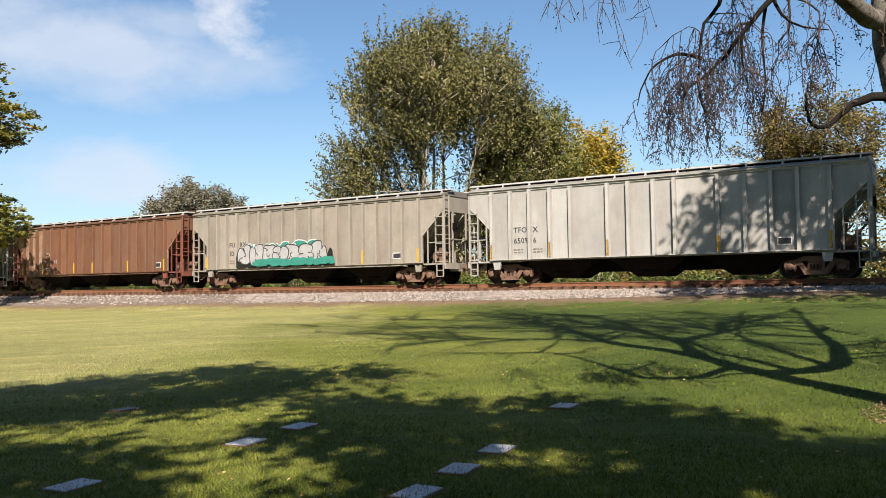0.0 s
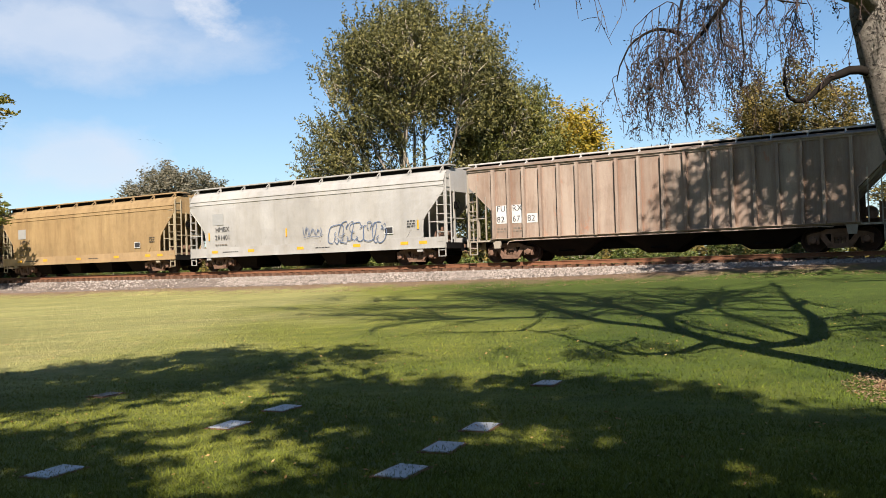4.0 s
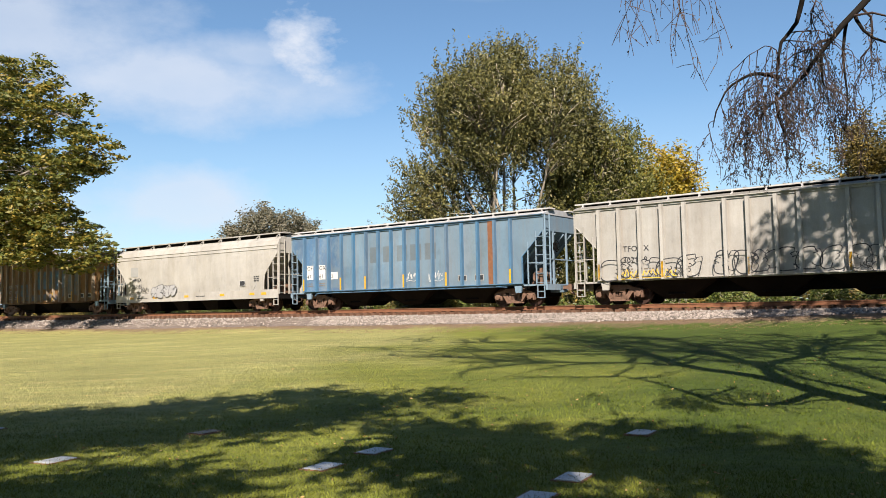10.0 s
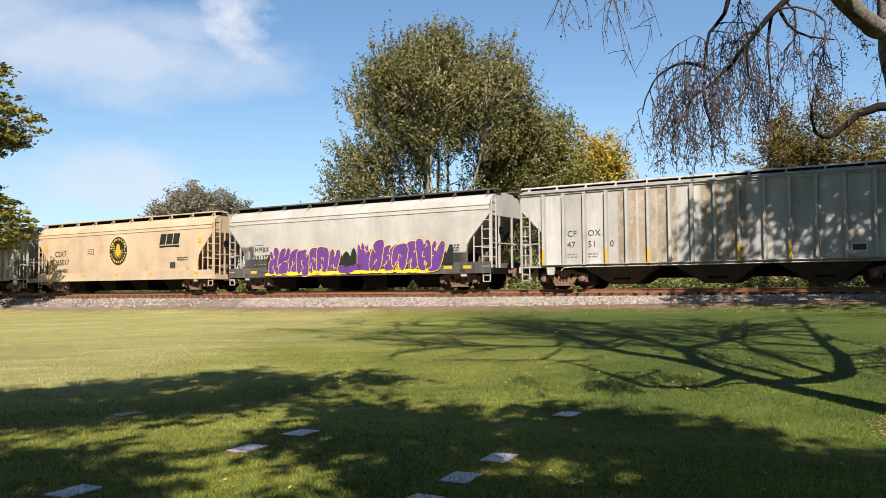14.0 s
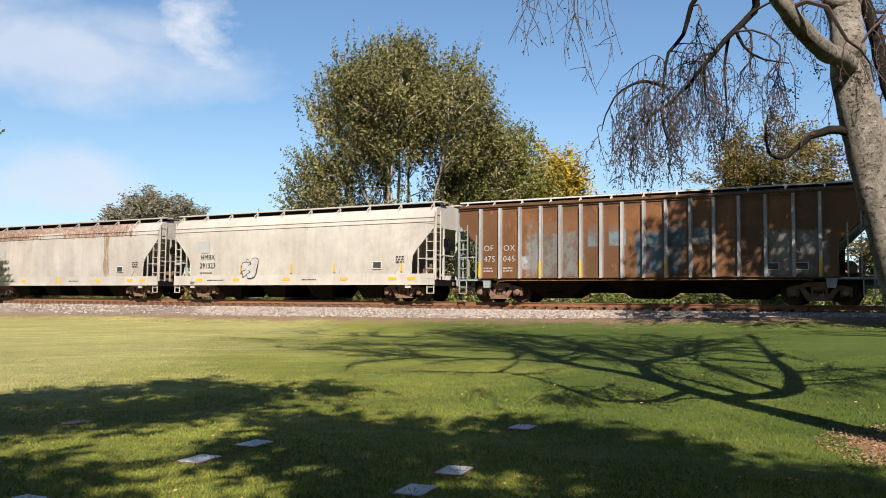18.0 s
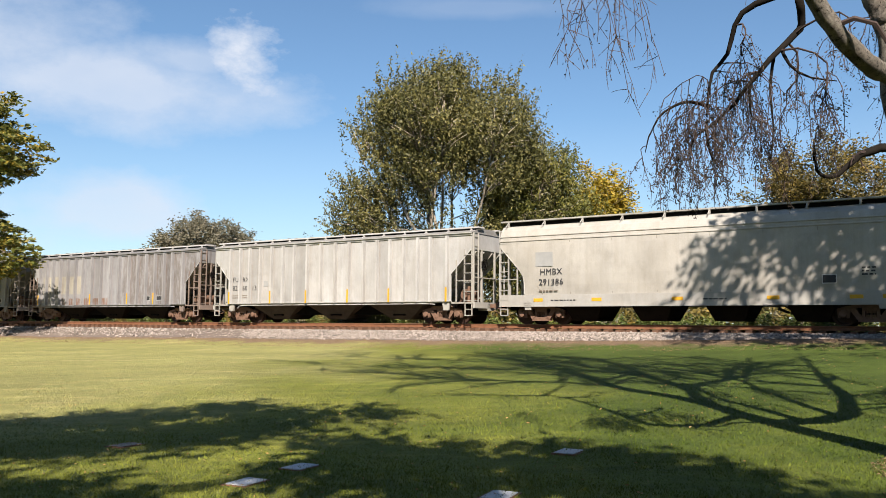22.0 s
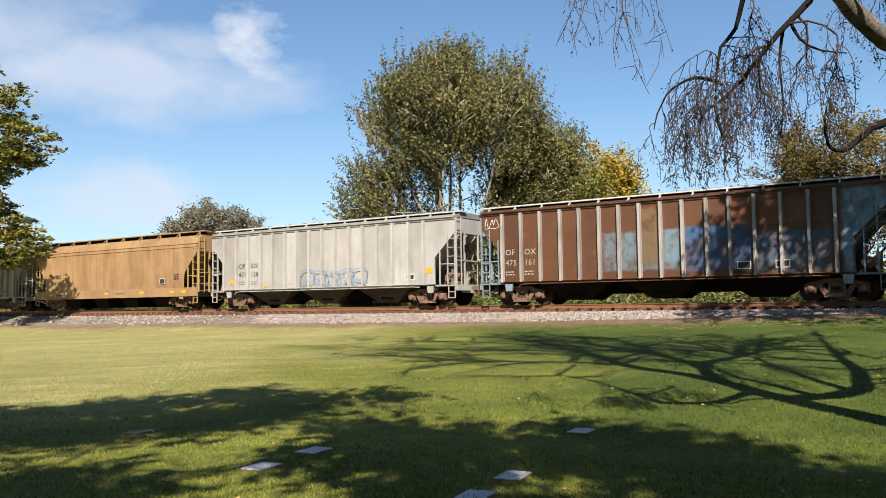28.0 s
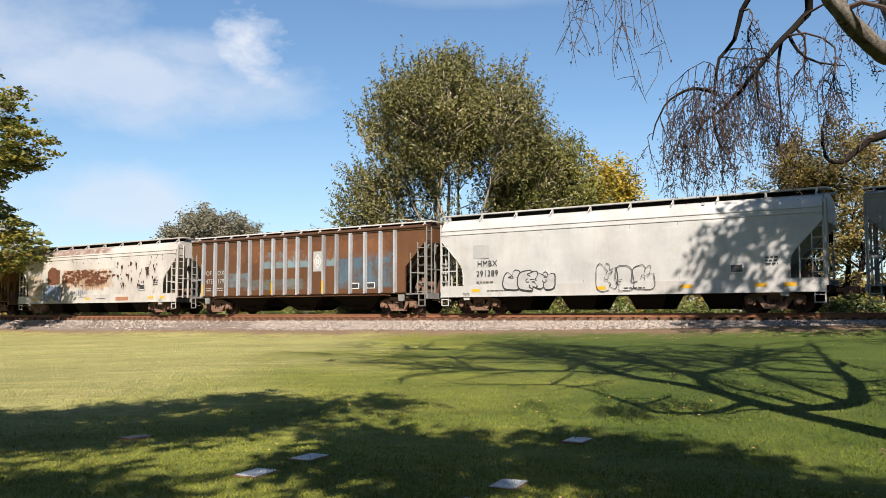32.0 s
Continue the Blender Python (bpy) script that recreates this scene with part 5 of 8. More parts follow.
    c = ribbed(10, "C", "brown ribbed hopper car with patches of bright blue", (0.32, 0.165, 0.055), ribs=(0.56, 0.46, 0.34), mark="OFOX", num="475300", ink="grey_box", rust=0.35, streak=0.45, dirt=(0.12, 0.06, 0.03), mx=1.9, end=(0.32, 0.47, 0.56),
               patches=((4.3, 2.0, 1.0, 0.5, (0.14, 0.30, 0.44), 0.9), (8.6, 2.7, 2.4, 0.75, (0.12, 0.31, 0.50), 0.8), (11.6, 2.3, 1.2, 0.9, (0.18, 0.27, 0.34), 1.2), (6.9, 1.4, 3.0, 0.25, (0.16, 0.24, 0.32), 1.0)))
    data_boxes(c[0], (11.6, 13.2, 14.2), "white"); reflectors(c[0], (4.0, 9.5, 12.4)); add(c, 126.61)
    c = smooth(11, "off-white smooth-sided hopper car with black tags", (0.65, 0.62, 0.56), num="291335", rust=0.06, streak=0.3)
    spray(c[0], 4.3, 6.9, 1.05, 1.85, 4, MAT["spray_silver"], MAT["ink"], 51, -1.60, 0.035)
    spray(c[0], 3.0, 3.9, 1.4, 1.9, 2, None, MAT["ink"], 52, -1.585, 0.03); add(c, 144.41)
    c = ribbed(12, "C", "light blue ribbed covered hopper car with grey patches", (0.25, 0.385, 0.50), ribs=(0.09, 0.26, 0.45), plate="white", num="47615", mark="OFOX", size=0.33, rust=0.14, streak=0.35, mx=1.45, roof=(0.62, 0.64, 0.66), end=(0.30, 0.45, 0.58),
               patches=((1.9, 2.6, 2.0, 2.2, (0.11, 0.255, 0.45), 0.5),) + tuple((x, 2.85, 0.36, 0.42, (0.20, 0.27, 0.32), 0) for x in (6.35, 7.25, 8.2, 9.1, 10.05))
               + ((4.75, 1.75, 2.6, 0.6, (0.2, 0.34, 0.47), 0.6), (13.0, 2.6, 0.5, 1.6, (0.25, 0.37, 0.45), 0.4)))
    part("painted_rib_cover", Shape().box(13.55, 13.85, -1.53, -1.502, 1.05, 4.1).mesh("strip"), MAT["rail"], c[0])
    spray(c[0], 8.4, 9.2, 1.35, 1.95, 2, None, MAT["white"], 61, -1.51, 0.03); spray(c[0], 9.9, 10.8, 1.3, 1.95, 2, None, MAT["white"], 62, -1.51, 0.03)
    data_boxes(c[0], (12.0, 13.0), "grey_box"); reflectors(c[0], (1.3, 3.5, 6.0, 8.8, 11.4, 15.1)); add(c, 162.26)
    c = ribbed(13, "A", "off-white ribbed hopper car with black outline tags", (0.62, 0.60, 0.545), mark="TFOX", num="30219", rust=0.1, streak=0.35, mx=2.35)
    spray(c[0], 1.4, 5.6, 1.08, 1.9, 5, None, MAT["ink"], 71, -1.67, 0.045); spray(c[0], 6.2, 11.0, 1.08, 2.0, 6, None, MAT["ink"], 72, -1.67, 0.045)
    spray(c[0], 11.1, 14.6, 1.1, 2.0, 5, None, MAT["ink"], 73, -1.67, 0.035); spray(c[0], 2.0, 4.6, 1.05, 1.5, 4, None, MAT["spray_gold"], 74, -1.66, 0.04)
    reflectors(c[0], (1.35, 4.4, 8.0, 11.4, 15.3)); add(c, 180.47)
    c = ribbed(14, "B", "scuffed light grey ribbed covered hopper car", (0.62, 0.605, 0.58), mark="FURX", num="827127", rust=0.3, streak=0.55, dirt=(0.20, 0.175, 0.155), mx=2.16, roof=(0.35, 0.30, 0.27))
    spray(c[0], 3.75, 4.35, 1.3, 1.9, 1, None, MAT["ink"], 81, -1.51, 0.03)
    data_boxes(c[0], (12.6, 13.6)); reflectors(c[0], (1.45, 4.8, 7.6, 10.3, 15.75)); add(c, 198.44)
    c = smooth(15, "clean cream smooth-sided hopper car with a round emblem", (0.74, 0.555, 0.365), rust=0.03, streak=0.12, kind="E", sill=(0.74, 0.57, 0.38), roof=(0.62, 0.50, 0.33))
    round_emblem(c[0], 8.55, 2.6); brand_block(c[0], 13.3, 3.15, 1.75, -1.580, "emblem_dark", True)
    print_words(c[0], "CSXT", 1.95, 2.4, 0.5, MAT["ink"], -1.575, 1.05, "reporting_mark"); print_words(c[0], "265017", 1.95, 1.85, 0.5, MAT["ink"], -1.575, 1.05, "car_number")
    bars(c[0], 1.9, 1.5, 1.4, 2, MAT["ink"], -1.565)
    part("plate", plate_mesh(0.28, 0.28), MAT["yellow"], c[0], at=(0.95, -1.575, 3.0))
    part("plate", plate_mesh(0.28, 0.28), MAT["yellow"], c[0], at=(15.9, -1.575, 3.0))
    part("data_box", plate_mesh(0.66, 0.36), MAT["ink"], c[0], at=(5.75, -1.570, 2.6)); part("data_box", plate_mesh(0.60, 0.30), MAT["cream"], c[0], at=(5.75, -1.574, 2.6)); bars(c[0], 5.52, 2.63, 0.42, 2, MAT["ink"], -1.582)
    part("data_box", plate_mesh(0.45, 0.3), MAT["ink"], c[0], at=(13.6, -1.575, 1.62)); bars(c[0], 14.0, 2.0, 0.9, 2, MAT["ink"], -1.572)
    reflectors(c[0], (1.35, 5.0, 8.3, 11.6, 15.6), 1.12, False, -1.556); reflectors(c[0], (1.3, 15.75), 1.75, True, -1.56); add(c, 216.76)
    c = smooth(16, "off-white smooth hopper car under large purple lettering", (0.64, 0.62, 0.57), num="291377", rust=0.04, streak=0.25, sill=(0.07, 0.07, 0.075), end=(0.62, 0.60, 0.55),
               patches=((8.4, 1.35, 8.6, 0.42, (0.035, 0.035, 0.04), 0.1), (0.9, 1.7, 1.1, 0.8, (0.06, 0.06, 0.065), 0.4)))
    cloud_band(c[0], 2.9, 14.6, 1.2, 2.15, MAT["emblem_dark"], 95, -1.585)
    spray(c[0], 3.1, 7.9, 0.85, 2.25, 7, MAT["purple"], MAT["spray_gold"], 91, -1.60, 0.035, "lettering_mural"); spray(c[0], 9.2, 14.2, 0.9, 2.4, 7, MAT["purple"], MAT["spray_gold"], 92, -1.60, 0.035, "lettering_mural")
    spray(c[0], 7.9, 9.3, 0.85, 1.3, 3, MAT["purple"], MAT["purple"], 93, -1.60, 0.03); spray(c[0], 2.9, 13.6, 0.83, 1.02, 9, MAT["spray_gold"], MAT["spray_gold"], 94, -1.598, 0.02); add(c, 235.06)
    c = ribbed(17, "C", "grey and tan ribbed hopper car with faded panels", (0.66, 0.66, 0.63), ribs=(0.62, 0.61, 0.56), mark="CFOX", under=MAT["hopper_pale"], num="47510", rust=0.12, streak=0.4, mx=2.25,
               patches=tuple((x, 2.6, 0.42, 1.8, (0.43, 0.335, 0.215), 0.25) for x in (4.85, 6.5, 8.25, 9.2)) + ((5.7, 2.6, 0.4, 1.8, (0.50, 0.41, 0.28), 0.25),))
    data_boxes(c[0], (13.4,)); reflectors(c[0], (1.3, 3.6, 6.1, 8.9, 11.5, 15.2), 1.3); add(c, 253.29)
    c = ribbed(18, "A", "off-white ribbed covered hopper car with small pink tag", (0.60, 0.58, 0.535), mark="TFOX", under=MAT["hopper_pale"], num="30185", rust=0.08, streak=0.25, mx=2.3)
    spray(c[0], 5.3, 6.5, 1.1, 1.8, 3, None, MAT["ink"], 101, -1.52, 0.025); spray(c[0], 12.3, 13.0, 1.6, 2.1, 2, None, MAT["spray_red"], 102, -1.52, 0.03)
    spray(c[0], 3.9, 4.6, 1.4, 1.9, 2, None, MAT["ink"], 103, -1.52, 0.02); data_boxes(c[0], (12.6,)); reflectors(c[0], (1.4, 4.4, 7.0)); add(c, 270.88)
    c = smooth(19, "grey-white smooth hopper car with rust along its shoulder", (0.60, 0.575, 0.53), num="291369", rust=0.15, streak=0.35, dirt=(0.36, 0.25, 0.17), patches=((3.2, 4.05, 3.0, 0.42, (0.22, 0.09, 0.045), -1.6), (11.2, 4.1, 3.4, 0.5, (0.24, 0.10, 0.05), -2.0), (6.6, 4.2, 2.0, 0.25, (0.3, 0.17, 0.10), -1.6), (12.3, 2.5, 0.25, 1.2, (0.34, 0.22, 0.14), -1.8)))
    add(c, 288.76)
    c = smooth(20, "off-white smooth-sided hopper car with one black tag", (0.67, 0.635, 0.57), num="291323", rust=0.06, streak=0.35)
    spray(c[0], 5.0, 6.0, 1.2, 2.2, 1, MAT["spray_silver"], MAT["ink"], 115, -1.585, 0.045); reflectors(c[0], (4.9, 8.3, 11.0, 14.9), 1.6, True, -1.56); add(c, 306.77)
    c = ribbed(21, "C", "rusty brown ribbed hopper car with pale blue patches", (0.195, 0.086, 0.027), ribs=(0.55, 0.56, 0.56), mark="OFOX", num="475045", ink="grey_box", rust=0.4, streak=0.5, dirt=(0.13, 0.065, 0.03), mx=1.6, end=(0.40, 0.46, 0.45),
               patches=tuple((x, 2.8, 0.38, 0.5, (0.22, 0.34, 0.40), 0.3) for x in (6.4, 7.3, 9.7, 10.6)) + ((3.4, 1.7, 0.5, 0.3, (0.5, 0.55, 0.58), 0.2), (4.6, 2.3, 1.4, 1.3, (0.27, 0.30, 0.29), 0.8), (9.0, 2.0, 1.0, 0.9, (0.08, 0.16, 0.22), 0.7), (14.0, 1.9, 1.2, 0.9, (0.30, 0.30, 0.28), 0.8), (8.6, 3.4, 6.0, 0.5, (0.30, 0.115, 0.035), 1.4)))
    data_boxes(c[0], (13.2, 14.2), "grey_box"); reflectors(c[0], (1.3, 3.5, 6.0, 8.9, 15.2)); add(c, 324.71)
    c = ribbed(22, "B", "light grey-lilac ribbed covered hopper car", (0.46, 0.46, 0.48), ribs=(0.52, 0.52, 0.53), mark="NAHX", num="485586", rust=0.06, streak=0.25, mx=2.0, roof=(0.45, 0.40, 0.38), end=(0.36, 0.31, 0.28))
    data_boxes(c[0], (14.7,)); reflectors(c[0], (1.35, 4.85, 7.75, 10.55, 13.3)); add(c, 342.33)
    c = ribbed(23, "B", "worn grey ribbed hopper car with a repainted cream block", (0.46, 0.455, 0.46), ribs=(0.48, 0.47, 0.47), mark="FURX", num="829643", rust=0.25, streak=0.5, dirt=(0.22, 0.19, 0.17), mx=1.75, end=(0.36, 0.27, 0.22),
               patches=((3.7, 2.35, 2.3, 0.62, (0.60, 0.56, 0.46), 0.1), (13.5, 2.6, 3.6, 2.0, (0.27, 0.24, 0.22), -1.2), (6.2, 1.25, 2.5, 0.25, (0.30, 0.15, 0.09), -1.4)))
    data_boxes(c[0], (12.4, 13.5), "grey_box"); reflectors(c[0], (1.45, 7.4, 10.4, 13.4)); add(c, 360.72)
    c = ribbed(24, "B", "pale cream-grey ribbed covered hopper car", (0.64, 0.635, 0.61), mark="FURX", under=MAT["hopper_pale"], num="826013", rust=0.08, streak=0.3, mx=1.65, end=(0.58, 0.56, 0.5))
    reflectors(c[0], (1.45, 4.2, 6.9, 9.7, 12.4, 15.75), 1.3); part("data_box", plate_mesh(0.28, 0.3), MAT["grey_box"], c[0], at=(3.95, -1.508, 2.1)); add(c, 379.02)
    c = smooth(25, "light grey smooth-sided covered hopper car", (0.645, 0.615, 0.55), num="291386", rust=0.05, streak=0.3, sill=(0.60, 0.585, 0.54))
    add(c, 397.43)
    c = smooth(26, "grey smooth hopper car with rust shoulder and white tags", (0.45, 0.485, 0.49), num="291305", rust=0.18, streak=0.3, dirt=(0.40, 0.29, 0.20), sill=(0.58, 0.57, 0.53), box=None,
               patches=((2.4, 3.86, 2.0, 0.2, (0.30, 0.115, 0.04), 0.75), (7.6, 3.62, 0.55, 0.3, (0.40, 0.24, 0.12), 1.0), (10.2, 3.86, 2.0, 0.18, (0.29, 0.11, 0.04), 0.75), (0.9, 3.24, 0.3, 0.12, (0.45, 0.29, 0.15), 0.8), (9.6, 3.35, 0.5, 0.25, (0.40, 0.26, 0.15), 1.2), (14.0, 3.86, 1.6, 0.14, (0.32, 0.15, 0.07), 0.9), (6.0, 3.75, 1.3, 0.06, (0.42, 0.30, 0.17), 0.6)))
    spray(c[0], 4.95, 6.7, 0.85, 1.62, 3, MAT["spray_pale"], MAT["ink"], 121, -1.60, 0.04); spray(c[0], 7.15, 9.8, 0.85, 1.85, 4, MAT["spray_pale"], MAT["ink"], 122, -1.60, 0.045); spray(c[0], 10.3, 12.5, 0.9, 1.95, 3, None, MAT["ink"], 123, -1.59, 0.04); spray(c[0], 2.9, 4.5, 1.3, 1.6, 3, None, MAT["ink"], 124, -1.585, 0.02)
    for x0, x1, z0, z1 in ((1.48, 2.81, 2.76, 2.82), (1.48, 1.54, 1.95, 2.76), (2.75, 2.81, 1.62, 2.76), (1.9, 2.75, 1.66, 2.2)):
        part("data_box", Shape().box(x0, x1, -1.582, -1.578, z0, z1), MAT["white"], c[0]); add(c, 415.35)
    c = ribbed(27, "B", "pinkish white ribbed hopper car streaked with rust", (0.70, 0.665, 0.645), ribs=(0.62, 0.55, 0.51), mark="PLCX", num="22467", rust=0.34, streak=0.55, dirt=(0.28, 0.15, 0.10), mx=1.55, plate="white", rust_col=(0.19, 0.075, 0.05), patches=((4.0, 4.1, 4.6, 1.0, (0.25, 0.10, 0.06), -1.9), (12.0, 4.15, 4.6, 0.6, (0.25, 0.11, 0.07), -1.9), (8.4, 2.2, 8.2, 1.2, (0.52, 0.47, 0.45), -1.6)))
    spray(c[0], 4.1, 5.2, 1.2, 1.6, 2, None, MAT["ink"], 131, -1.51, 0.03); spray(c[0], 6.9, 7.6, 1.3, 1.75, 1, None, MAT["ink"], 132, -1.51, 0.04); spray(c[0], 9.9, 10.5, 1.3, 1.75, 1, None, MAT["ink"], 133, -1.51, 0.04)
    data_boxes(c[0], (13.2, 14.4)); reflectors(c[0], (1.45, 9.0, 12.6, 15.75)); add(c, 433.29)
    c = ribbed(28, "B", "off-white ribbed covered hopper car with bold number", (0.565, 0.555, 0.515), mark="FURX", under=MAT["hopper_pale"], num="827075", rust=0.1, streak=0.3, mx=1.65, roof=(0.40, 0.30, 0.24), end=(0.58, 0.55, 0.5), size=0.46)
    data_boxes(c[0], (14.4,)); reflectors(c[0], (1.45, 4.2, 6.9, 9.7, 12.4, 15.75), 1.4); add(c, 451.71)
    c = smooth(29, "orange-tan smooth-sided hopper car with rusty grime", (0.52, 0.325, 0.155), num="291372", rust=0.35, streak=0.55, dirt=(0.24, 0.12, 0.055), end=(0.60, 0.42, 0.16), box=None)
    add(c, 469.98)
    c = ribbed(30, "C", "off-white ribbed hopper car with a grey outline tag", (0.57, 0.56, 0.52), mark="OFOX", num="471138", rust=0.07, streak=0.25, mx=2.0, under=MAT["hopper_pale"])
    spray(c[0], 7.0, 11.4, 1.15, 1.95, 5, None, MAT["spray_blue"], 141, -1.65, 0.045); data_boxes(c[0], (14.0,)); part("plate", plate_mesh(0.5, 0.26), MAT["yellow"], c[0], at=(15.05, -1.506, 1.7)); part("plate", plate_mesh(0.3, 0.26), MAT["yellow"], c[0], at=(1.6, -1.506, 1.5))
    reflectors(c[0], (4.3, 8.4, 12.0), 1.2, False); add(c, 487.9)
    c = ribbed(31, "C", "dark rust ribbed hopper car fading to blue at the tail", (0.165, 0.066, 0.024), ribs=(0.60, 0.57, 0.52), mark="OFOX", num="475161", ink="grey_box", rust=0.35, streak=0.5, dirt=(0.11, 0.055, 0.03), mx=1.5, end=(0.33, 0.44, 0.50),
               patches=((7.5, 2.15, 1.75, 0.85, (0.22, 0.32, 0.38), 0.35), (8.85, 2.3, 0.4, 0.7, (0.25, 0.42, 0.50), 0.2), (7.95, 2.7, 0.4, 1.3, (0.30, 0.19, 0.08), 0.5), (10.6, 2.15, 1.4, 0.95, (0.05, 0.17, 0.36), 0.4), (13.4, 1.9, 1.4, 0.8, (0.10, 0.20, 0.30), 0.6), (12.6, 3.4, 1.6, 0.5, (0.34, 0.12, 0.04), 0.8), (15.9, 2.6, 0.9, 1.6, (0.20, 0.42, 0.60), 0.5)))
    spray(c[0], 0.15, 0.9, 3.45, 4.0, 1, None, MAT["white"], 151, -1.51, 0.03); data_boxes(c[0], (11.6, 13.0)); add(c, 505.96)
    c = ribbed(32, "B", "mustard-yellow ribbed hopper car with whited-out panels", (0.43, 0.24, 0.04), ribs=(0.54, 0.33, 0.07), mark="NAHX", num="2501", ink="white", rust=0.35, streak=0.6, dirt=(0.13, 0.06, 0.012), mx=1.6, end=(0.26, 0.13, 0.05),
               patches=tuple((x, z, 0.34, h, (0.56, 0.56, 0.54), 0.05) for x, z, h in ((3.2, 3.0, 0.4), (4.0, 3.1, 0.4), (4.85, 3.1, 0.4), (5.65, 2.8, 0.8), (6.5, 2.75, 0.8), (8.4, 2.9, 0.75), (9.3, 3.3, 0.3), (10.2, 3.2, 0.4))))
    data_boxes(c[0], (12.8, 13.6, 14.4), "white"); reflectors(c[0], (3.9, 7.4, 13.4)); add(c, 523.69)
    c = smooth(33, "white smooth hopper car with burst rust and a blue tag", (0.70, 0.68, 0.63), num="291381", rust=0.12, streak=0.2, box=None, dirt=(0.35, 0.22, 0.15), rust_col=(0.17, 0.06, 0.028),
               patches=((7.9, 2.35, 2.9, 0.62, (0.56, 0.40, 0.28), 0.9), (8.6, 2.05, 1.2, 0.5, (0.48, 0.27, 0.15), -1.6), (6.3, 2.5, 1.2, 0.45, (0.50, 0.30, 0.18), 1.0), (5.2, 4.15, 5.4, 0.22, (0.30, 0.19, 0.15), 0.5)))
    rust_burst(c[0])
    part("data_box", Shape().box(1.2, 2.85, -1.579, -1.576, 1.33, 2.68), MAT["tan_box"], c[0])
    spray(c[0], 3.15, 5.15, 0.9, 1.95, 4, MAT["spray_slate"], MAT["grey_box"], 161, -1.60, 0.03); spray(c[0], 5.4, 6.9, 1.2, 1.75, 2, None, MAT["spray_slate"], 162, -1.59, 0.03); spray(c[0], 7.0, 8.0, 1.1, 1.8, 2, None, MAT["spray_slate"], 163, -1.59, 0.03); add(c, 542.1)
    c = ribbed(34, "C", "dark brown ribbed hopper car with dull blue panels", (0.165, 0.069, 0.023), ribs=(0.56, 0.60, 0.64), mark="OFOX", num="475179", ink="grey_box", rust=0.35, streak=0.5, dirt=(0.10, 0.05, 0.03), mx=1.6, end=(0.34, 0.34, 0.32),
               patches=tuple((x, 2.93, 0.37, 0.48, (0.25, 0.36, 0.39), 0.04) for x in (6.21, 7.09, 7.97, 8.86, 10.69)) + ((2.55, 2.0, 0.4, 0.6, (0.17, 0.13, 0.09), 0.5), (3.95, 1.9, 0.9, 0.42, (0.20, 0.30, 0.34), 0.25), (6.5, 1.6, 2.4, 0.3, (0.17, 0.19, 0.17), 0.9),
               (12.9, 2.2, 1.9, 0.95, (0.10, 0.20, 0.27), 0.5), (9.2, 3.3, 5.5, 0.5, (0.25, 0.10, 0.035), 1.4)))
    emblem(c[0], 9.78, 2.75, 0.7); data_boxes(c[0], (12.3, 13.3)); reflectors(c[0], (1.3, 6.9, 9.8)); add(c, 560.12)
    c = smooth(35, "clean white smooth-sided hopper car with black tags", (0.68, 0.68, 0.665), num="291389", rust=0.03, streak=0.15)
    spray(c[0], 3.4, 5.9, 1.0, 1.85, 3, MAT["spray_silver"], MAT["ink"], 171, -1.585, 0.06); spray(c[0], 7.9, 10.2, 0.9, 2.0, 3, None, MAT["ink"], 172, -1.585, 0.03); add(c, 577.65)
    c = ribbed(36, "C", "blue-grey ribbed covered hopper car at the rear", (0.40, 0.42, 0.44), rust=0.15)
    add(c, 595.7)
    return out


def emblem(car, x, z, k=1.0):
    """A faded diamond on a pale block, with a round leaf shape inside."""
    part("plate", plate_mesh(0.86 * k, 1.5 * k), MAT["grey_box"], car, at=(x, -1.506, z))
    s = Shape()
    for r, r2 in ((0.40 * k, 0.34 * k),):
        o = [(0, -1.35), (1, 0), (0, 1.35), (-1, 0)]
        s.add([(x + a * q, -1.512, z + b * q) for q in (r, r2) for a, b in o], [(i, (i + 1) % 4, 4 + (i + 1) % 4, 4 + i) for i in range(4)])
    for q in range(6):
        g = q * math.pi / 3
        s.add([(x + 0.13 * k * math.cos(g) + 0.07 * k * math.cos(h), -1.513, z + 0.13 * k * math.sin(g) + 0.07 * k * math.sin(h)) for h in (0, 1.05, 2.1, 3.14, 4.2, 5.24)], [tuple(range(6))])
    part("diamond_emblem", s, MAT["white"], car, "white diamond emblem on a grey block")


def brand_block(car, x, z, w, y=-1.51, mat="white", wide=False):
    """A brand's lettering as plain slabs; a wide one leans and has a line under it."""
    n, h, lean = (3, 0.62, 0.14) if wide else (1, 0.5, 0.0)
    for i in range(n):
        a = x - w / 2 + w / n * i
        b = a + w / n - (0.08 if wide else 0)
        part("brand_mark", Shape().prism([(a, z - h / 2), (b, z - h / 2), (b + lean, z + h / 2), (a + lean, z + h / 2)], y - 0.003, y), MAT[mat], car)
    if wide:
        part("brand_line", Shape().box(x - w / 2, x + w / 2, y - 0.003, y, z - h / 2 - 0.17, z - h / 2 - 0.07), MAT[mat], car)


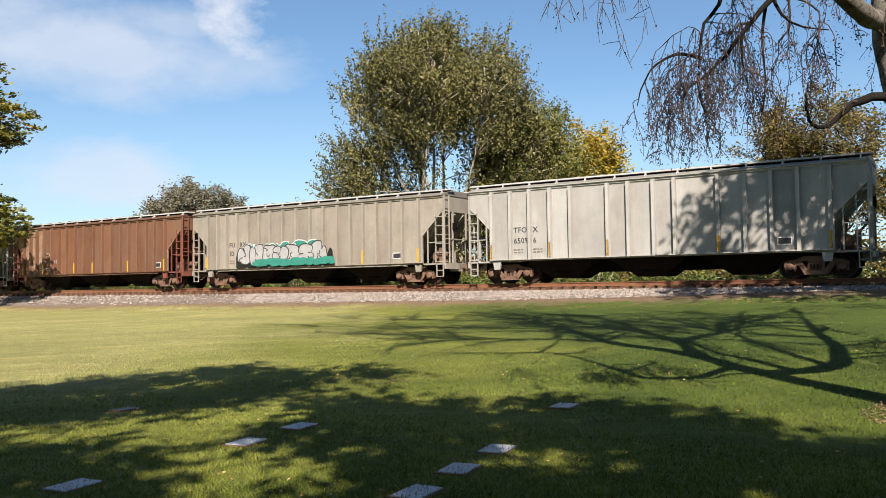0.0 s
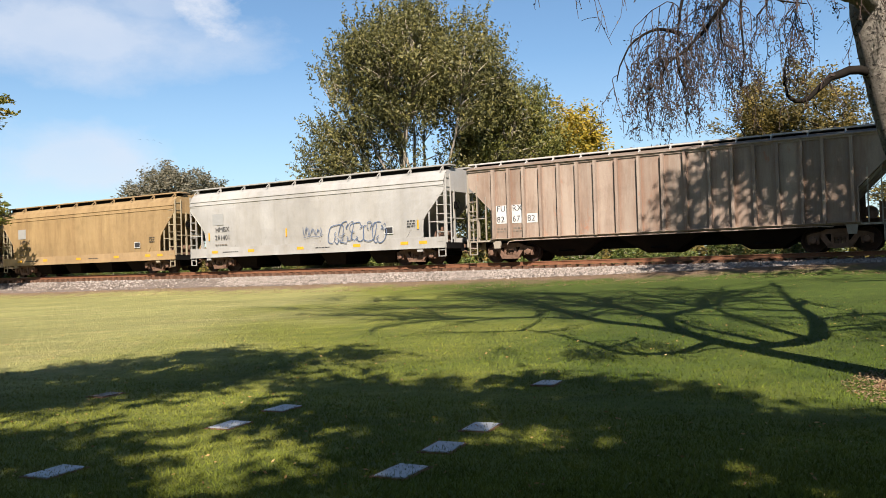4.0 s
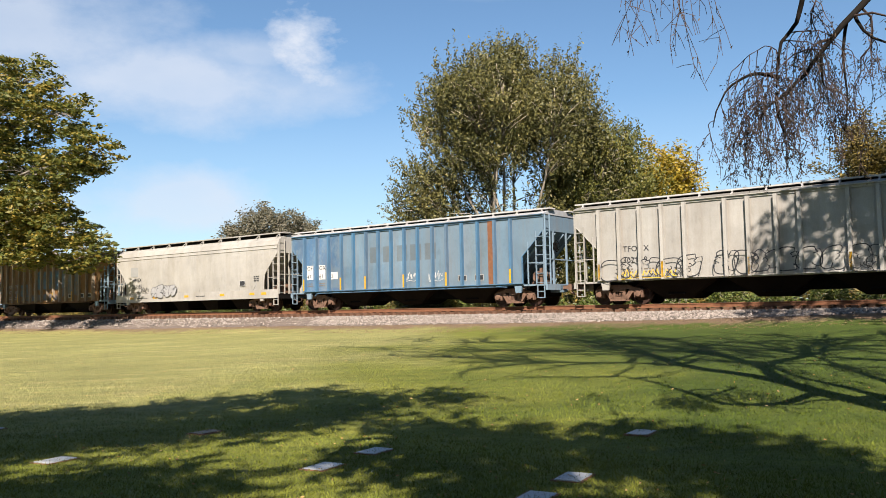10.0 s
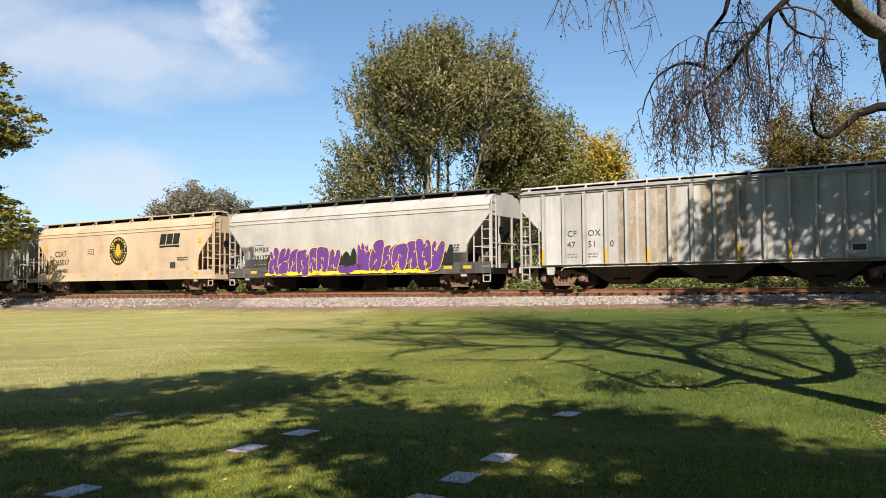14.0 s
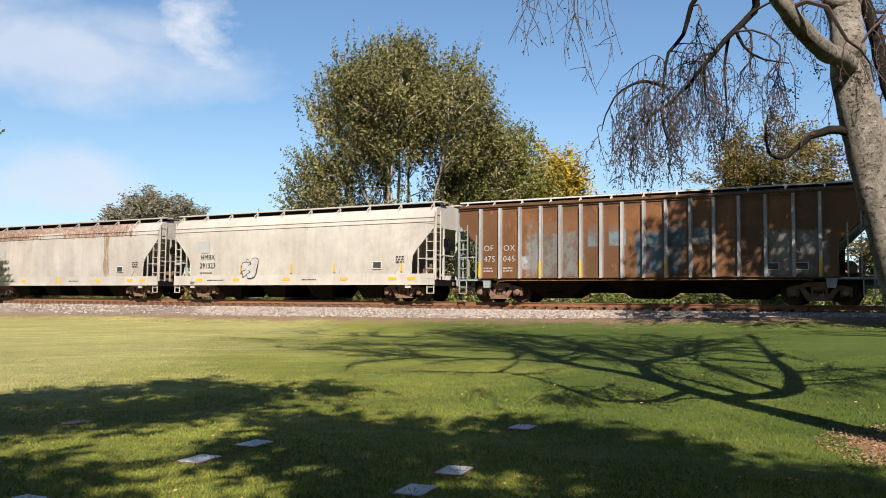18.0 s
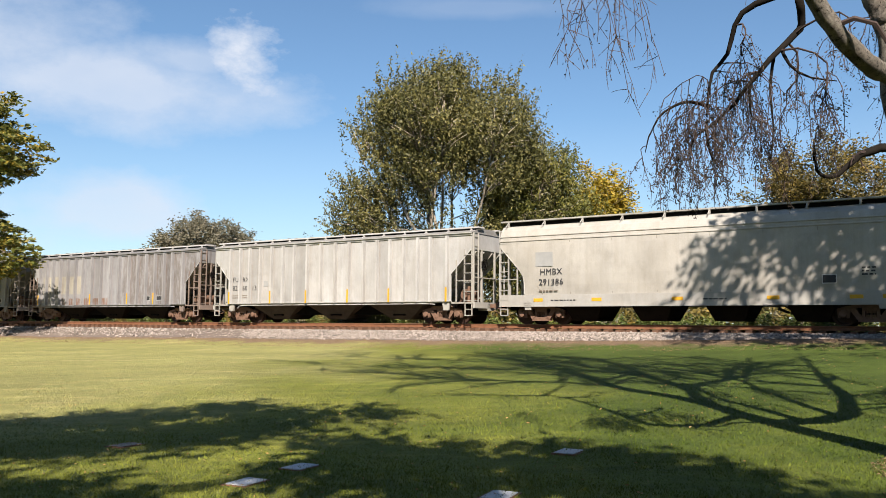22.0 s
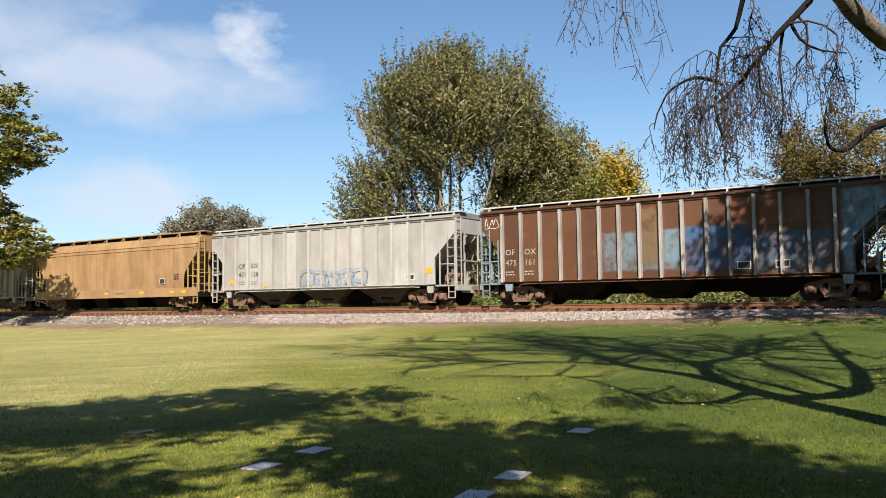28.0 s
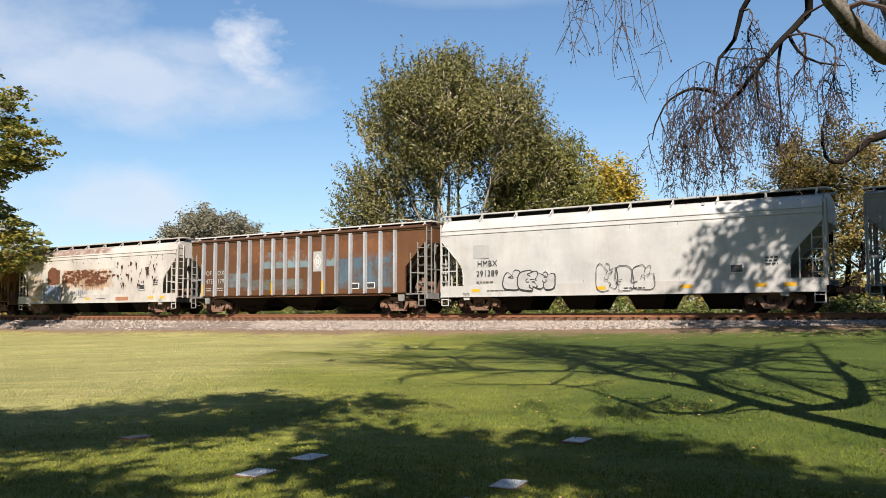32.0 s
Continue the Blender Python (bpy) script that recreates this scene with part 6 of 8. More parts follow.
def round_emblem(car, x, z):
    """A dark disc with a ring of print, an ear of corn and leaves that fan out."""
    s, g, h, ear = Shape(), Shape(), Shape(), Shape()
    disc = lambda r, y, n=40: ([(x + r * math.cos(2 * math.pi * k / n), y, z + r * math.sin(2 * math.pi * k / n)) for k in range(n)], [tuple(range(n))])
    s.add(*disc(0.86, -1.575))
    for q in range(24):
        if q in (0, 12):
            continue
        t0 = 2 * math.pi * q / 24
        g.add([(x + r * math.cos(t), -1.580, z + r * math.sin(t)) for r, t in ((0.66, t0), (0.77, t0), (0.77, t0 + 0.11), (0.66, t0 + 0.11))], [(0, 1, 2, 3)])
    for k in range(11):
        t0 = radians(175 + 19 * k)
        tip = 0.58 + 0.04 * (k % 2)
        h.add([(x + 0.12 * math.cos(t0 - 0.4), -1.582, z - 0.02 + 0.12 * math.sin(t0 - 0.4)), (x + tip * 0.7 * math.cos(t0 - 0.06), -1.582, z + tip * 0.7 * math.sin(t0 - 0.06)), (x + tip * math.cos(t0), -1.582, z + tip * math.sin(t0)),
               (x + tip * 0.7 * math.cos(t0 + 0.06), -1.582, z + tip * 0.7 * math.sin(t0 + 0.06)), (x + 0.12 * math.cos(t0 + 0.4), -1.582, z - 0.02 + 0.12 * math.sin(t0 + 0.4))], [(0, 1, 2, 3, 4)])
    for k in range(3):
        h.add([(x - 0.3 - 0.05 * k, -1.584, z + 0.12 + 0.13 * k), (x - 1.02 + 0.1 * k, -1.584, z + 0.20 + 0.12 * k), (x - 0.3 - 0.03 * k, -1.584, z + 0.20 + 0.12 * k)], [(0, 1, 2)])
    ear.add([(x + 0.19 * math.cos(t), -1.586, z + 0.05 + 0.40 * math.sin(t)) for t in (2 * math.pi * k / 20 for k in range(20))], [tuple(range(20))])
    part("round_emblem", s, MAT["emblem_dark"], car, "near-black round emblem with a yellow ear of corn")
    part("emblem_print", g, MAT["spray_gold"], car)
    part("emblem_husk", h, MAT["husk"], car)
    part("emblem_corn", ear, MAT["yellow"], car)


def cloud_band(car, x0, x1, z0, z1, mat, seed, y):
    """A sprayed ground with a scalloped upper edge, behind lettering."""
    rnd = random.Random(seed)
    pts, x = [], x0
    while x < x1:
        w, h = rnd.uniform(0.35, 0.8), rnd.uniform(0.55, 1.0)
        pts += [(x + w * k / 7, z0 + (z1 - z0) * (0.55 + 0.45 * h * math.sin(math.pi * k / 7))) for k in range(7)]
        x += w
    s = Shape()
    s.add([(p, y, z0) for p, q in pts] + [(p, y, q) for p, q in pts], [(i, i + 1, len(pts) + i + 1, len(pts) + i) for i in range(len(pts) - 1)])
    part("spray_ground", s, mat, car)


CARS = build_cars()


# ---- trees, shrubs, grass ----
def leaf_cloud(rng, centres, per, spread, size, droop=0.0, flat=0.55):
    """Small leaves round many centres: one four-cornered leaf each."""
    c = np.repeat(np.asarray(centres, float), per, 0)
    n = len(c)
    p = c + rng.normal(0, 1, (n, 3)) * np.asarray(spread)
    p[:, 2] -= np.abs(rng.normal(0, droop, n)) if droop else 0
    d = rng.normal(0, 1, (n, 3))
    d[:, 2] *= flat
    d /= np.linalg.norm(d, axis=1, keepdims=True)
    e = np.cross(d, rng.normal(0, 1, (n, 3)))
    e /= np.linalg.norm(e, axis=1, keepdims=True) + 1e-9
    s = (size * rng.uniform(0.6, 1.35, n))[:, None]
    v = np.stack([p - d * s, p + e * s * 0.42, p + d * s, p - e * s * 0.42], 1).reshape(-1, 3)
    f = (np.arange(n) * 4)[:, None] + np.arange(4)[None]
    return v, f


def grow(rnd, start, way, length, radius, depth, out, tips, spread=0.55, lift=0.15, shrink=0.72, kids=(2, 4), wander=0.16, tip_depth=1):
    """A limb as a bent tapered tube, and its side limbs."""
    pts, rad = [Vector(start)], [radius]
    d = Vector(way).normalized()
    n = 4
    for i in range(n):
        d = (d + Vector((rnd.gauss(0, wander), rnd.gauss(0, wander), rnd.gauss(0, wander) + lift * 0.25))).normalized()
        pts.append(pts[-1] + d * length / n)
        rad.append(radius * (1 - 0.5 * (i + 1) / n))
    out.tube(pts, rad, 7 if radius > 0.12 else (5 if radius > 0.04 else 3))
    if depth <= tip_depth:
        tips += pts[2:]
    if depth == 0:
        return
    for k in range(rnd.randint(*kids)):
        at = rnd.uniform(0.45, 1.0)
        i = min(n - 1, int(at * n))
        p = pts[i].lerp(pts[i + 1], at * n - i)
        side = Vector((rnd.gauss(0, 1), rnd.gauss(0, 1), rnd.gauss(0, 0.7)))
        w = (d + side * spread + Vector((0, 0, lift))).normalized()
        grow(rnd, p, w, length * rnd.uniform(shrink - 0.12, shrink + 0.1), rad[i] * 0.62, depth - 1, out, tips, spread, lift, shrink, kids, wander, tip_depth)


def broadleaf(label, at, height, radius, seed, bark, leaf, trunk_r, first=0.25, stems=1, limbs=9, per=60, size=0.13, spread=0.55, low=0.1, gap=0.0, lumps=0.42, shoots=0.0):
    """A tree whose limbs fill an uneven crown."""
    rnd, rng = random.Random(seed), np.random.default_rng(seed)
    base = Vector((at[0], at[1], ground_z(at[0], at[1]) - 0.05))
    t = thing("tree", label, "tree", Matrix.Translation(base))
    wood, tips = Shape(), []
    cz, cr = height * (1 + first) / 2, height * (1 - first) / 2
    for k in range(stems):
        q = 2 * math.pi * k / stems + rnd.uniform(0, 1)
        foot = Vector((math.cos(q), math.sin(q), 0)) * (trunk_r * 1.6 if stems > 1 else 0)
        lean = Vector((math.cos(q) * (0.35 if stems > 1 else 0.03), math.sin(q) * (0.35 if stems > 1 else 0.03), 1))
        top = foot + lean.normalized() * height * (0.55 if stems == 1 else 0.6)
        n = 7
        pts = [foot.lerp(top, i / n) + Vector((rnd.gauss(0, 0.12), rnd.gauss(0, 0.12), 0)) * (i > 0) for i in range(n + 1)]
        rad = [trunk_r * (1.25 if i == 0 else 1 - 0.72 * i / n) for i in range(n + 1)]
        wood.tube(pts, rad, 10)
        for j in range(limbs):
            f = first * 0.8 + (1 - first * 0.8) * (j + rnd.random()) / limbs
            f = min(f, 0.99)
            i = min(n - 1, int(f * n))
            p = pts[i].lerp(pts[i + 1], f * n - i)
            g = rnd.uniform(0, 6.283)
            up = 0.25 + 1.1 * f
            grow(rnd, p, Vector((math.cos(g), math.sin(g), up)), radius * rnd.uniform(0.42, 0.62), rad[i] * 0.55, 2, wood, tips, 0.75, 0.12, 0.7, (2, 4), 0.16, 1)
    tips = np.array([tuple(p) for p in tips])
    # an uneven crown: more clumps inside a lumpy shell
    m = int((420 if not shoots else 1150) * (radius / 6) ** 2)
    q = rng.normal(0, 1, (m, 3))
    q /= np.linalg.norm(q, axis=1, keepdims=True)
    lump = np.array([1.0 - 0.5 * lumps + lumps * noise.noise(Vector((a * 2.1 + seed, b * 2.1, c * 2.1))) for a, b, c in q])
    r = (rng.uniform(0.12, 1, m) ** 0.32 * lump)[:, None]
    shell = q * r * np.array([radius, radius, cr]) + np.array([0, 0, cz])
    shell = shell[shell[:, 2] > height * low]
    if gap:
        keep = np.array([noise.noise(Vector((a * 0.42 + seed, b * 0.42, c * 0.42))) > gap - 0.5 for a, b, c in shell])
        shell = shell[keep]
        tips = tips[np.array([noise.noise(Vector((a * 0.42 + seed, b * 0.42, c * 0.42))) > gap - 0.56 for a, b, c in tips])]
    inside = ((tips[:, 0] / radius) ** 2 + (tips[:, 1] / radius) ** 2 + ((tips[:, 2] - cz) / (cr)) ** 2) < 0.86
    centres = np.concatenate([tips[inside], shell])
    if shoots:
        # upright shoots that carry the leaves
        k = max(2, per // 7)
        way = centres - np.array([0, 0, height * 0.25])
        way = way / np.linalg.norm(way, axis=1, keepdims=True) + rng.normal(0, 0.35, centres.shape) + np.array([0, 0, 0.35])
        step = np.linspace(0, 1, k)[None, :, None] * (way * rng.uniform(0.5, 1.2, (len(way), 1)) * shoots)[:, None, :]
        centres, per = (centres[:, None, :] + step).reshape(-1, 3), 7
    v, f = leaf_cloud(rng, centres, per, spread, size)
    part("trunk", wood.mesh("trunk", True), bark, t)
    part("crown", raw_mesh("crown", v, f), leaf, t)
    return t


def broom_tree(label, at, height, radius, seed, bark, leaf, stems=14, plumes=600, each=2, size=0.115, window=0.74):
    """A many-stemmed tree: stems fan out from the foot and carry plumes of upright leafy shoots."""
    rnd, rng = random.Random(seed), np.random.default_rng(seed)
    base = Vector((at[0], at[1], ground_z(at[0], at[1]) - 0.05))
    t = thing("tree", label, "tree", Matrix.Translation(base))
    wood, lines = Shape(), []
    for k in range(stems):
        g = 2 * math.pi * k / stems + rnd.uniform(-0.25, 0.25)
        lean = rnd.uniform(0.12, 0.62)
        d = Vector((math.cos(g) * lean, math.sin(g) * lean, 1)).normalized()
        p, line = Vector((math.cos(g), math.sin(g), 0)) * 0.35, []
        n, ln = 9, height * rnd.uniform(0.62, 0.8)
        for i in range(n + 1):
            line.append(p.copy())
            d = (d + Vector((rnd.gauss(0, 0.07), rnd.gauss(0, 0.07), 0.02))).normalized()
            p = p + d * ln / n
        wood.tube(line, [(0.17 - 0.13 * i / n) * rnd.uniform(0.9, 1.1) for i in range(n + 1)], 7)
        lines += [(q, i) for i, q in enumerate(line) if i > 2]
    marks = np.array([tuple(q) for q, i in lines])
    cz, cr = height * 0.5, height * 0.5
    starts, ways = [], []
    made = 0
    while made < plumes:
        q = Vector((rnd.gauss(0, 1), rnd.gauss(0, 1), rnd.gauss(0.25, 1))).normalized()
        lump = 0.9 + 0.22 * noise.noise(q * 2.3 + Vector((seed, 0, 0))) + 0.10 * noise.noise(q * 6.0)
        r = rnd.uniform(0.28, 1.0) ** 0.5 * lump
        if q.z > 0:
            r *= (math.hypot(q.x, q.y) ** 2.6 + q.z ** 2.6) ** (-1 / 2.6)
        c = Vector((q.x * radius * r, q.y * radius * r, cz + q.z * cr * r))
        if c.z < 0.6 or c.z > height:
            continue
        thin = (((c.x - 0.12 * radius) / (0.30 * radius)) ** 2 + ((c.z - height * 0.50) / (height * 0.17)) ** 2,
                ((c.x + 0.3 * radius) / (0.22 * radius)) ** 2 + ((c.z - height * 0.42) / (height * 0.12)) ** 2)
        if min(thin) < 1 and rnd.random() < window:
            continue
        if noise.noise(c * 0.33 + Vector((0, 7, seed))) < -0.17:
            continue
        made += 1
        w = (c - Vector((0, 0, height * 0.16))).normalized() + Vector((0, 0, 0.3))
        w.normalize()
        ln, wide = rnd.uniform(1.3, 2.3), rnd.uniform(0.38, 0.62)
        near = marks[np.argmin(np.sum((marks - np.array(c - w * 1.5)) ** 2, 1))]
        a = Vector(near)
        wood.tube([a, a.lerp(c, 0.5) + Vector((rnd.gauss(0, 0.15), rnd.gauss(0, 0.15), 0.25)), c], [0.045, 0.03, 0.014], 4)
        for k in range(15):
            starts.append(c + Vector((rnd.gauss(0, wide), rnd.gauss(0, wide), rnd.gauss(0, wide * 0.8))) - w * ln * rnd.uniform(0, 0.6))
            ways.append((w + Vector((rnd.gauss(0, 0.33), rnd.gauss(0, 0.33), rnd.gauss(0, 0.28)))).normalized() * rnd.uniform(0.55, 1.3))
    a, w = np.array([tuple(p) for p in starts]), np.array([tuple(p) for p in ways])
    step = np.linspace(0, 1, 6)[None, :, None] * w[:, None, :]
    centres = (a[:, None, :] + step).reshape(-1, 3)
    v, f = leaf_cloud(rng, centres, each, 0.07, size, flat=1.2)
    v[:, 2] = np.maximum(v[:, 2], 0.02)
    part("trunk", wood.mesh("trunk", True), bark, t)
    part("crown", raw_mesh("crown", v, f), leaf, t)
    return t


def lobed_tree(label, at, trunk, lobes, seed, bark, leaf, spray=0.55, each=38, size=0.19, thick=26.0, flat=0.16, sag=0.25, reach=0.5, chain=False, gap=-1.0):
    """A tree whose crown is heaped up from lobes, each a pile of flat leafy sprays. trunk: (x, y, z, girth); lobes: (x, y, z, across, high)."""
    rnd, rng = random.Random(seed), np.random.default_rng(seed)
    base = Vector((at[0], at[1], ground_z(at[0], at[1]) - 0.05))
    t = thing("tree", label, "tree", Matrix.Translation(base))
    wood = Shape()
    stem = bend([Vector(p[:3]) for p in trunk], 0.5, rnd, 0.01)
    girth = np.interp(np.linspace(0, len(trunk) - 1, len(stem)), range(len(trunk)), [p[3] for p in trunk])
    wood.tube(stem, list(girth), 12)
    out, linked = [], []
    for x, y, z, r, h in lobes:
        c = Vector((x, y, z))
        fit = [i for i, p in enumerate(stem) if p.z < z - 0.3 * (Vector((x, y, 0)) - Vector((p.x, p.y, 0))).length + 0.5] or [len(stem) // 2]
        i = fit[-1] if fit[-1] > len(stem) // 4 else len(stem) // 3
        a = stem[i]
        if linked:
            # each lobe grows from the nearest one that is closer to the stem
            inner = [q for q in linked if (q - stem[-1]).length < (c - stem[-1]).length - 0.4]
            if inner:
                a = min(inner, key=lambda q: (q - c).length)
        if chain:
            linked.append(c)
        mid = a.lerp(c, 0.5) + Vector((rnd.gauss(0, 0.3), rnd.gauss(0, 0.3), 0.12 * (c - a).length))
        way = bend([a, mid, c], 0.6, rnd, 0.03)
        g0 = min(girth[i] * 0.5, 0.05 + 0.05 * r, reach)
        wood.tube(way, [g0 * (1 - 0.8 * k / len(way)) for k in range(len(way))], 6)
        for k in range(int(6 + 3 * r)):
            q = Vector((rnd.gauss(0, 1), rnd.gauss(0, 1), rnd.gauss(0.1, 0.6))).normalized()
            e = c + Vector((q.x * r, q.y * r, q.z * h)) * rnd.uniform(0.6, 0.95)
            wood.tube([way[int(len(way) * rnd.uniform(0.6, 0.99))], c.lerp(e, 0.5) + Vector((0, 0, 0.12)), e], [0.04, 0.025, 0.01], 3)
        n = max(6, int(thick * r * max(r, h) ))
        d = rng.normal(0, 1, (n, 3))
        d /= np.linalg.norm(d, axis=1, keepdims=True)
        d *= rng.uniform(0.1, 1, (n, 1)) ** 0.4
        m = d * np.array([r, r, h]) + np.array([x, y, z])
        m[:, 2] -= sag * np.maximum(0, np.hypot(d[:, 0], d[:, 1]) - 0.5) * h
        out.append(m)
    c = np.concatenate(out)
    c = c[np.array([noise.noise(Vector((p[0] * 0.55, p[1] * 0.55, p[2] * 0.8 + seed))) > gap for p in c])]
    v, f = leaf_cloud(rng, c, each, np.array([spray * 0.55, spray * 0.55, spray * flat]), size, flat=0.35)
    part("trunk", wood.mesh("trunk", True), bark, t)
    part("crown", raw_mesh("crown", v, f), leaf, t)
    return t


def shade_trees():
    """Three tall trees behind the viewer; their crowns' lobes lie up-sun of the shade on the lawn, with gaps between."""
    rnd = random.Random(64)
    k, a = 1 / math.tan(radians(SUN_EL)), radians(SUN_AZ)
    edge_x = [-14, -9.0, -7.4, -6.2, -4.6, -2.9, -2.0, -1.5, -0.5, 0.5, 0.95, 1.7, 2.9, 3.7, 4.4, 6.5]
    edge_y = [14.0, 15.0, 16.0, 16.9, 17.3, 16.9, 15.8, 16.1, 16.2, 15.3, 13.8, 12.7, 11.0, 9.8, 8.9, 6.6]
    gaps = ((-4.3, 10.6, 0.95, 0.75), (-2.7, 11.4, 1.0, 1.15), (-1.75, 8.1, 0.85, 0.8), (-1.4, 14.1, 1.1, 0.35), (0.75, 8.1, 0.55, 0.5), (0.3, 12.7, 0.9, 0.4), (-5.9, 9.2, 0.7, 0.5), (-4.6, 14.6, 1.0, 0.3), (-3.1, 8.8, 0.5, 0.4))
    feet = ((-8.0, -3.2), (-2.2, -4.0), (3.2, -5.2))
    crowns = [[], [], []]
    for i in range(22):
        for j in range(17):
            x, y = -13.5 + 0.88 * i + rnd.uniform(-0.3, 0.3), 2.2 + 0.95 * j + rnd.uniform(-0.3, 0.3)
            r = rnd.uniform(0.6, 0.86)
            if y > np.interp(x, edge_x, edge_y) - 0.8 * r:
                continue
            if any(((x - p) / (u + 0.34)) ** 2 + ((y - q) / (v + 0.5)) ** 2 < 1 for p, q, u, v in gaps):
                continue
            z = rnd.uniform(9.5, 13.5)
            c = (x + math.sin(a) * k * z, y + math.cos(a) * k * z)
            m = min(range(3), key=lambda n: abs(feet[n][0] - c[0]))
            crowns[m].append((c[0] - feet[m][0], c[1] - feet[m][1], z, r, r * 0.8))
    for m in range(3):
        crowns[m].sort(key=lambda q: q[0] ** 2 + q[1] ** 2)
        lobed_tree("tall broad tree standing behind the viewer", feet[m], ((0, 0, 0, 0.42), (0.1, 0.05, 1.0, 0.33), (0.2, 0.1, 4.0, 0.27), (0.1, 0.2, 6.5, 0.18), (0.0, 0.3, 8.5, 0.08)), crowns[m], 70 + m, MAT["bark"], MAT["leaf_green"], 0.55, 24, 0.19, 20.0, 0.6, reach=0.03, chain=True)


def shrub(label, at, r, h, seed, leaf, per=9):
    rng = np.random.default_rng(seed)
    base = Vector((at[0], at[1], ground_z(at[0], at[1]) - 0.03))
    t = thing("shrub", label, "shrub", Matrix.Translation(base), group="shrubs beyond the track")
    s, rnd = Shape(), random.Random(seed)
    for k in range(7):
        g = rnd.uniform(0, 6.28)
        s.tube([(0, 0, 0), (math.cos(g) * r * 0.3, math.sin(g) * r * 0.3, h * 0.45), (math.cos(g) * r * 0.6, math.sin(g) * r * 0.6, h * 0.85)], [0.03, 0.02, 0.008], 4)
    part("stem", s, MAT["bark_pale"], t)
    m = int(110 * r * h) + 20
    q = rng.normal(0, 1, (m, 3))
    q /= np.linalg.norm(q, axis=1, keepdims=True)
    q *= rng.uniform(0.5, 1, (m, 1)) ** 0.5
    c = q * np.array([r, r, h * 0.5]) * rng.uniform(0.75, 1.12, (m, 1)) + np.array([0, 0, h * 0.5])
    v, f = leaf_cloud(rng, c, per, 0.12, 0.085)
    v[:, 2] = np.maximum(v[:, 2], 0.0)
    part("foliage", raw_mesh("foliage", v, f), leaf, t)
    return t


def bend(pts, step, rnd, jit):
    """A smooth way through the points, with a slow wander."""
    out = []
    n = len(pts)
    off = Vector((0, 0, 0))
    for i in range(n - 1):
        a, b, c, d = pts[max(i - 1, 0)], pts[i], pts[i + 1], pts[min(i + 2, n - 1)]
        k = max(2, int((c - b).length / step))
        for j in range(k):
            f = j / k
            p = 0.5 * (2 * b + (c - a) * f + (2 * a - 5 * b + 4 * c - d) * f * f + (3 * b - a - 3 * c + d) * f ** 3)
            if i + j:
                off = off * 0.8 + Vector((rnd.gauss(0, jit), rnd.gauss(0, jit), rnd.gauss(0, jit)))
            out.append(p + off)
    out.append(pts[-1] + off)
    return out


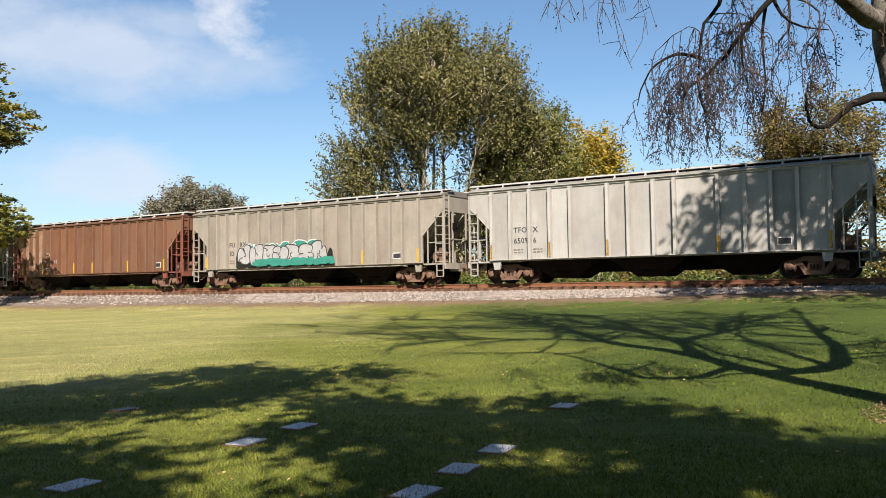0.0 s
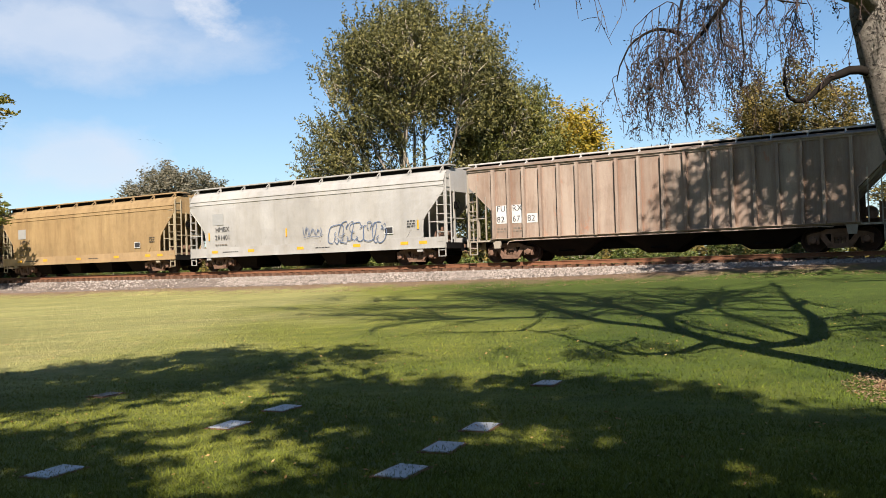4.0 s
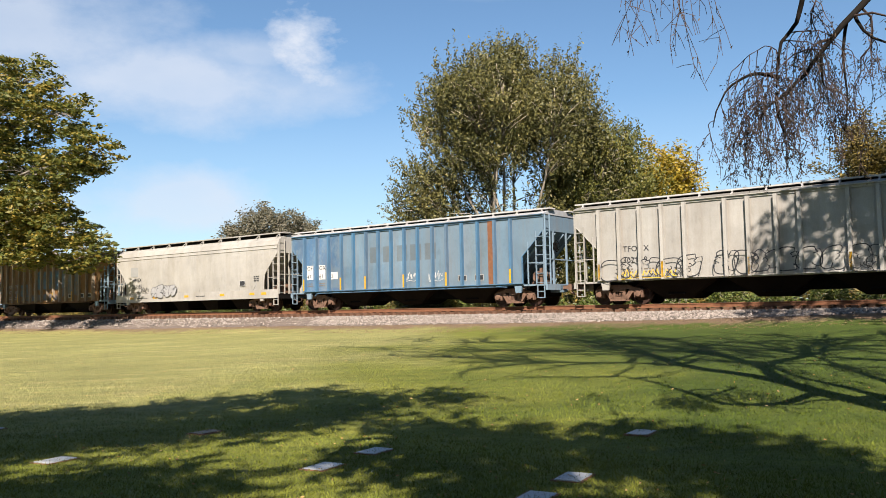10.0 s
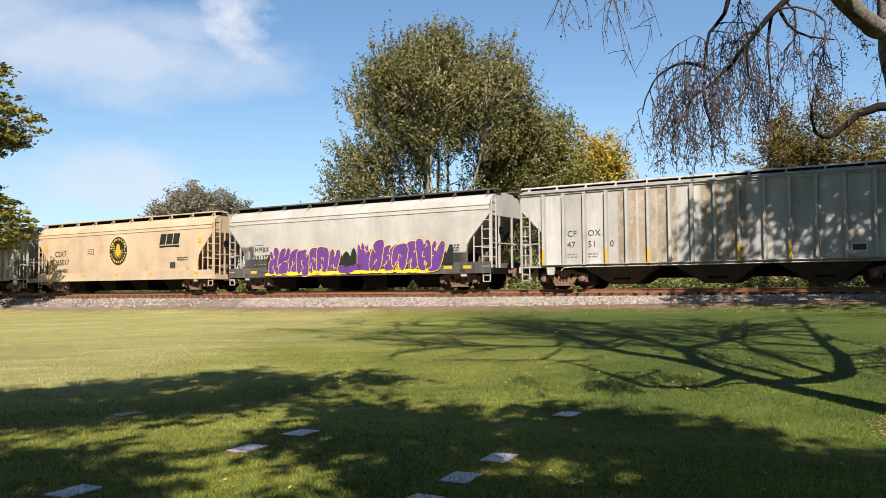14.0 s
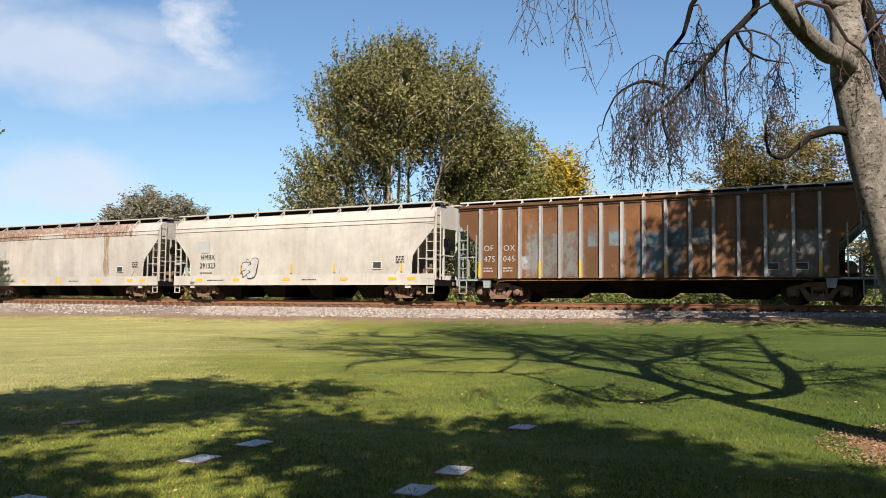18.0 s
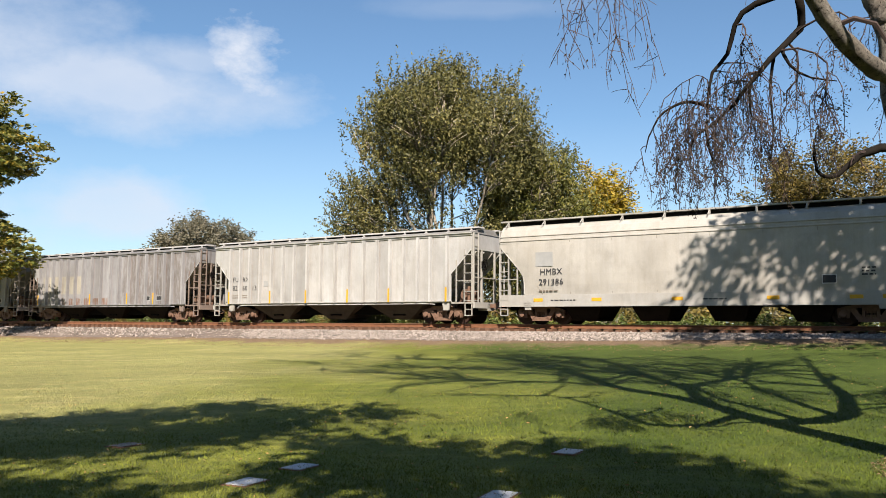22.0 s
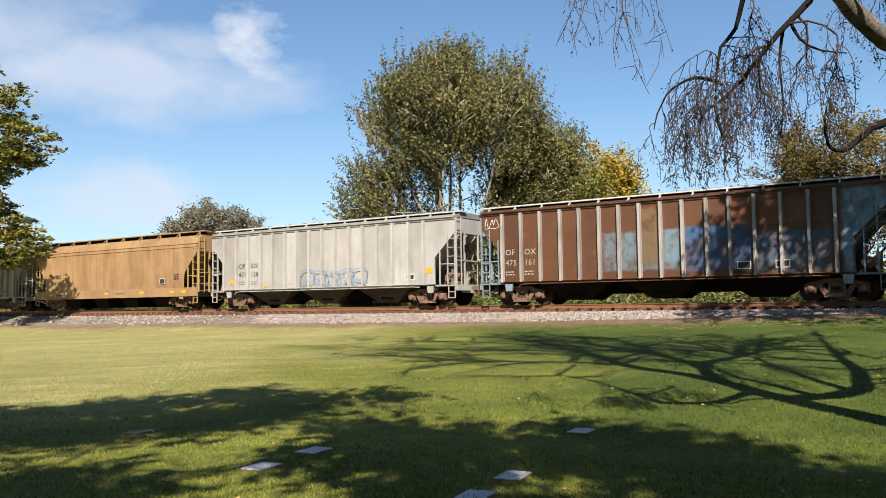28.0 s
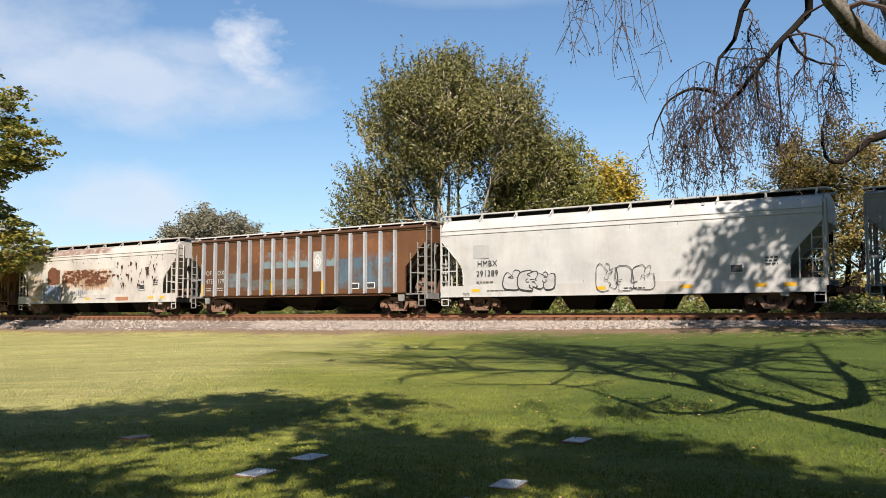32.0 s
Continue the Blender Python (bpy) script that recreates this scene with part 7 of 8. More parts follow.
def weeping_tree():
    """The old grey tree beside the lawn: leaning trunk, forked limbs, hanging twigs."""
    rnd, rng = random.Random(31), np.random.default_rng(31)
    bx, by, near = 6.1, 9.2, 0.9
    base = Vector((bx, by, ground_z(bx, by) - 0.05))
    t = thing("weeping_tree", "old grey weeping tree with thinning brown leaves", "tree", Matrix.Translation(base))
    twigs, tips = Shape(), []
    o = lambda x, z, dy=0.0: Vector((x * near - bx, dy, (z - 1.73) * near + 1.73))
    w = lambda x, z, dy=0.0: Vector((x - bx, dy, z))
    big = Shape()
    way = bend([w(6.18, -0.3), w(6.06, 0.05), w(5.82, 1.1), w(5.66, 1.9), w(5.5, 2.5), w(5.35, 3.05), w(5.2, 3.7), w(5.1, 4.2), w(5.03, 4.6)], 0.12, rnd, 0.004)
    girth = np.interp(np.linspace(0, 1, len(way)), [0, 0.08, 0.24, 0.45, 0.7, 0.88, 1], [0.56, 0.40, 0.30, 0.25, 0.225, 0.225, 0.19])
    big.tube(way, [r * rnd.uniform(0.96, 1.04) for r in girth], 18)
    part("trunk", big.mesh("trunk", True), MAT["bark"], t)
    limbs = [
        # leader that climbs away, and its twin
        ([w(5.04, 4.5), w(5.03, 4.85), w(4.96, 5.25, 0.05), w(4.6, 6.3, 0.3), w(3.9, 7.7, 0.6), w(3.68, 10.0, 1.0), w(2.95, 13.1, 2.0), w(2.0, 17.0, 3.2)], 0.19),
        ([w(4.98, 5.1), w(5.1, 6.2, 0.1), w(5.32, 7.8, 0.15), w(5.2, 9.5, 0.2), w(5.3, 12.2, 0.3), w(5.25, 15.2, 0.5)], 0.17),
        # limb that comes forward over the lawn
        ([w(5.06, 4.42), w(4.75, 4.4, -0.4), w(4.2, 4.36, -1.0), w(3.9, 4.5, -1.2), w(3.6, 4.68, -1.4), w(3.28, 5.2, -1.6), w(2.82, 7.4, -1.6), w(2.3, 8.4, -1.6)], 0.115),
        ([o(4.3, 5.75, -0.2), o(4.42, 5.5, 0.0), o(4.33, 5.36, 0.0), o(3.99, 5.02, -0.05), o(3.77, 4.76), o(3.55, 4.47), o(3.26, 4.21), o(3.08, 4.08)], 0.05),
        ([o(4.0, 5.7, -0.4), o(3.6, 5.56, -0.2), o(3.48, 5.12), o(3.28, 4.86), o(3.22, 4.5), o(3.2, 4.3)], 0.04),
        # low limb that dips and curls up to a stub
        ([w(5.14, 3.66), w(4.9, 3.7, -0.02), w(4.72, 3.68), w(4.58, 3.62), w(4.45, 3.52), w(4.31, 3.4), w(4.16, 3.38), w(4.08, 3.45), w(4.065, 3.62)], 0.058),
        ([w(4.07, 3.55), w(4.08, 3.75, 0.03), w(4.12, 3.9, 0.08)], 0.02),
        ([o(3.24, 4.42), o(3.0, 4.5), o(2.8, 4.45), o(2.6, 4.28), o(2.48, 4.05), o(2.43, 3.85)], 0.022),
        ([o(3.2, 4.25), o(3.22, 3.95), o(3.3, 3.75), o(3.36, 3.66)], 0.02),
        ([o(3.08, 4.08), o(2.98, 3.9), o(2.98, 3.72)], 0.018),
        ([o(4.1, 5.1, 0.1), o(4.05, 4.6, 0.1), o(4.1, 4.2, 0.15), o(4.05, 3.8, 0.2)], 0.02),
        ([o(3.75, 4.74), o(3.74, 4.5), o(3.76, 4.3), o(3.95, 4.22)], 0.018),
        ([o(4.15, 5.2), o(4.25, 4.95, -0.05), o(4.5, 4.78, -0.1), o(4.75, 4.7, -0.2)], 0.022),
        # limb to the far side, thick as the trunk
        ([w(5.2, 3.55), w(5.55, 3.66), w(6.1, 3.72, 0.1), w(6.8, 4.35), w(7.3, 5.2), w(7.8, 6.2), w(8.6, 8.3), w(9.6, 10.8), w(10.4, 12.6)], 0.20),
        ([w(6.5, 4.1, 0.05), w(6.55, 5.2), w(6.7, 7.2), w(6.87, 9.0), w(6.4, 11.0)], 0.11),
        ([w(5.75, 3.72, 0.05), w(5.65, 4.5, 0.3), w(5.42, 5.8, 0.4), w(5.6, 7.4, 0.6)], 0.11),
        ([w(7.3, 5.2), w(8.6, 5.6, -0.2), w(10.0, 6.0), w(11.5, 6.2)], 0.06),
        ([w(7.0, 4.7), w(8.4, 4.9, 0.3), w(9.8, 5.4, 0.5)], 0.05),
        ([w(7.8, 6.2), w(8.8, 6.8, -0.3), w(10.0, 7.2, -0.6)], 0.07),
        # loop off the twin, and boughs out over the lawn
        ([w(5.28, 7.4, 0.15), w(5.95, 8.3), w(6.75, 9.0), w(7.44, 9.7), w(8.3, 11.4), w(8.9, 12.8)], 0.16),
        ([w(6.75, 9.0), w(6.82, 10.2), w(6.84, 12.3), w(6.8, 14.0)], 0.08),
        ([w(5.2, 9.6, 0.2), w(4.9, 10.8, 0.2), w(4.4, 12.6, 0.2), w(4.5, 15.6, 0.2)], 0.11),
        ([w(3.9, 7.7, 0.6), w(2.9, 8.7, 0.5), w(1.4, 9.5, 0.3), w(-0.2, 9.9, 0.2)], 0.10),
        ([w(3.68, 10.0, 1.0), w(2.5, 11.3, 0.9), w(1.0, 12.3, 0.9), w(-0.8, 12.8, 0.8)], 0.10),
        ([w(3.2, 12.0, 1.6), w(1.9, 13.6, 1.5), w(0.4, 15.2, 1.3), w(-1.0, 16.4, 1.2)], 0.10),
        ([w(4.5, 12.6, 0.2), w(3.6, 14.2, 0.4), w(2.8, 16.6, 0.6)], 0.08),
        ([w(2.5, 11.3, 0.9), w(0.8, 11.6, 1.6), w(-1.2, 12.2, 2.4), w(-3.0, 12.6, 3.2), w(-4.6, 13.6, 3.8)], 0.085),
        ([w(2.95, 13.1, 2.0), w(1.0, 14.0, 2.8), w(-1.2, 14.6, 3.4), w(-3.4, 15.6, 3.8), w(-5.6, 15.9, 4.2)], 0.085),
        ([w(1.4, 9.5, 0.3), w(0.2, 9.6, 1.4), w(-1.2, 9.7, 2.6), w(-2.6, 9.8, 3.6)], 0.07),
        ([w(3.68, 10.0, 1.0), w(2.4, 9.7, 2.2), w(1.4, 9.5, 3.2), w(0.0, 9.6, 3.8)], 0.07),
        ([w(5.2, 9.5, 0.2), w(3.6, 11.6, 1.6), w(2.4, 13.6, 3.0), w(1.6, 16.4, 4.2)], 0.10),
        ([w(6.82, 10.2), w(5.6, 12.0, 1.0), w(4.4, 14.0, 2.4), w(3.6, 16.4, 3.6)], 0.09),
        ([w(8.6, 8.3), w(8.2, 9.6, 0.4), w(8.0, 11.2, 0.8)], 0.08),
    ]
    # forks along the boughs, thinner at each step
    for pts, r in list(limbs):
        if r < 0.07 or pts[-1].z < 6:
            continue
        for k in range(11 if r > 0.09 else 7):
            f = rnd.uniform(0.3, 1.0) * (len(pts) - 1)
            i = min(len(pts) - 2, int(f))
            p = pts[i].lerp(pts[i + 1], f - i)
            if p.z < 6.6:
                continue
            g = rnd.uniform(0, 6.283)
            d = (pts[i + 1] - pts[i]).normalized() * 0.7 + Vector((math.cos(g), math.sin(g) * 0.6, rnd.uniform(-0.1, 0.7)))
            q, way = [p], d.normalized()
            ln = rnd.uniform(1.6, 3.6)
            for j in range(4):
                way = (way + Vector((rnd.gauss(0, 0.25), rnd.gauss(0, 0.25), rnd.gauss(0, 0.2)))).normalized()
                q.append(q[-1] + way * ln / 4)
            limbs.append((q, r * rnd.uniform(0.42, 0.75)))
            for h in range(3):
                e = q[rnd.randint(1, 4)]
                d2 = (way + Vector((rnd.gauss(0, 0.8), rnd.gauss(0, 0.6), rnd.gauss(0, 0.6)))).normalized() * rnd.uniform(0.7, 1.8)
                limbs.append(([e, e + d2 * 0.4 + Vector((0, 0, 0.08)), e + d2 * 0.75, e + d2 + Vector((0, 0, -0.15))], rnd.uniform(0.022, 0.045)))
    # boughs high in the crown
    for k in range(14):
        src = limbs[rnd.choice((0, 1, 13, 19, 21, 22, 23, 24))][0]
        p = src[-1].lerp(src[-2], rnd.random())
        g, ln = rnd.uniform(1.6, 4.8), rnd.uniform(2.0, 4.2)
        w = Vector((math.cos(g), math.sin(g) * 0.5, rnd.uniform(0.1, 0.9))).normalized()
        if p.z > 7.5:
            limbs.append(([p, p + w * ln * 0.4 + Vector((0, 0, 0.3)), p + w * ln * 0.75, p + w * ln + Vector((0, 0, 0.35))], rnd.uniform(0.06, 0.11)))
    for pts, r in limbs:
        fine = bend(pts, 0.13, rnd, 0.006 if r < 0.1 else 0.008)
        rad = [r * (1 - (0.8 if r > 0.1 else 0.86) * i / len(fine)) * rnd.uniform(0.95, 1.05) for i in range(len(fine))]
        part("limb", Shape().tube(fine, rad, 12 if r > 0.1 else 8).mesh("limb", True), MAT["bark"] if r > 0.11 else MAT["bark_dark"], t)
        low = max(q.z for q in pts) < 4.05 and r > 0.03 or pts[0].z < 3.6
        # side branches, then twigs that hang
        high = pts[0].z > 6.4 and min(q.z for q in pts) > 6.0 or pts[-1].y < -1.2
        n = 3 if low else 1 if high and r < 0.03 else int(len(fine) * 0.55) if r < 0.03 else max(4, int(len(fine) * (0.24 if high else 0.62 if r < 0.1 else 0.4)))
        for k in range(n):
            i = rnd.randint(len(fine) // 4, len(fine) - 1)
            p, g = fine[i], rnd.uniform(0, 6.283)
            d = Vector((math.cos(g), math.sin(g), rnd.uniform(-0.2, 0.5)))
            q = [p]
            ln = rnd.uniform(0.15, 0.35) if low or r < 0.03 else rnd.uniform(0.5, 1.5)
            for j in range(7):
                d = (d + Vector((rnd.gauss(0, 0.38), rnd.gauss(0, 0.38), rnd.gauss(-0.24, 0.25)))).normalized()
                q.append(q[-1] + d * ln / 7)
            if q[-1].x < (-4.5 if r < 0.03 else -3.8) and q[-1].z < 7:
                continue
            twigs.tube(q, [max(0.005, min(rad[i] * 0.42, 0.03) * (1 - 0.11 * j)) for j in range(8)], 5)
            if high and (q[0].z > 7.4 or r < 0.04):
                continue
            for h in range(1 if low else rnd.randint(2, 4) if r < 0.03 or high else rnd.randint(6, 9)):
                hang(rnd, twigs, tips, q[rnd.randint(1, 7)], leafy=0.3 if low else 0.6 if high else 1.05)
    # lone strands further out over the lawn
    for x, z, ln in ((1.55, 6.2, 2.0), (1.78, 6.3, 2.5)):
        for k in range(8):
            hang(rnd, twigs, tips, o(x + rnd.gauss(0, 0.10), z, rnd.gauss(-0.9, 0.15)), ln * rnd.uniform(0.6, 1.0), 0.12, 0.36, True)
    tagged(part("twig", twigs, MAT["twig"], t), kind="stuff")
    v, f = leaf_cloud(rng, np.array([tuple(p) for p in tips]), 1, 0.02, 0.016, flat=1.4)
    part("leaves", raw_mesh("leaves", v, f), MAT["leaf_birch"], t)


def hang(rnd, out, tips, p, ln=None, leafy=1.0, sway=0.34, lone=False):
    """One thin crooked twig that droops, with spurs and small leaves along it."""
    ln = ln or rnd.uniform(0.35, 1.1)
    d = Vector((rnd.gauss(0, 0.5), rnd.gauss(0, 0.5), -0.3)).normalized()
    q = [Vector(p)]
    n = 8
    for j in range(n):
        d = (d + Vector((rnd.gauss(0, sway), rnd.gauss(0, sway), -0.7))).normalized()
        q.append(q[-1] + d * ln / n)
    if q[-1].z < 2.95 and q[-1].x < -0.9 or (q[-1].x < -4.15 and not lone and q[-1].z < 6.8):
        return
    out.tube(q, [0.0062 - 0.0004 * j for j in range(n + 1)], 3)
    for k in range(7 if lone else 2):
        j = rnd.randint(2, n - 1)
        e = q[j] + Vector((rnd.gauss(0, 0.1), rnd.gauss(0, 0.1), -rnd.uniform(0.05, 0.22)))
        out.tube([q[j], q[j].lerp(e, 0.5) + Vector((rnd.gauss(0, 0.02), rnd.gauss(0, 0.02), 0.01)), e], [0.004, 0.0035, 0.003], 3)
        for h in range(int(6 * leafy)):
            tips.append(q[j].lerp(e, rnd.random()))
    for k in range(int(ln * 70 * leafy)):
        i = rnd.uniform(1.5, n)
        j = int(min(i, n - 1))
        tips.append(q[j].lerp(q[j + 1], i - j) + Vector((rnd.gauss(0, 0.025), rnd.gauss(0, 0.025), rnd.gauss(0, 0.02))))


FLOCK = ((-3.284, 0.302, 9.474, -0.828), (-3.174, 0.296, 9.681, -0.833), (-3.31, 0.332, 9.522, -0.789), (-3.469, 0.359, 9.071, -0.718), (-3.419, 0.357, 9.109, -0.725))
BIRDS, FLAP = [], {"wing_left": [], "wing_right": []}


def build_birds():
    """A loose flock that flies over towards the viewer, in units of its height over the eye."""
    body, wing, tail = Shape(), Shape(), Shape()
    body.tube([(0, 0.11, 0.012), (0, 0.095, 0.014), (0, 0.075, 0.008), (0, 0.03, 0), (0, -0.04, 0), (0, -0.09, 0.004)], [0.002, 0.011, 0.016, 0.026, 0.024, 0.008], 8)
    tail.add([(-0.012, -0.08, 0.004), (0.012, -0.08, 0.004), (0.03, -0.15, 0.006), (-0.03, -0.15, 0.006), (0, -0.08, 0.0), (0, -0.15, 0.003)], [(0, 1, 2, 3), (0, 3, 5, 4), (1, 4, 5, 2)])
    wing.add([(0.015, 0.045, 0.005), (0.015, -0.05, 0.005), (0.10, 0.06, 0.012), (0.10, -0.045, 0.012), (0.19, 0.01, 0.008), (0.19, -0.02, 0.008), (0.05, 0.0, -0.004)],
             [(0, 2, 3, 1), (2, 4, 5, 3), (0, 1, 6), (2, 0, 6), (3, 2, 6), (1, 3, 6)])
    other = Shape().add([(-x, y, z) for x, y, z in wing.v], wing.f)
    me = {"body": body.mesh("body", True), "tail": tail.mesh("tail"), "wing_right": wing.mesh("wing"), "wing_left": other.mesh("wing")}
    for way in FLOCK:
        b = thing("bird", "small dark bird flying over with open wings", "bird", group="flock of birds")
        for key, m in me.items():
            ob = part("wing" if "wing" in key else key, m, MAT["feather"], b)
            if key in FLAP:
                FLAP[key].append(ob)
        BIRDS.append((b, way))


build_birds()


def far_woods():
    """Low scrub along the far edge of the field."""
    rng = np.random.default_rng(90)
    n = 7600
    u = rng.uniform(-170, 120, n)
    top = 3.6 + 1.5 * np.array([noise.noise(Vector((a * 0.06, 1.7, 0))) + 0.6 * noise.noise(Vector((a * 0.25, 4.1, 0))) for a in u])
    w = -rng.uniform(24, 40, n)
    z = 1.1 + rng.random(n) * np.maximum(0.5, top)
    c = np.stack([P0.x + U.x * u + N.x * w, P0.y + U.y * u + N.y * w, z], 1)
    back = np.stack([P0.x + U.x * u[:2600] + N.x * (w[:2600] - 16), P0.y + U.y * u[:2600] + N.y * (w[:2600] - 16), 1.0 + 3.2 * rng.random(2600)], 1)
    v, f = leaf_cloud(rng, c, 9, 0.4, 0.25)
    v2, f2 = leaf_cloud(rng, back, 8, 0.6, 0.55)
    v, f = np.concatenate([v, v2]), np.concatenate([f, f2 + len(v)])
    tagged(part("scrub", raw_mesh("scrub", v, f), MAT["leaf_brown"]), "low autumn scrub along the far field edge", "scrub", kind="stuff")


def sky_block_woods():
    """Unseen belt of leaves behind the viewer and to both sides, added to cut low sky light."""
    rng = np.random.default_rng(91)
    n = 5200
    a = rng.uniform(radians(75), radians(285), n)
    r = rng.uniform(46, 58, n)
    top = 15 + 5 * np.array([noise.noise(Vector((math.cos(k) * 5, math.sin(k) * 5, 2.2))) + 0.5 * noise.noise(Vector((math.cos(k) * 16, math.sin(k) * 16, 4.0))) for k in a])
    z = rng.random(n) ** 0.8 * top
    c = np.stack([r * np.sin(a), r * np.cos(a), z], 1)
    v, f = leaf_cloud(rng, c, 7, 1.1, 0.95)
    tagged(part("woods", raw_mesh("woods", v, f), MAT["leaf_green"]), "unseen belt of green leaves added to block low sky light", "woods", kind="stuff")


def build_nature():
    weeping_tree()
    # beyond the track
    broom_tree("tall many-stemmed tree with fine olive autumn leaves", (-0.1, 52.0), 17.3, 7.2, 3, MAT["bark_pale"], MAT["leaf_olive"], plumes=680, each=3, size=0.098)
    broadleaf("small golden-yellow autumn tree", (10.2, 55.0), 12.4, 3.6, 8, MAT["bark_pale"], MAT["leaf_gold"], 0.16, 0.1, 1, 7, 90, 0.12, 0.3, low=0.05)
    broom_tree("green shrubby tree with a dense crown", (5.4, 52.8), 12.4, 3.9, 9, MAT["bark_pale"], MAT["leaf_moss"], 8, 270, each=3, size=0.092, window=0.0)
    broadleaf("low olive thicket at the foot of the tall tree", (-5.0, 51.0), 5.6, 3.2, 10, MAT["bark_pale"], MAT["leaf_olive"], 0.1, 0.05, 3, 5, 56, 0.085, 0.16, low=0.02, shoots=0.6)
    broadleaf("distant round tree with thinning crown", (-32.2, 110.0), 15.4, 8.4, 12, MAT["bark_dark"], MAT["leaf_grey"], 0.35, 0.25, 1, 14, 44, 0.19, 0.36, low=0.2, gap=0.24)
    # crown of the maple: tiers of lobes, by offset across and along the line of sight, then height, breadth and depth
    side = Vector((0.823, 0.568, 0))
    tiers = ((0.6, 0.5, 19.4, 3.4, 2.6), (3.8, -0.4, 20.0, 2.9, 2.2), (6.0, 0.6, 17.6, 3.2, 2.4), (8.2, -0.5, 14.6, 2.7, 2.0), (6.9, 0.8, 13.4, 2.6, 1.7), (3.0, -1.6, 16.2, 3.8, 2.8), (-2.8, 0.2, 18.2, 3.8, 2.8),
             (-5.6, 0.8, 15.6, 4.0, 3.0), (-0.2, -2.2, 13.2, 4.0, 2.4), (4.2, 0.4, 12.6, 3.4, 2.0), (6.2, -0.6, 8.3, 3.2, 1.7), (8.6, 0.3, 6.6, 2.0, 1.6), (3.2, -2.0, 9.0, 3.8, 1.9), (-0.4, -3.0, 9.4, 3.9, 2.0), (-4.6, -1.0, 9.4, 4.2, 2.2),
             (-7.6, 0.4, 11.6, 4.0, 2.6), (4.4, 1.2, 6.4, 2.8, 1.4), (0.8, 2.6, 8.2, 3.6, 1.9), (-3.6, 2.6, 8.6, 3.6, 1.9), (1.2, 3.2, 13.6, 3.8, 2.6), (-3.2, 2.8, 14.2, 3.8, 2.8), (4.2, 3.2, 9.8, 3.2, 1.8), (2.2, 3.4, 17.2, 3.0, 2.2), (6.4, 2.8, 8.0, 2.5, 1.4), (7.8, -0.2, 5.3, 1.5, 1.0), (1.6, -1.0, 6.4, 2.6, 1.2), (5.6, -1.4, 10.6, 2.2, 1.3))
    foot, lobes = Vector((-41.4, 59.9, 0)), []
    for p, q, z, r, h in tiers:
        # the crown stays on this side of the rails: each lobe slides along its line of sight to its own distance from them
        d = (foot + side * p).normalized()
        s = min(82.0, ((P0.dot(N) + 5.4 + 0.5 * q) / d.dot(N)))
        k = s / foot.length
        c = d * s - foot
        lobes.append((c.x, c.y, (z - 0.9) * k + 0.9, r * k, h * k))
    lobed_tree("tall maple with green leaves turning yellow, pale trunk", (-41.4, 59.9), ((0, 0, 0, 0.95), (0.05, 0, 0.7, 0.68), (0, 0.1, 3.0, 0.6), (0.2, 0.2, 6.5, 0.5), (0.1, 0.3, 11.0, 0.34), (0.2, 0.2, 18.0, 0.12)), lobes, 15, MAT["bark_ash"], MAT["leaf_maple"], 0.46, 24, 0.175, 25.0, 0.2, gap=-0.12)
    broadleaf("spreading tree with sparse golden-brown leaves", (21.0, 46.5), 12.9, 5.6, 19, MAT["bark_dark"], MAT["leaf_brown"], 0.2, 0.1, 4, 8, 50, 0.10, 0.24, gap=0.40)
    broadleaf("thin sparse brown-leaved tree", (28.5, 44.0), 10.2, 4.6, 23, MAT["bark_dark"], MAT["leaf_brown"], 0.2, 0.1, 3, 8, 46, 0.10, 0.28, gap=0.38)
    rnd = random.Random(77)
    k = 0
    for u in np.arange(-52, 34, 2.3):
        k += 1
        p = site(float(u) + rnd.uniform(-0.7, 0.7), -rnd.uniform(6.0, 8.5))
        shrub("leafy green shrub beyond the track", p, rnd.uniform(0.8, 1.5), rnd.uniform(1.2, 2.0), 200 + k, MAT["leaf_hedge"])
    far_woods()
    sky_block_woods()
    shade_trees()
    broadleaf("broad tree beside the lawn", (15.3, 17.5), 18.9, 6.2, 47, MAT["bark"], MAT["leaf_green"], 0.4, 0.5, 1, 12, 36, 0.21, 0.5, low=0.5, gap=0.40)


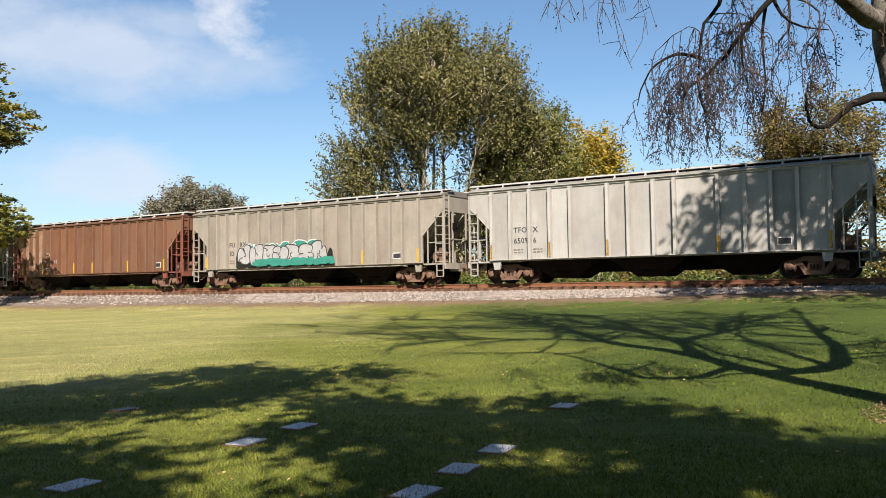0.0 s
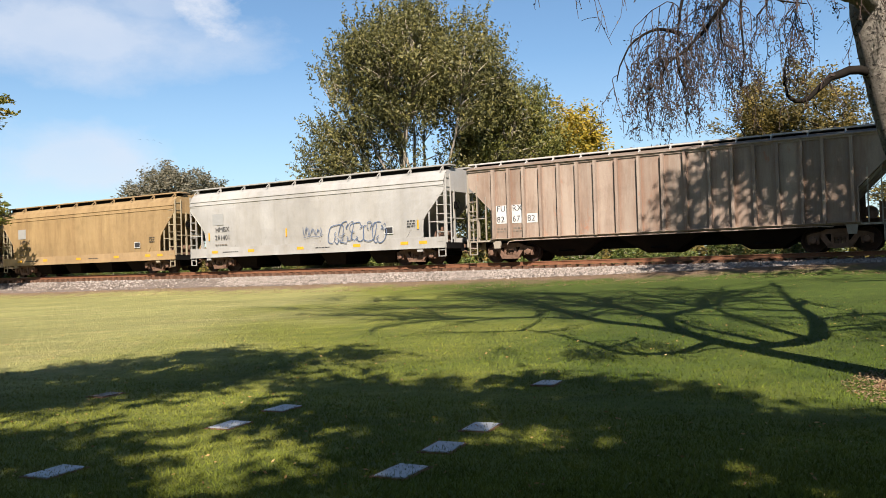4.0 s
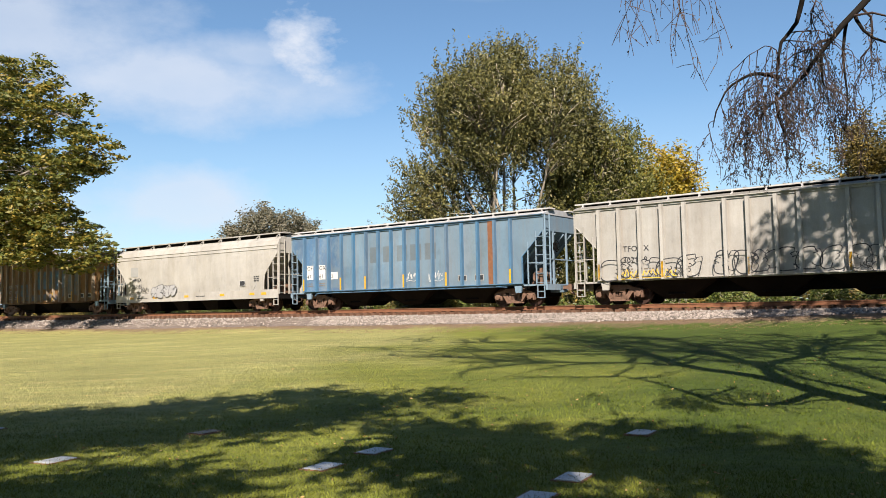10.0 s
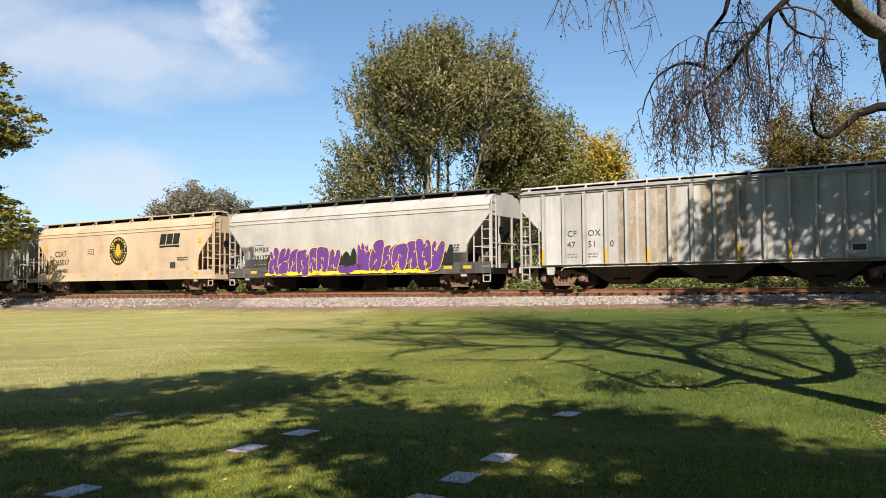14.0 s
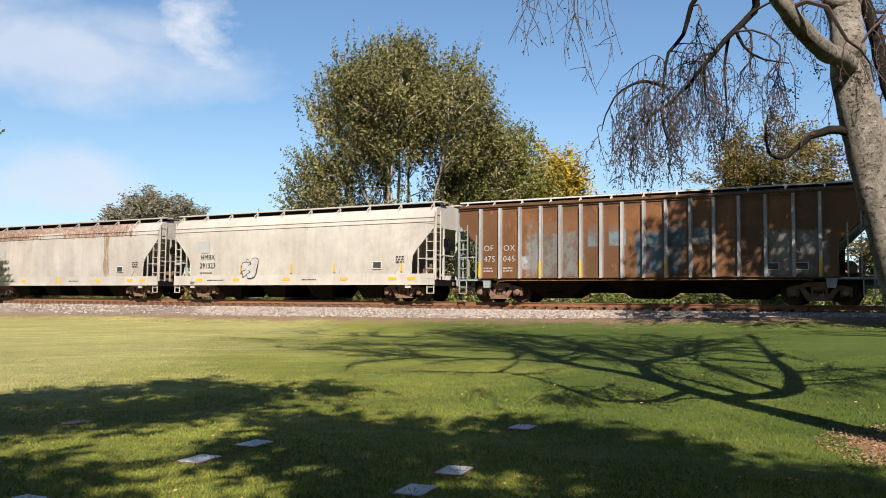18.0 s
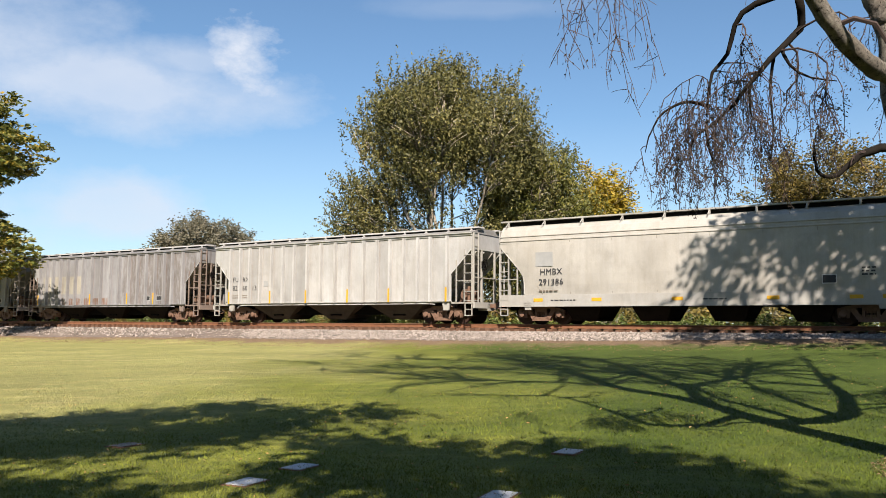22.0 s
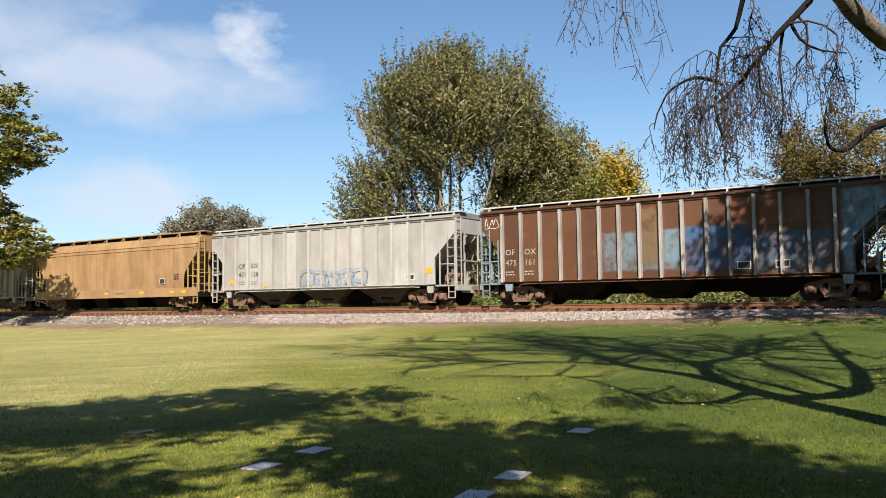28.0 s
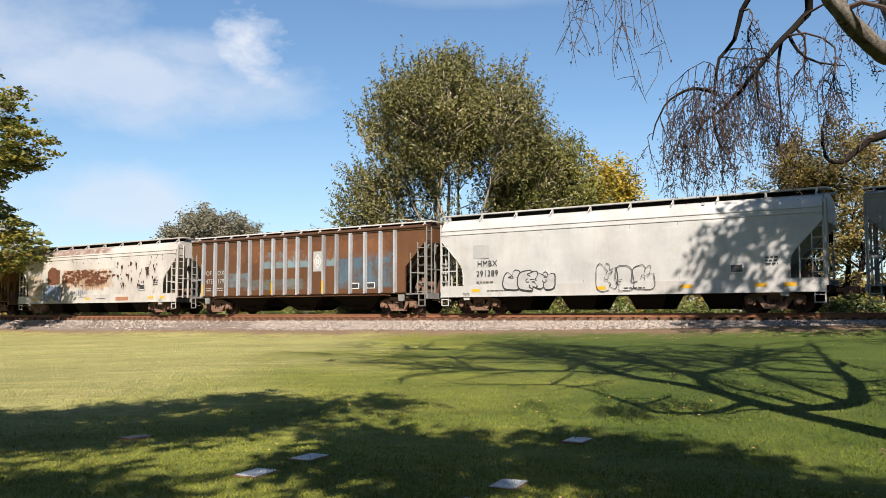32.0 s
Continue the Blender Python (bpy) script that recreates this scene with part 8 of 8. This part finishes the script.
def build_lawn_details():
    stones = ((-1.82, 10.4), (-2.24, 9.4), (-3.3, 7.42), (0.52, 8.66), (0.11, 7.74), (1.6, 11.3), (-0.25, 6.87), (-5.7, 9.9), (-8.3, 12.5), (-4.65, 12.15))
    me = Shape()
    me.prism([(-0.135, -0.05), (0.135, -0.05), (0.135, 0.008), (0.13, 0.014), (-0.13, 0.014), (-0.135, 0.008)], -0.205, 0.205)
    me = me.mesh("slab")
    rim = Shape().box(-0.165, 0.165, -0.235, 0.235, -0.05, 0.004).mesh("earth_rim")
    rnd = random.Random(3)
    for x, y in stones:
        z = ground_z(x, y)
        m = thing("grave_marker", "flat grey granite marker set in the grass" if x != -4.65 else "flat bronze-brown marker sunk in the grass", "marker", pose(x, y, z + 0.005, 0, 0, -24 + rnd.uniform(-4, 4)), "markers in the lawn")
        part("slab", me, MAT["marker"] if x != -4.65 else MAT["bronze"], m)
        part("earth_rim", rim, MAT["mulch"], m)
    mu = Shape()
    n, rings = 44, 9
    vs = []
    for j in range(rings + 1):
        for k in range(n):
            q, f = 2 * math.pi * k / n, j / rings
            edge = 1.0 + 0.30 * noise.noise(Vector((math.cos(q) * 1.6, math.sin(q) * 1.6, 5.0))) + 0.16 * noise.noise(Vector((math.cos(q) * 6, math.sin(q) * 6, 9.0)))
            x, y = 6.15 + 1.15 * f * edge * math.cos(q), 9.25 + 1.25 * f * edge * math.sin(q)
            vs.append((x, y, ground_z(x, y) - 0.012 + 0.085 * (1 - f ** 2) + rnd.uniform(-0.012, 0.016)))
    mu.add(vs, [(j * n + k, j * n + (k + 1) % n, (j + 1) * n + (k + 1) % n, (j + 1) * n + k) for j in range(rings) for k in range(n)])
    tagged(part("mulch_bed", mu, MAT["mulch"]), "ring of brown leaf mulch round the tree", "mulch")
    g = np.random.default_rng(16)
    q, f = g.uniform(0, 6.283, 5200), np.sqrt(g.random(5200)) * 1.18
    c = [(6.15 + 1.15 * b * math.cos(a), 9.25 + 1.25 * b * math.sin(a)) for a, b in zip(q, f)]
    c = np.array([(x, y, ground_z(x, y) + 0.03 + 0.05 * max(0, 1 - b ** 2)) for (x, y), b in zip(c, f)])
    v, f = leaf_cloud(g, c, 1, 0.012, 0.02, flat=0.35)
    tagged(part("mulch_litter", raw_mesh("mulch_litter", v, f), MAT["straw"]), "dry leaves and chips on the mulch", "mulch", kind="stuff")
    # grass blades where the lawn is near
    g = np.random.default_rng(6)
    n = 270000
    y = 5.2 + 40 * g.random(n) ** 3.0
    x = (g.random(n) * 2 - 1) * (y * 0.72 + 0.8)
    u = (x - P0.x) * U.x + (y - P0.y) * U.y
    w = (x - P0.x) * N.x + (y - P0.y) * N.y
    z = np.interp(u, [-60, -30, 0, 16, 40], [0.50, 0.53, 0.76, 1.05, 1.2]) * np.clip((25 - w) / 20.7, 0, 1)
    z += np.array([0.05 * noise.noise(Vector((a * 0.11, b * 0.11, 3.1))) for a, b in zip(x[::1], y[::1])])
    keep = (w > 4.6) & (y < 16 + g.normal(0, 3.0, n))
    x, y, z, n = x[keep], y[keep], z[keep], int(keep.sum())
    h = g.uniform(0.018, 0.045, n)
    a = g.uniform(0, 6.283, n)
    wd = g.uniform(0.003, 0.006, n) * (0.6 + y / 10)
    lean = g.normal(0, 0.6, (n, 2)) * h[:, None]
    p0 = np.stack([x - np.cos(a) * wd, y - np.sin(a) * wd, z - 0.004], 1)
    p1 = np.stack([x + np.cos(a) * wd, y + np.sin(a) * wd, z - 0.004], 1)
    p2 = np.stack([x + lean[:, 0], y + lean[:, 1], z + h], 1)
    v = np.stack([p0, p1, p2], 1).reshape(-1, 3)
    f = np.arange(3 * n).reshape(-1, 3)
    tagged(part("grass_blades", raw_mesh("grass_blades", v, f), MAT["grass"]), "short mown grass blades of the lawn", "grass", kind="stuff")
    # straw and leaf litter on the bare verge
    n = 11000
    u, w = g.uniform(-60, 26, n), g.uniform(3.0, 5.6, n)
    c = np.stack([P0.x + U.x * u + N.x * w, P0.y + U.y * u + N.y * w, np.zeros(n)], 1)
    c[:, 2] = [ground_z(a, b) + 0.02 for a, b in c[:, :2]]
    v, f = leaf_cloud(g, c, 1, 0.02, 0.034, flat=0.4)
    tagged(part("verge_litter", raw_mesh("verge_litter", v, f), MAT["straw"]), "dry straw and leaves along the ballast foot", "litter", kind="stuff")
    n = 1500
    y = g.uniform(5.5, 30, n)
    x = (g.random(n) * 2 - 1) * y * 0.65 + 0.8
    c = np.array([(a, b, ground_z(a, b) + 0.025) for a, b in zip(x, y)])
    v, f = leaf_cloud(g, c, 1, 0.01, 0.022, flat=0.3)
    tagged(part("fallen_leaves", raw_mesh("fallen_leaves", v, f), MAT["litter"]), "scattered dry fallen leaves on the lawn", "leaves", kind="stuff")


build_nature()
build_lawn_details()


# ---- motion ----
SPEED, GAIN = 17.758, 0.0229


def gone(t):
    return SPEED * t + GAIN * t * t / 2


def share(obs):
    for ob in obs[1:]:
        ob.rotation_mode = "QUATERNION"
        ob.animation_data_create()
        ob.animation_data.action = obs[0].animation_data.action
        ob.animation_data.action_slot = obs[0].animation_data.action_slot


def motions():
    times = [i * 2.0 for i in range(17)]
    for car, s in CARS:
        rows = []
        for t in times:
            p = site(s - gone(t), 0.0, RAIL_Z)
            rows.append((t, pose(p.x, p.y, p.z, 0, 0, TRACK_ANGLE)))
        walk(car, rows)
    # birds fly straight on, their wings beat together
    for bird, (x0, vx, y0, vy) in BIRDS:
        high = 20.0
        yaw = math.degrees(math.atan2(-vx, vy))
        walk(bird, [(t, pose(high * (x0 + vx * t), high * (y0 + vy * t), 1.7 + high, 0, 0, yaw)) for t in (0.0, 16.0, 32.0)])
    for key, turn in (("wing_left", 1), ("wing_right", -1)):
        walk(FLAP[key][0], [(k / 10, pose(0, 0, 0, 0, turn * (34 if k % 2 else -22), 0)) for k in range(321)])
        share(FLAP[key])
    # wheels: all turn alike, so one set is keyed and the others share its keys
    first = SPIN[0]
    walk(first, [(k / FPS, pose(0, 0, 0, 0, -math.degrees(gone(k / FPS) / 0.445), 0)) for k in range(32 * FPS + 1)])
    share(SPIN)


motions()
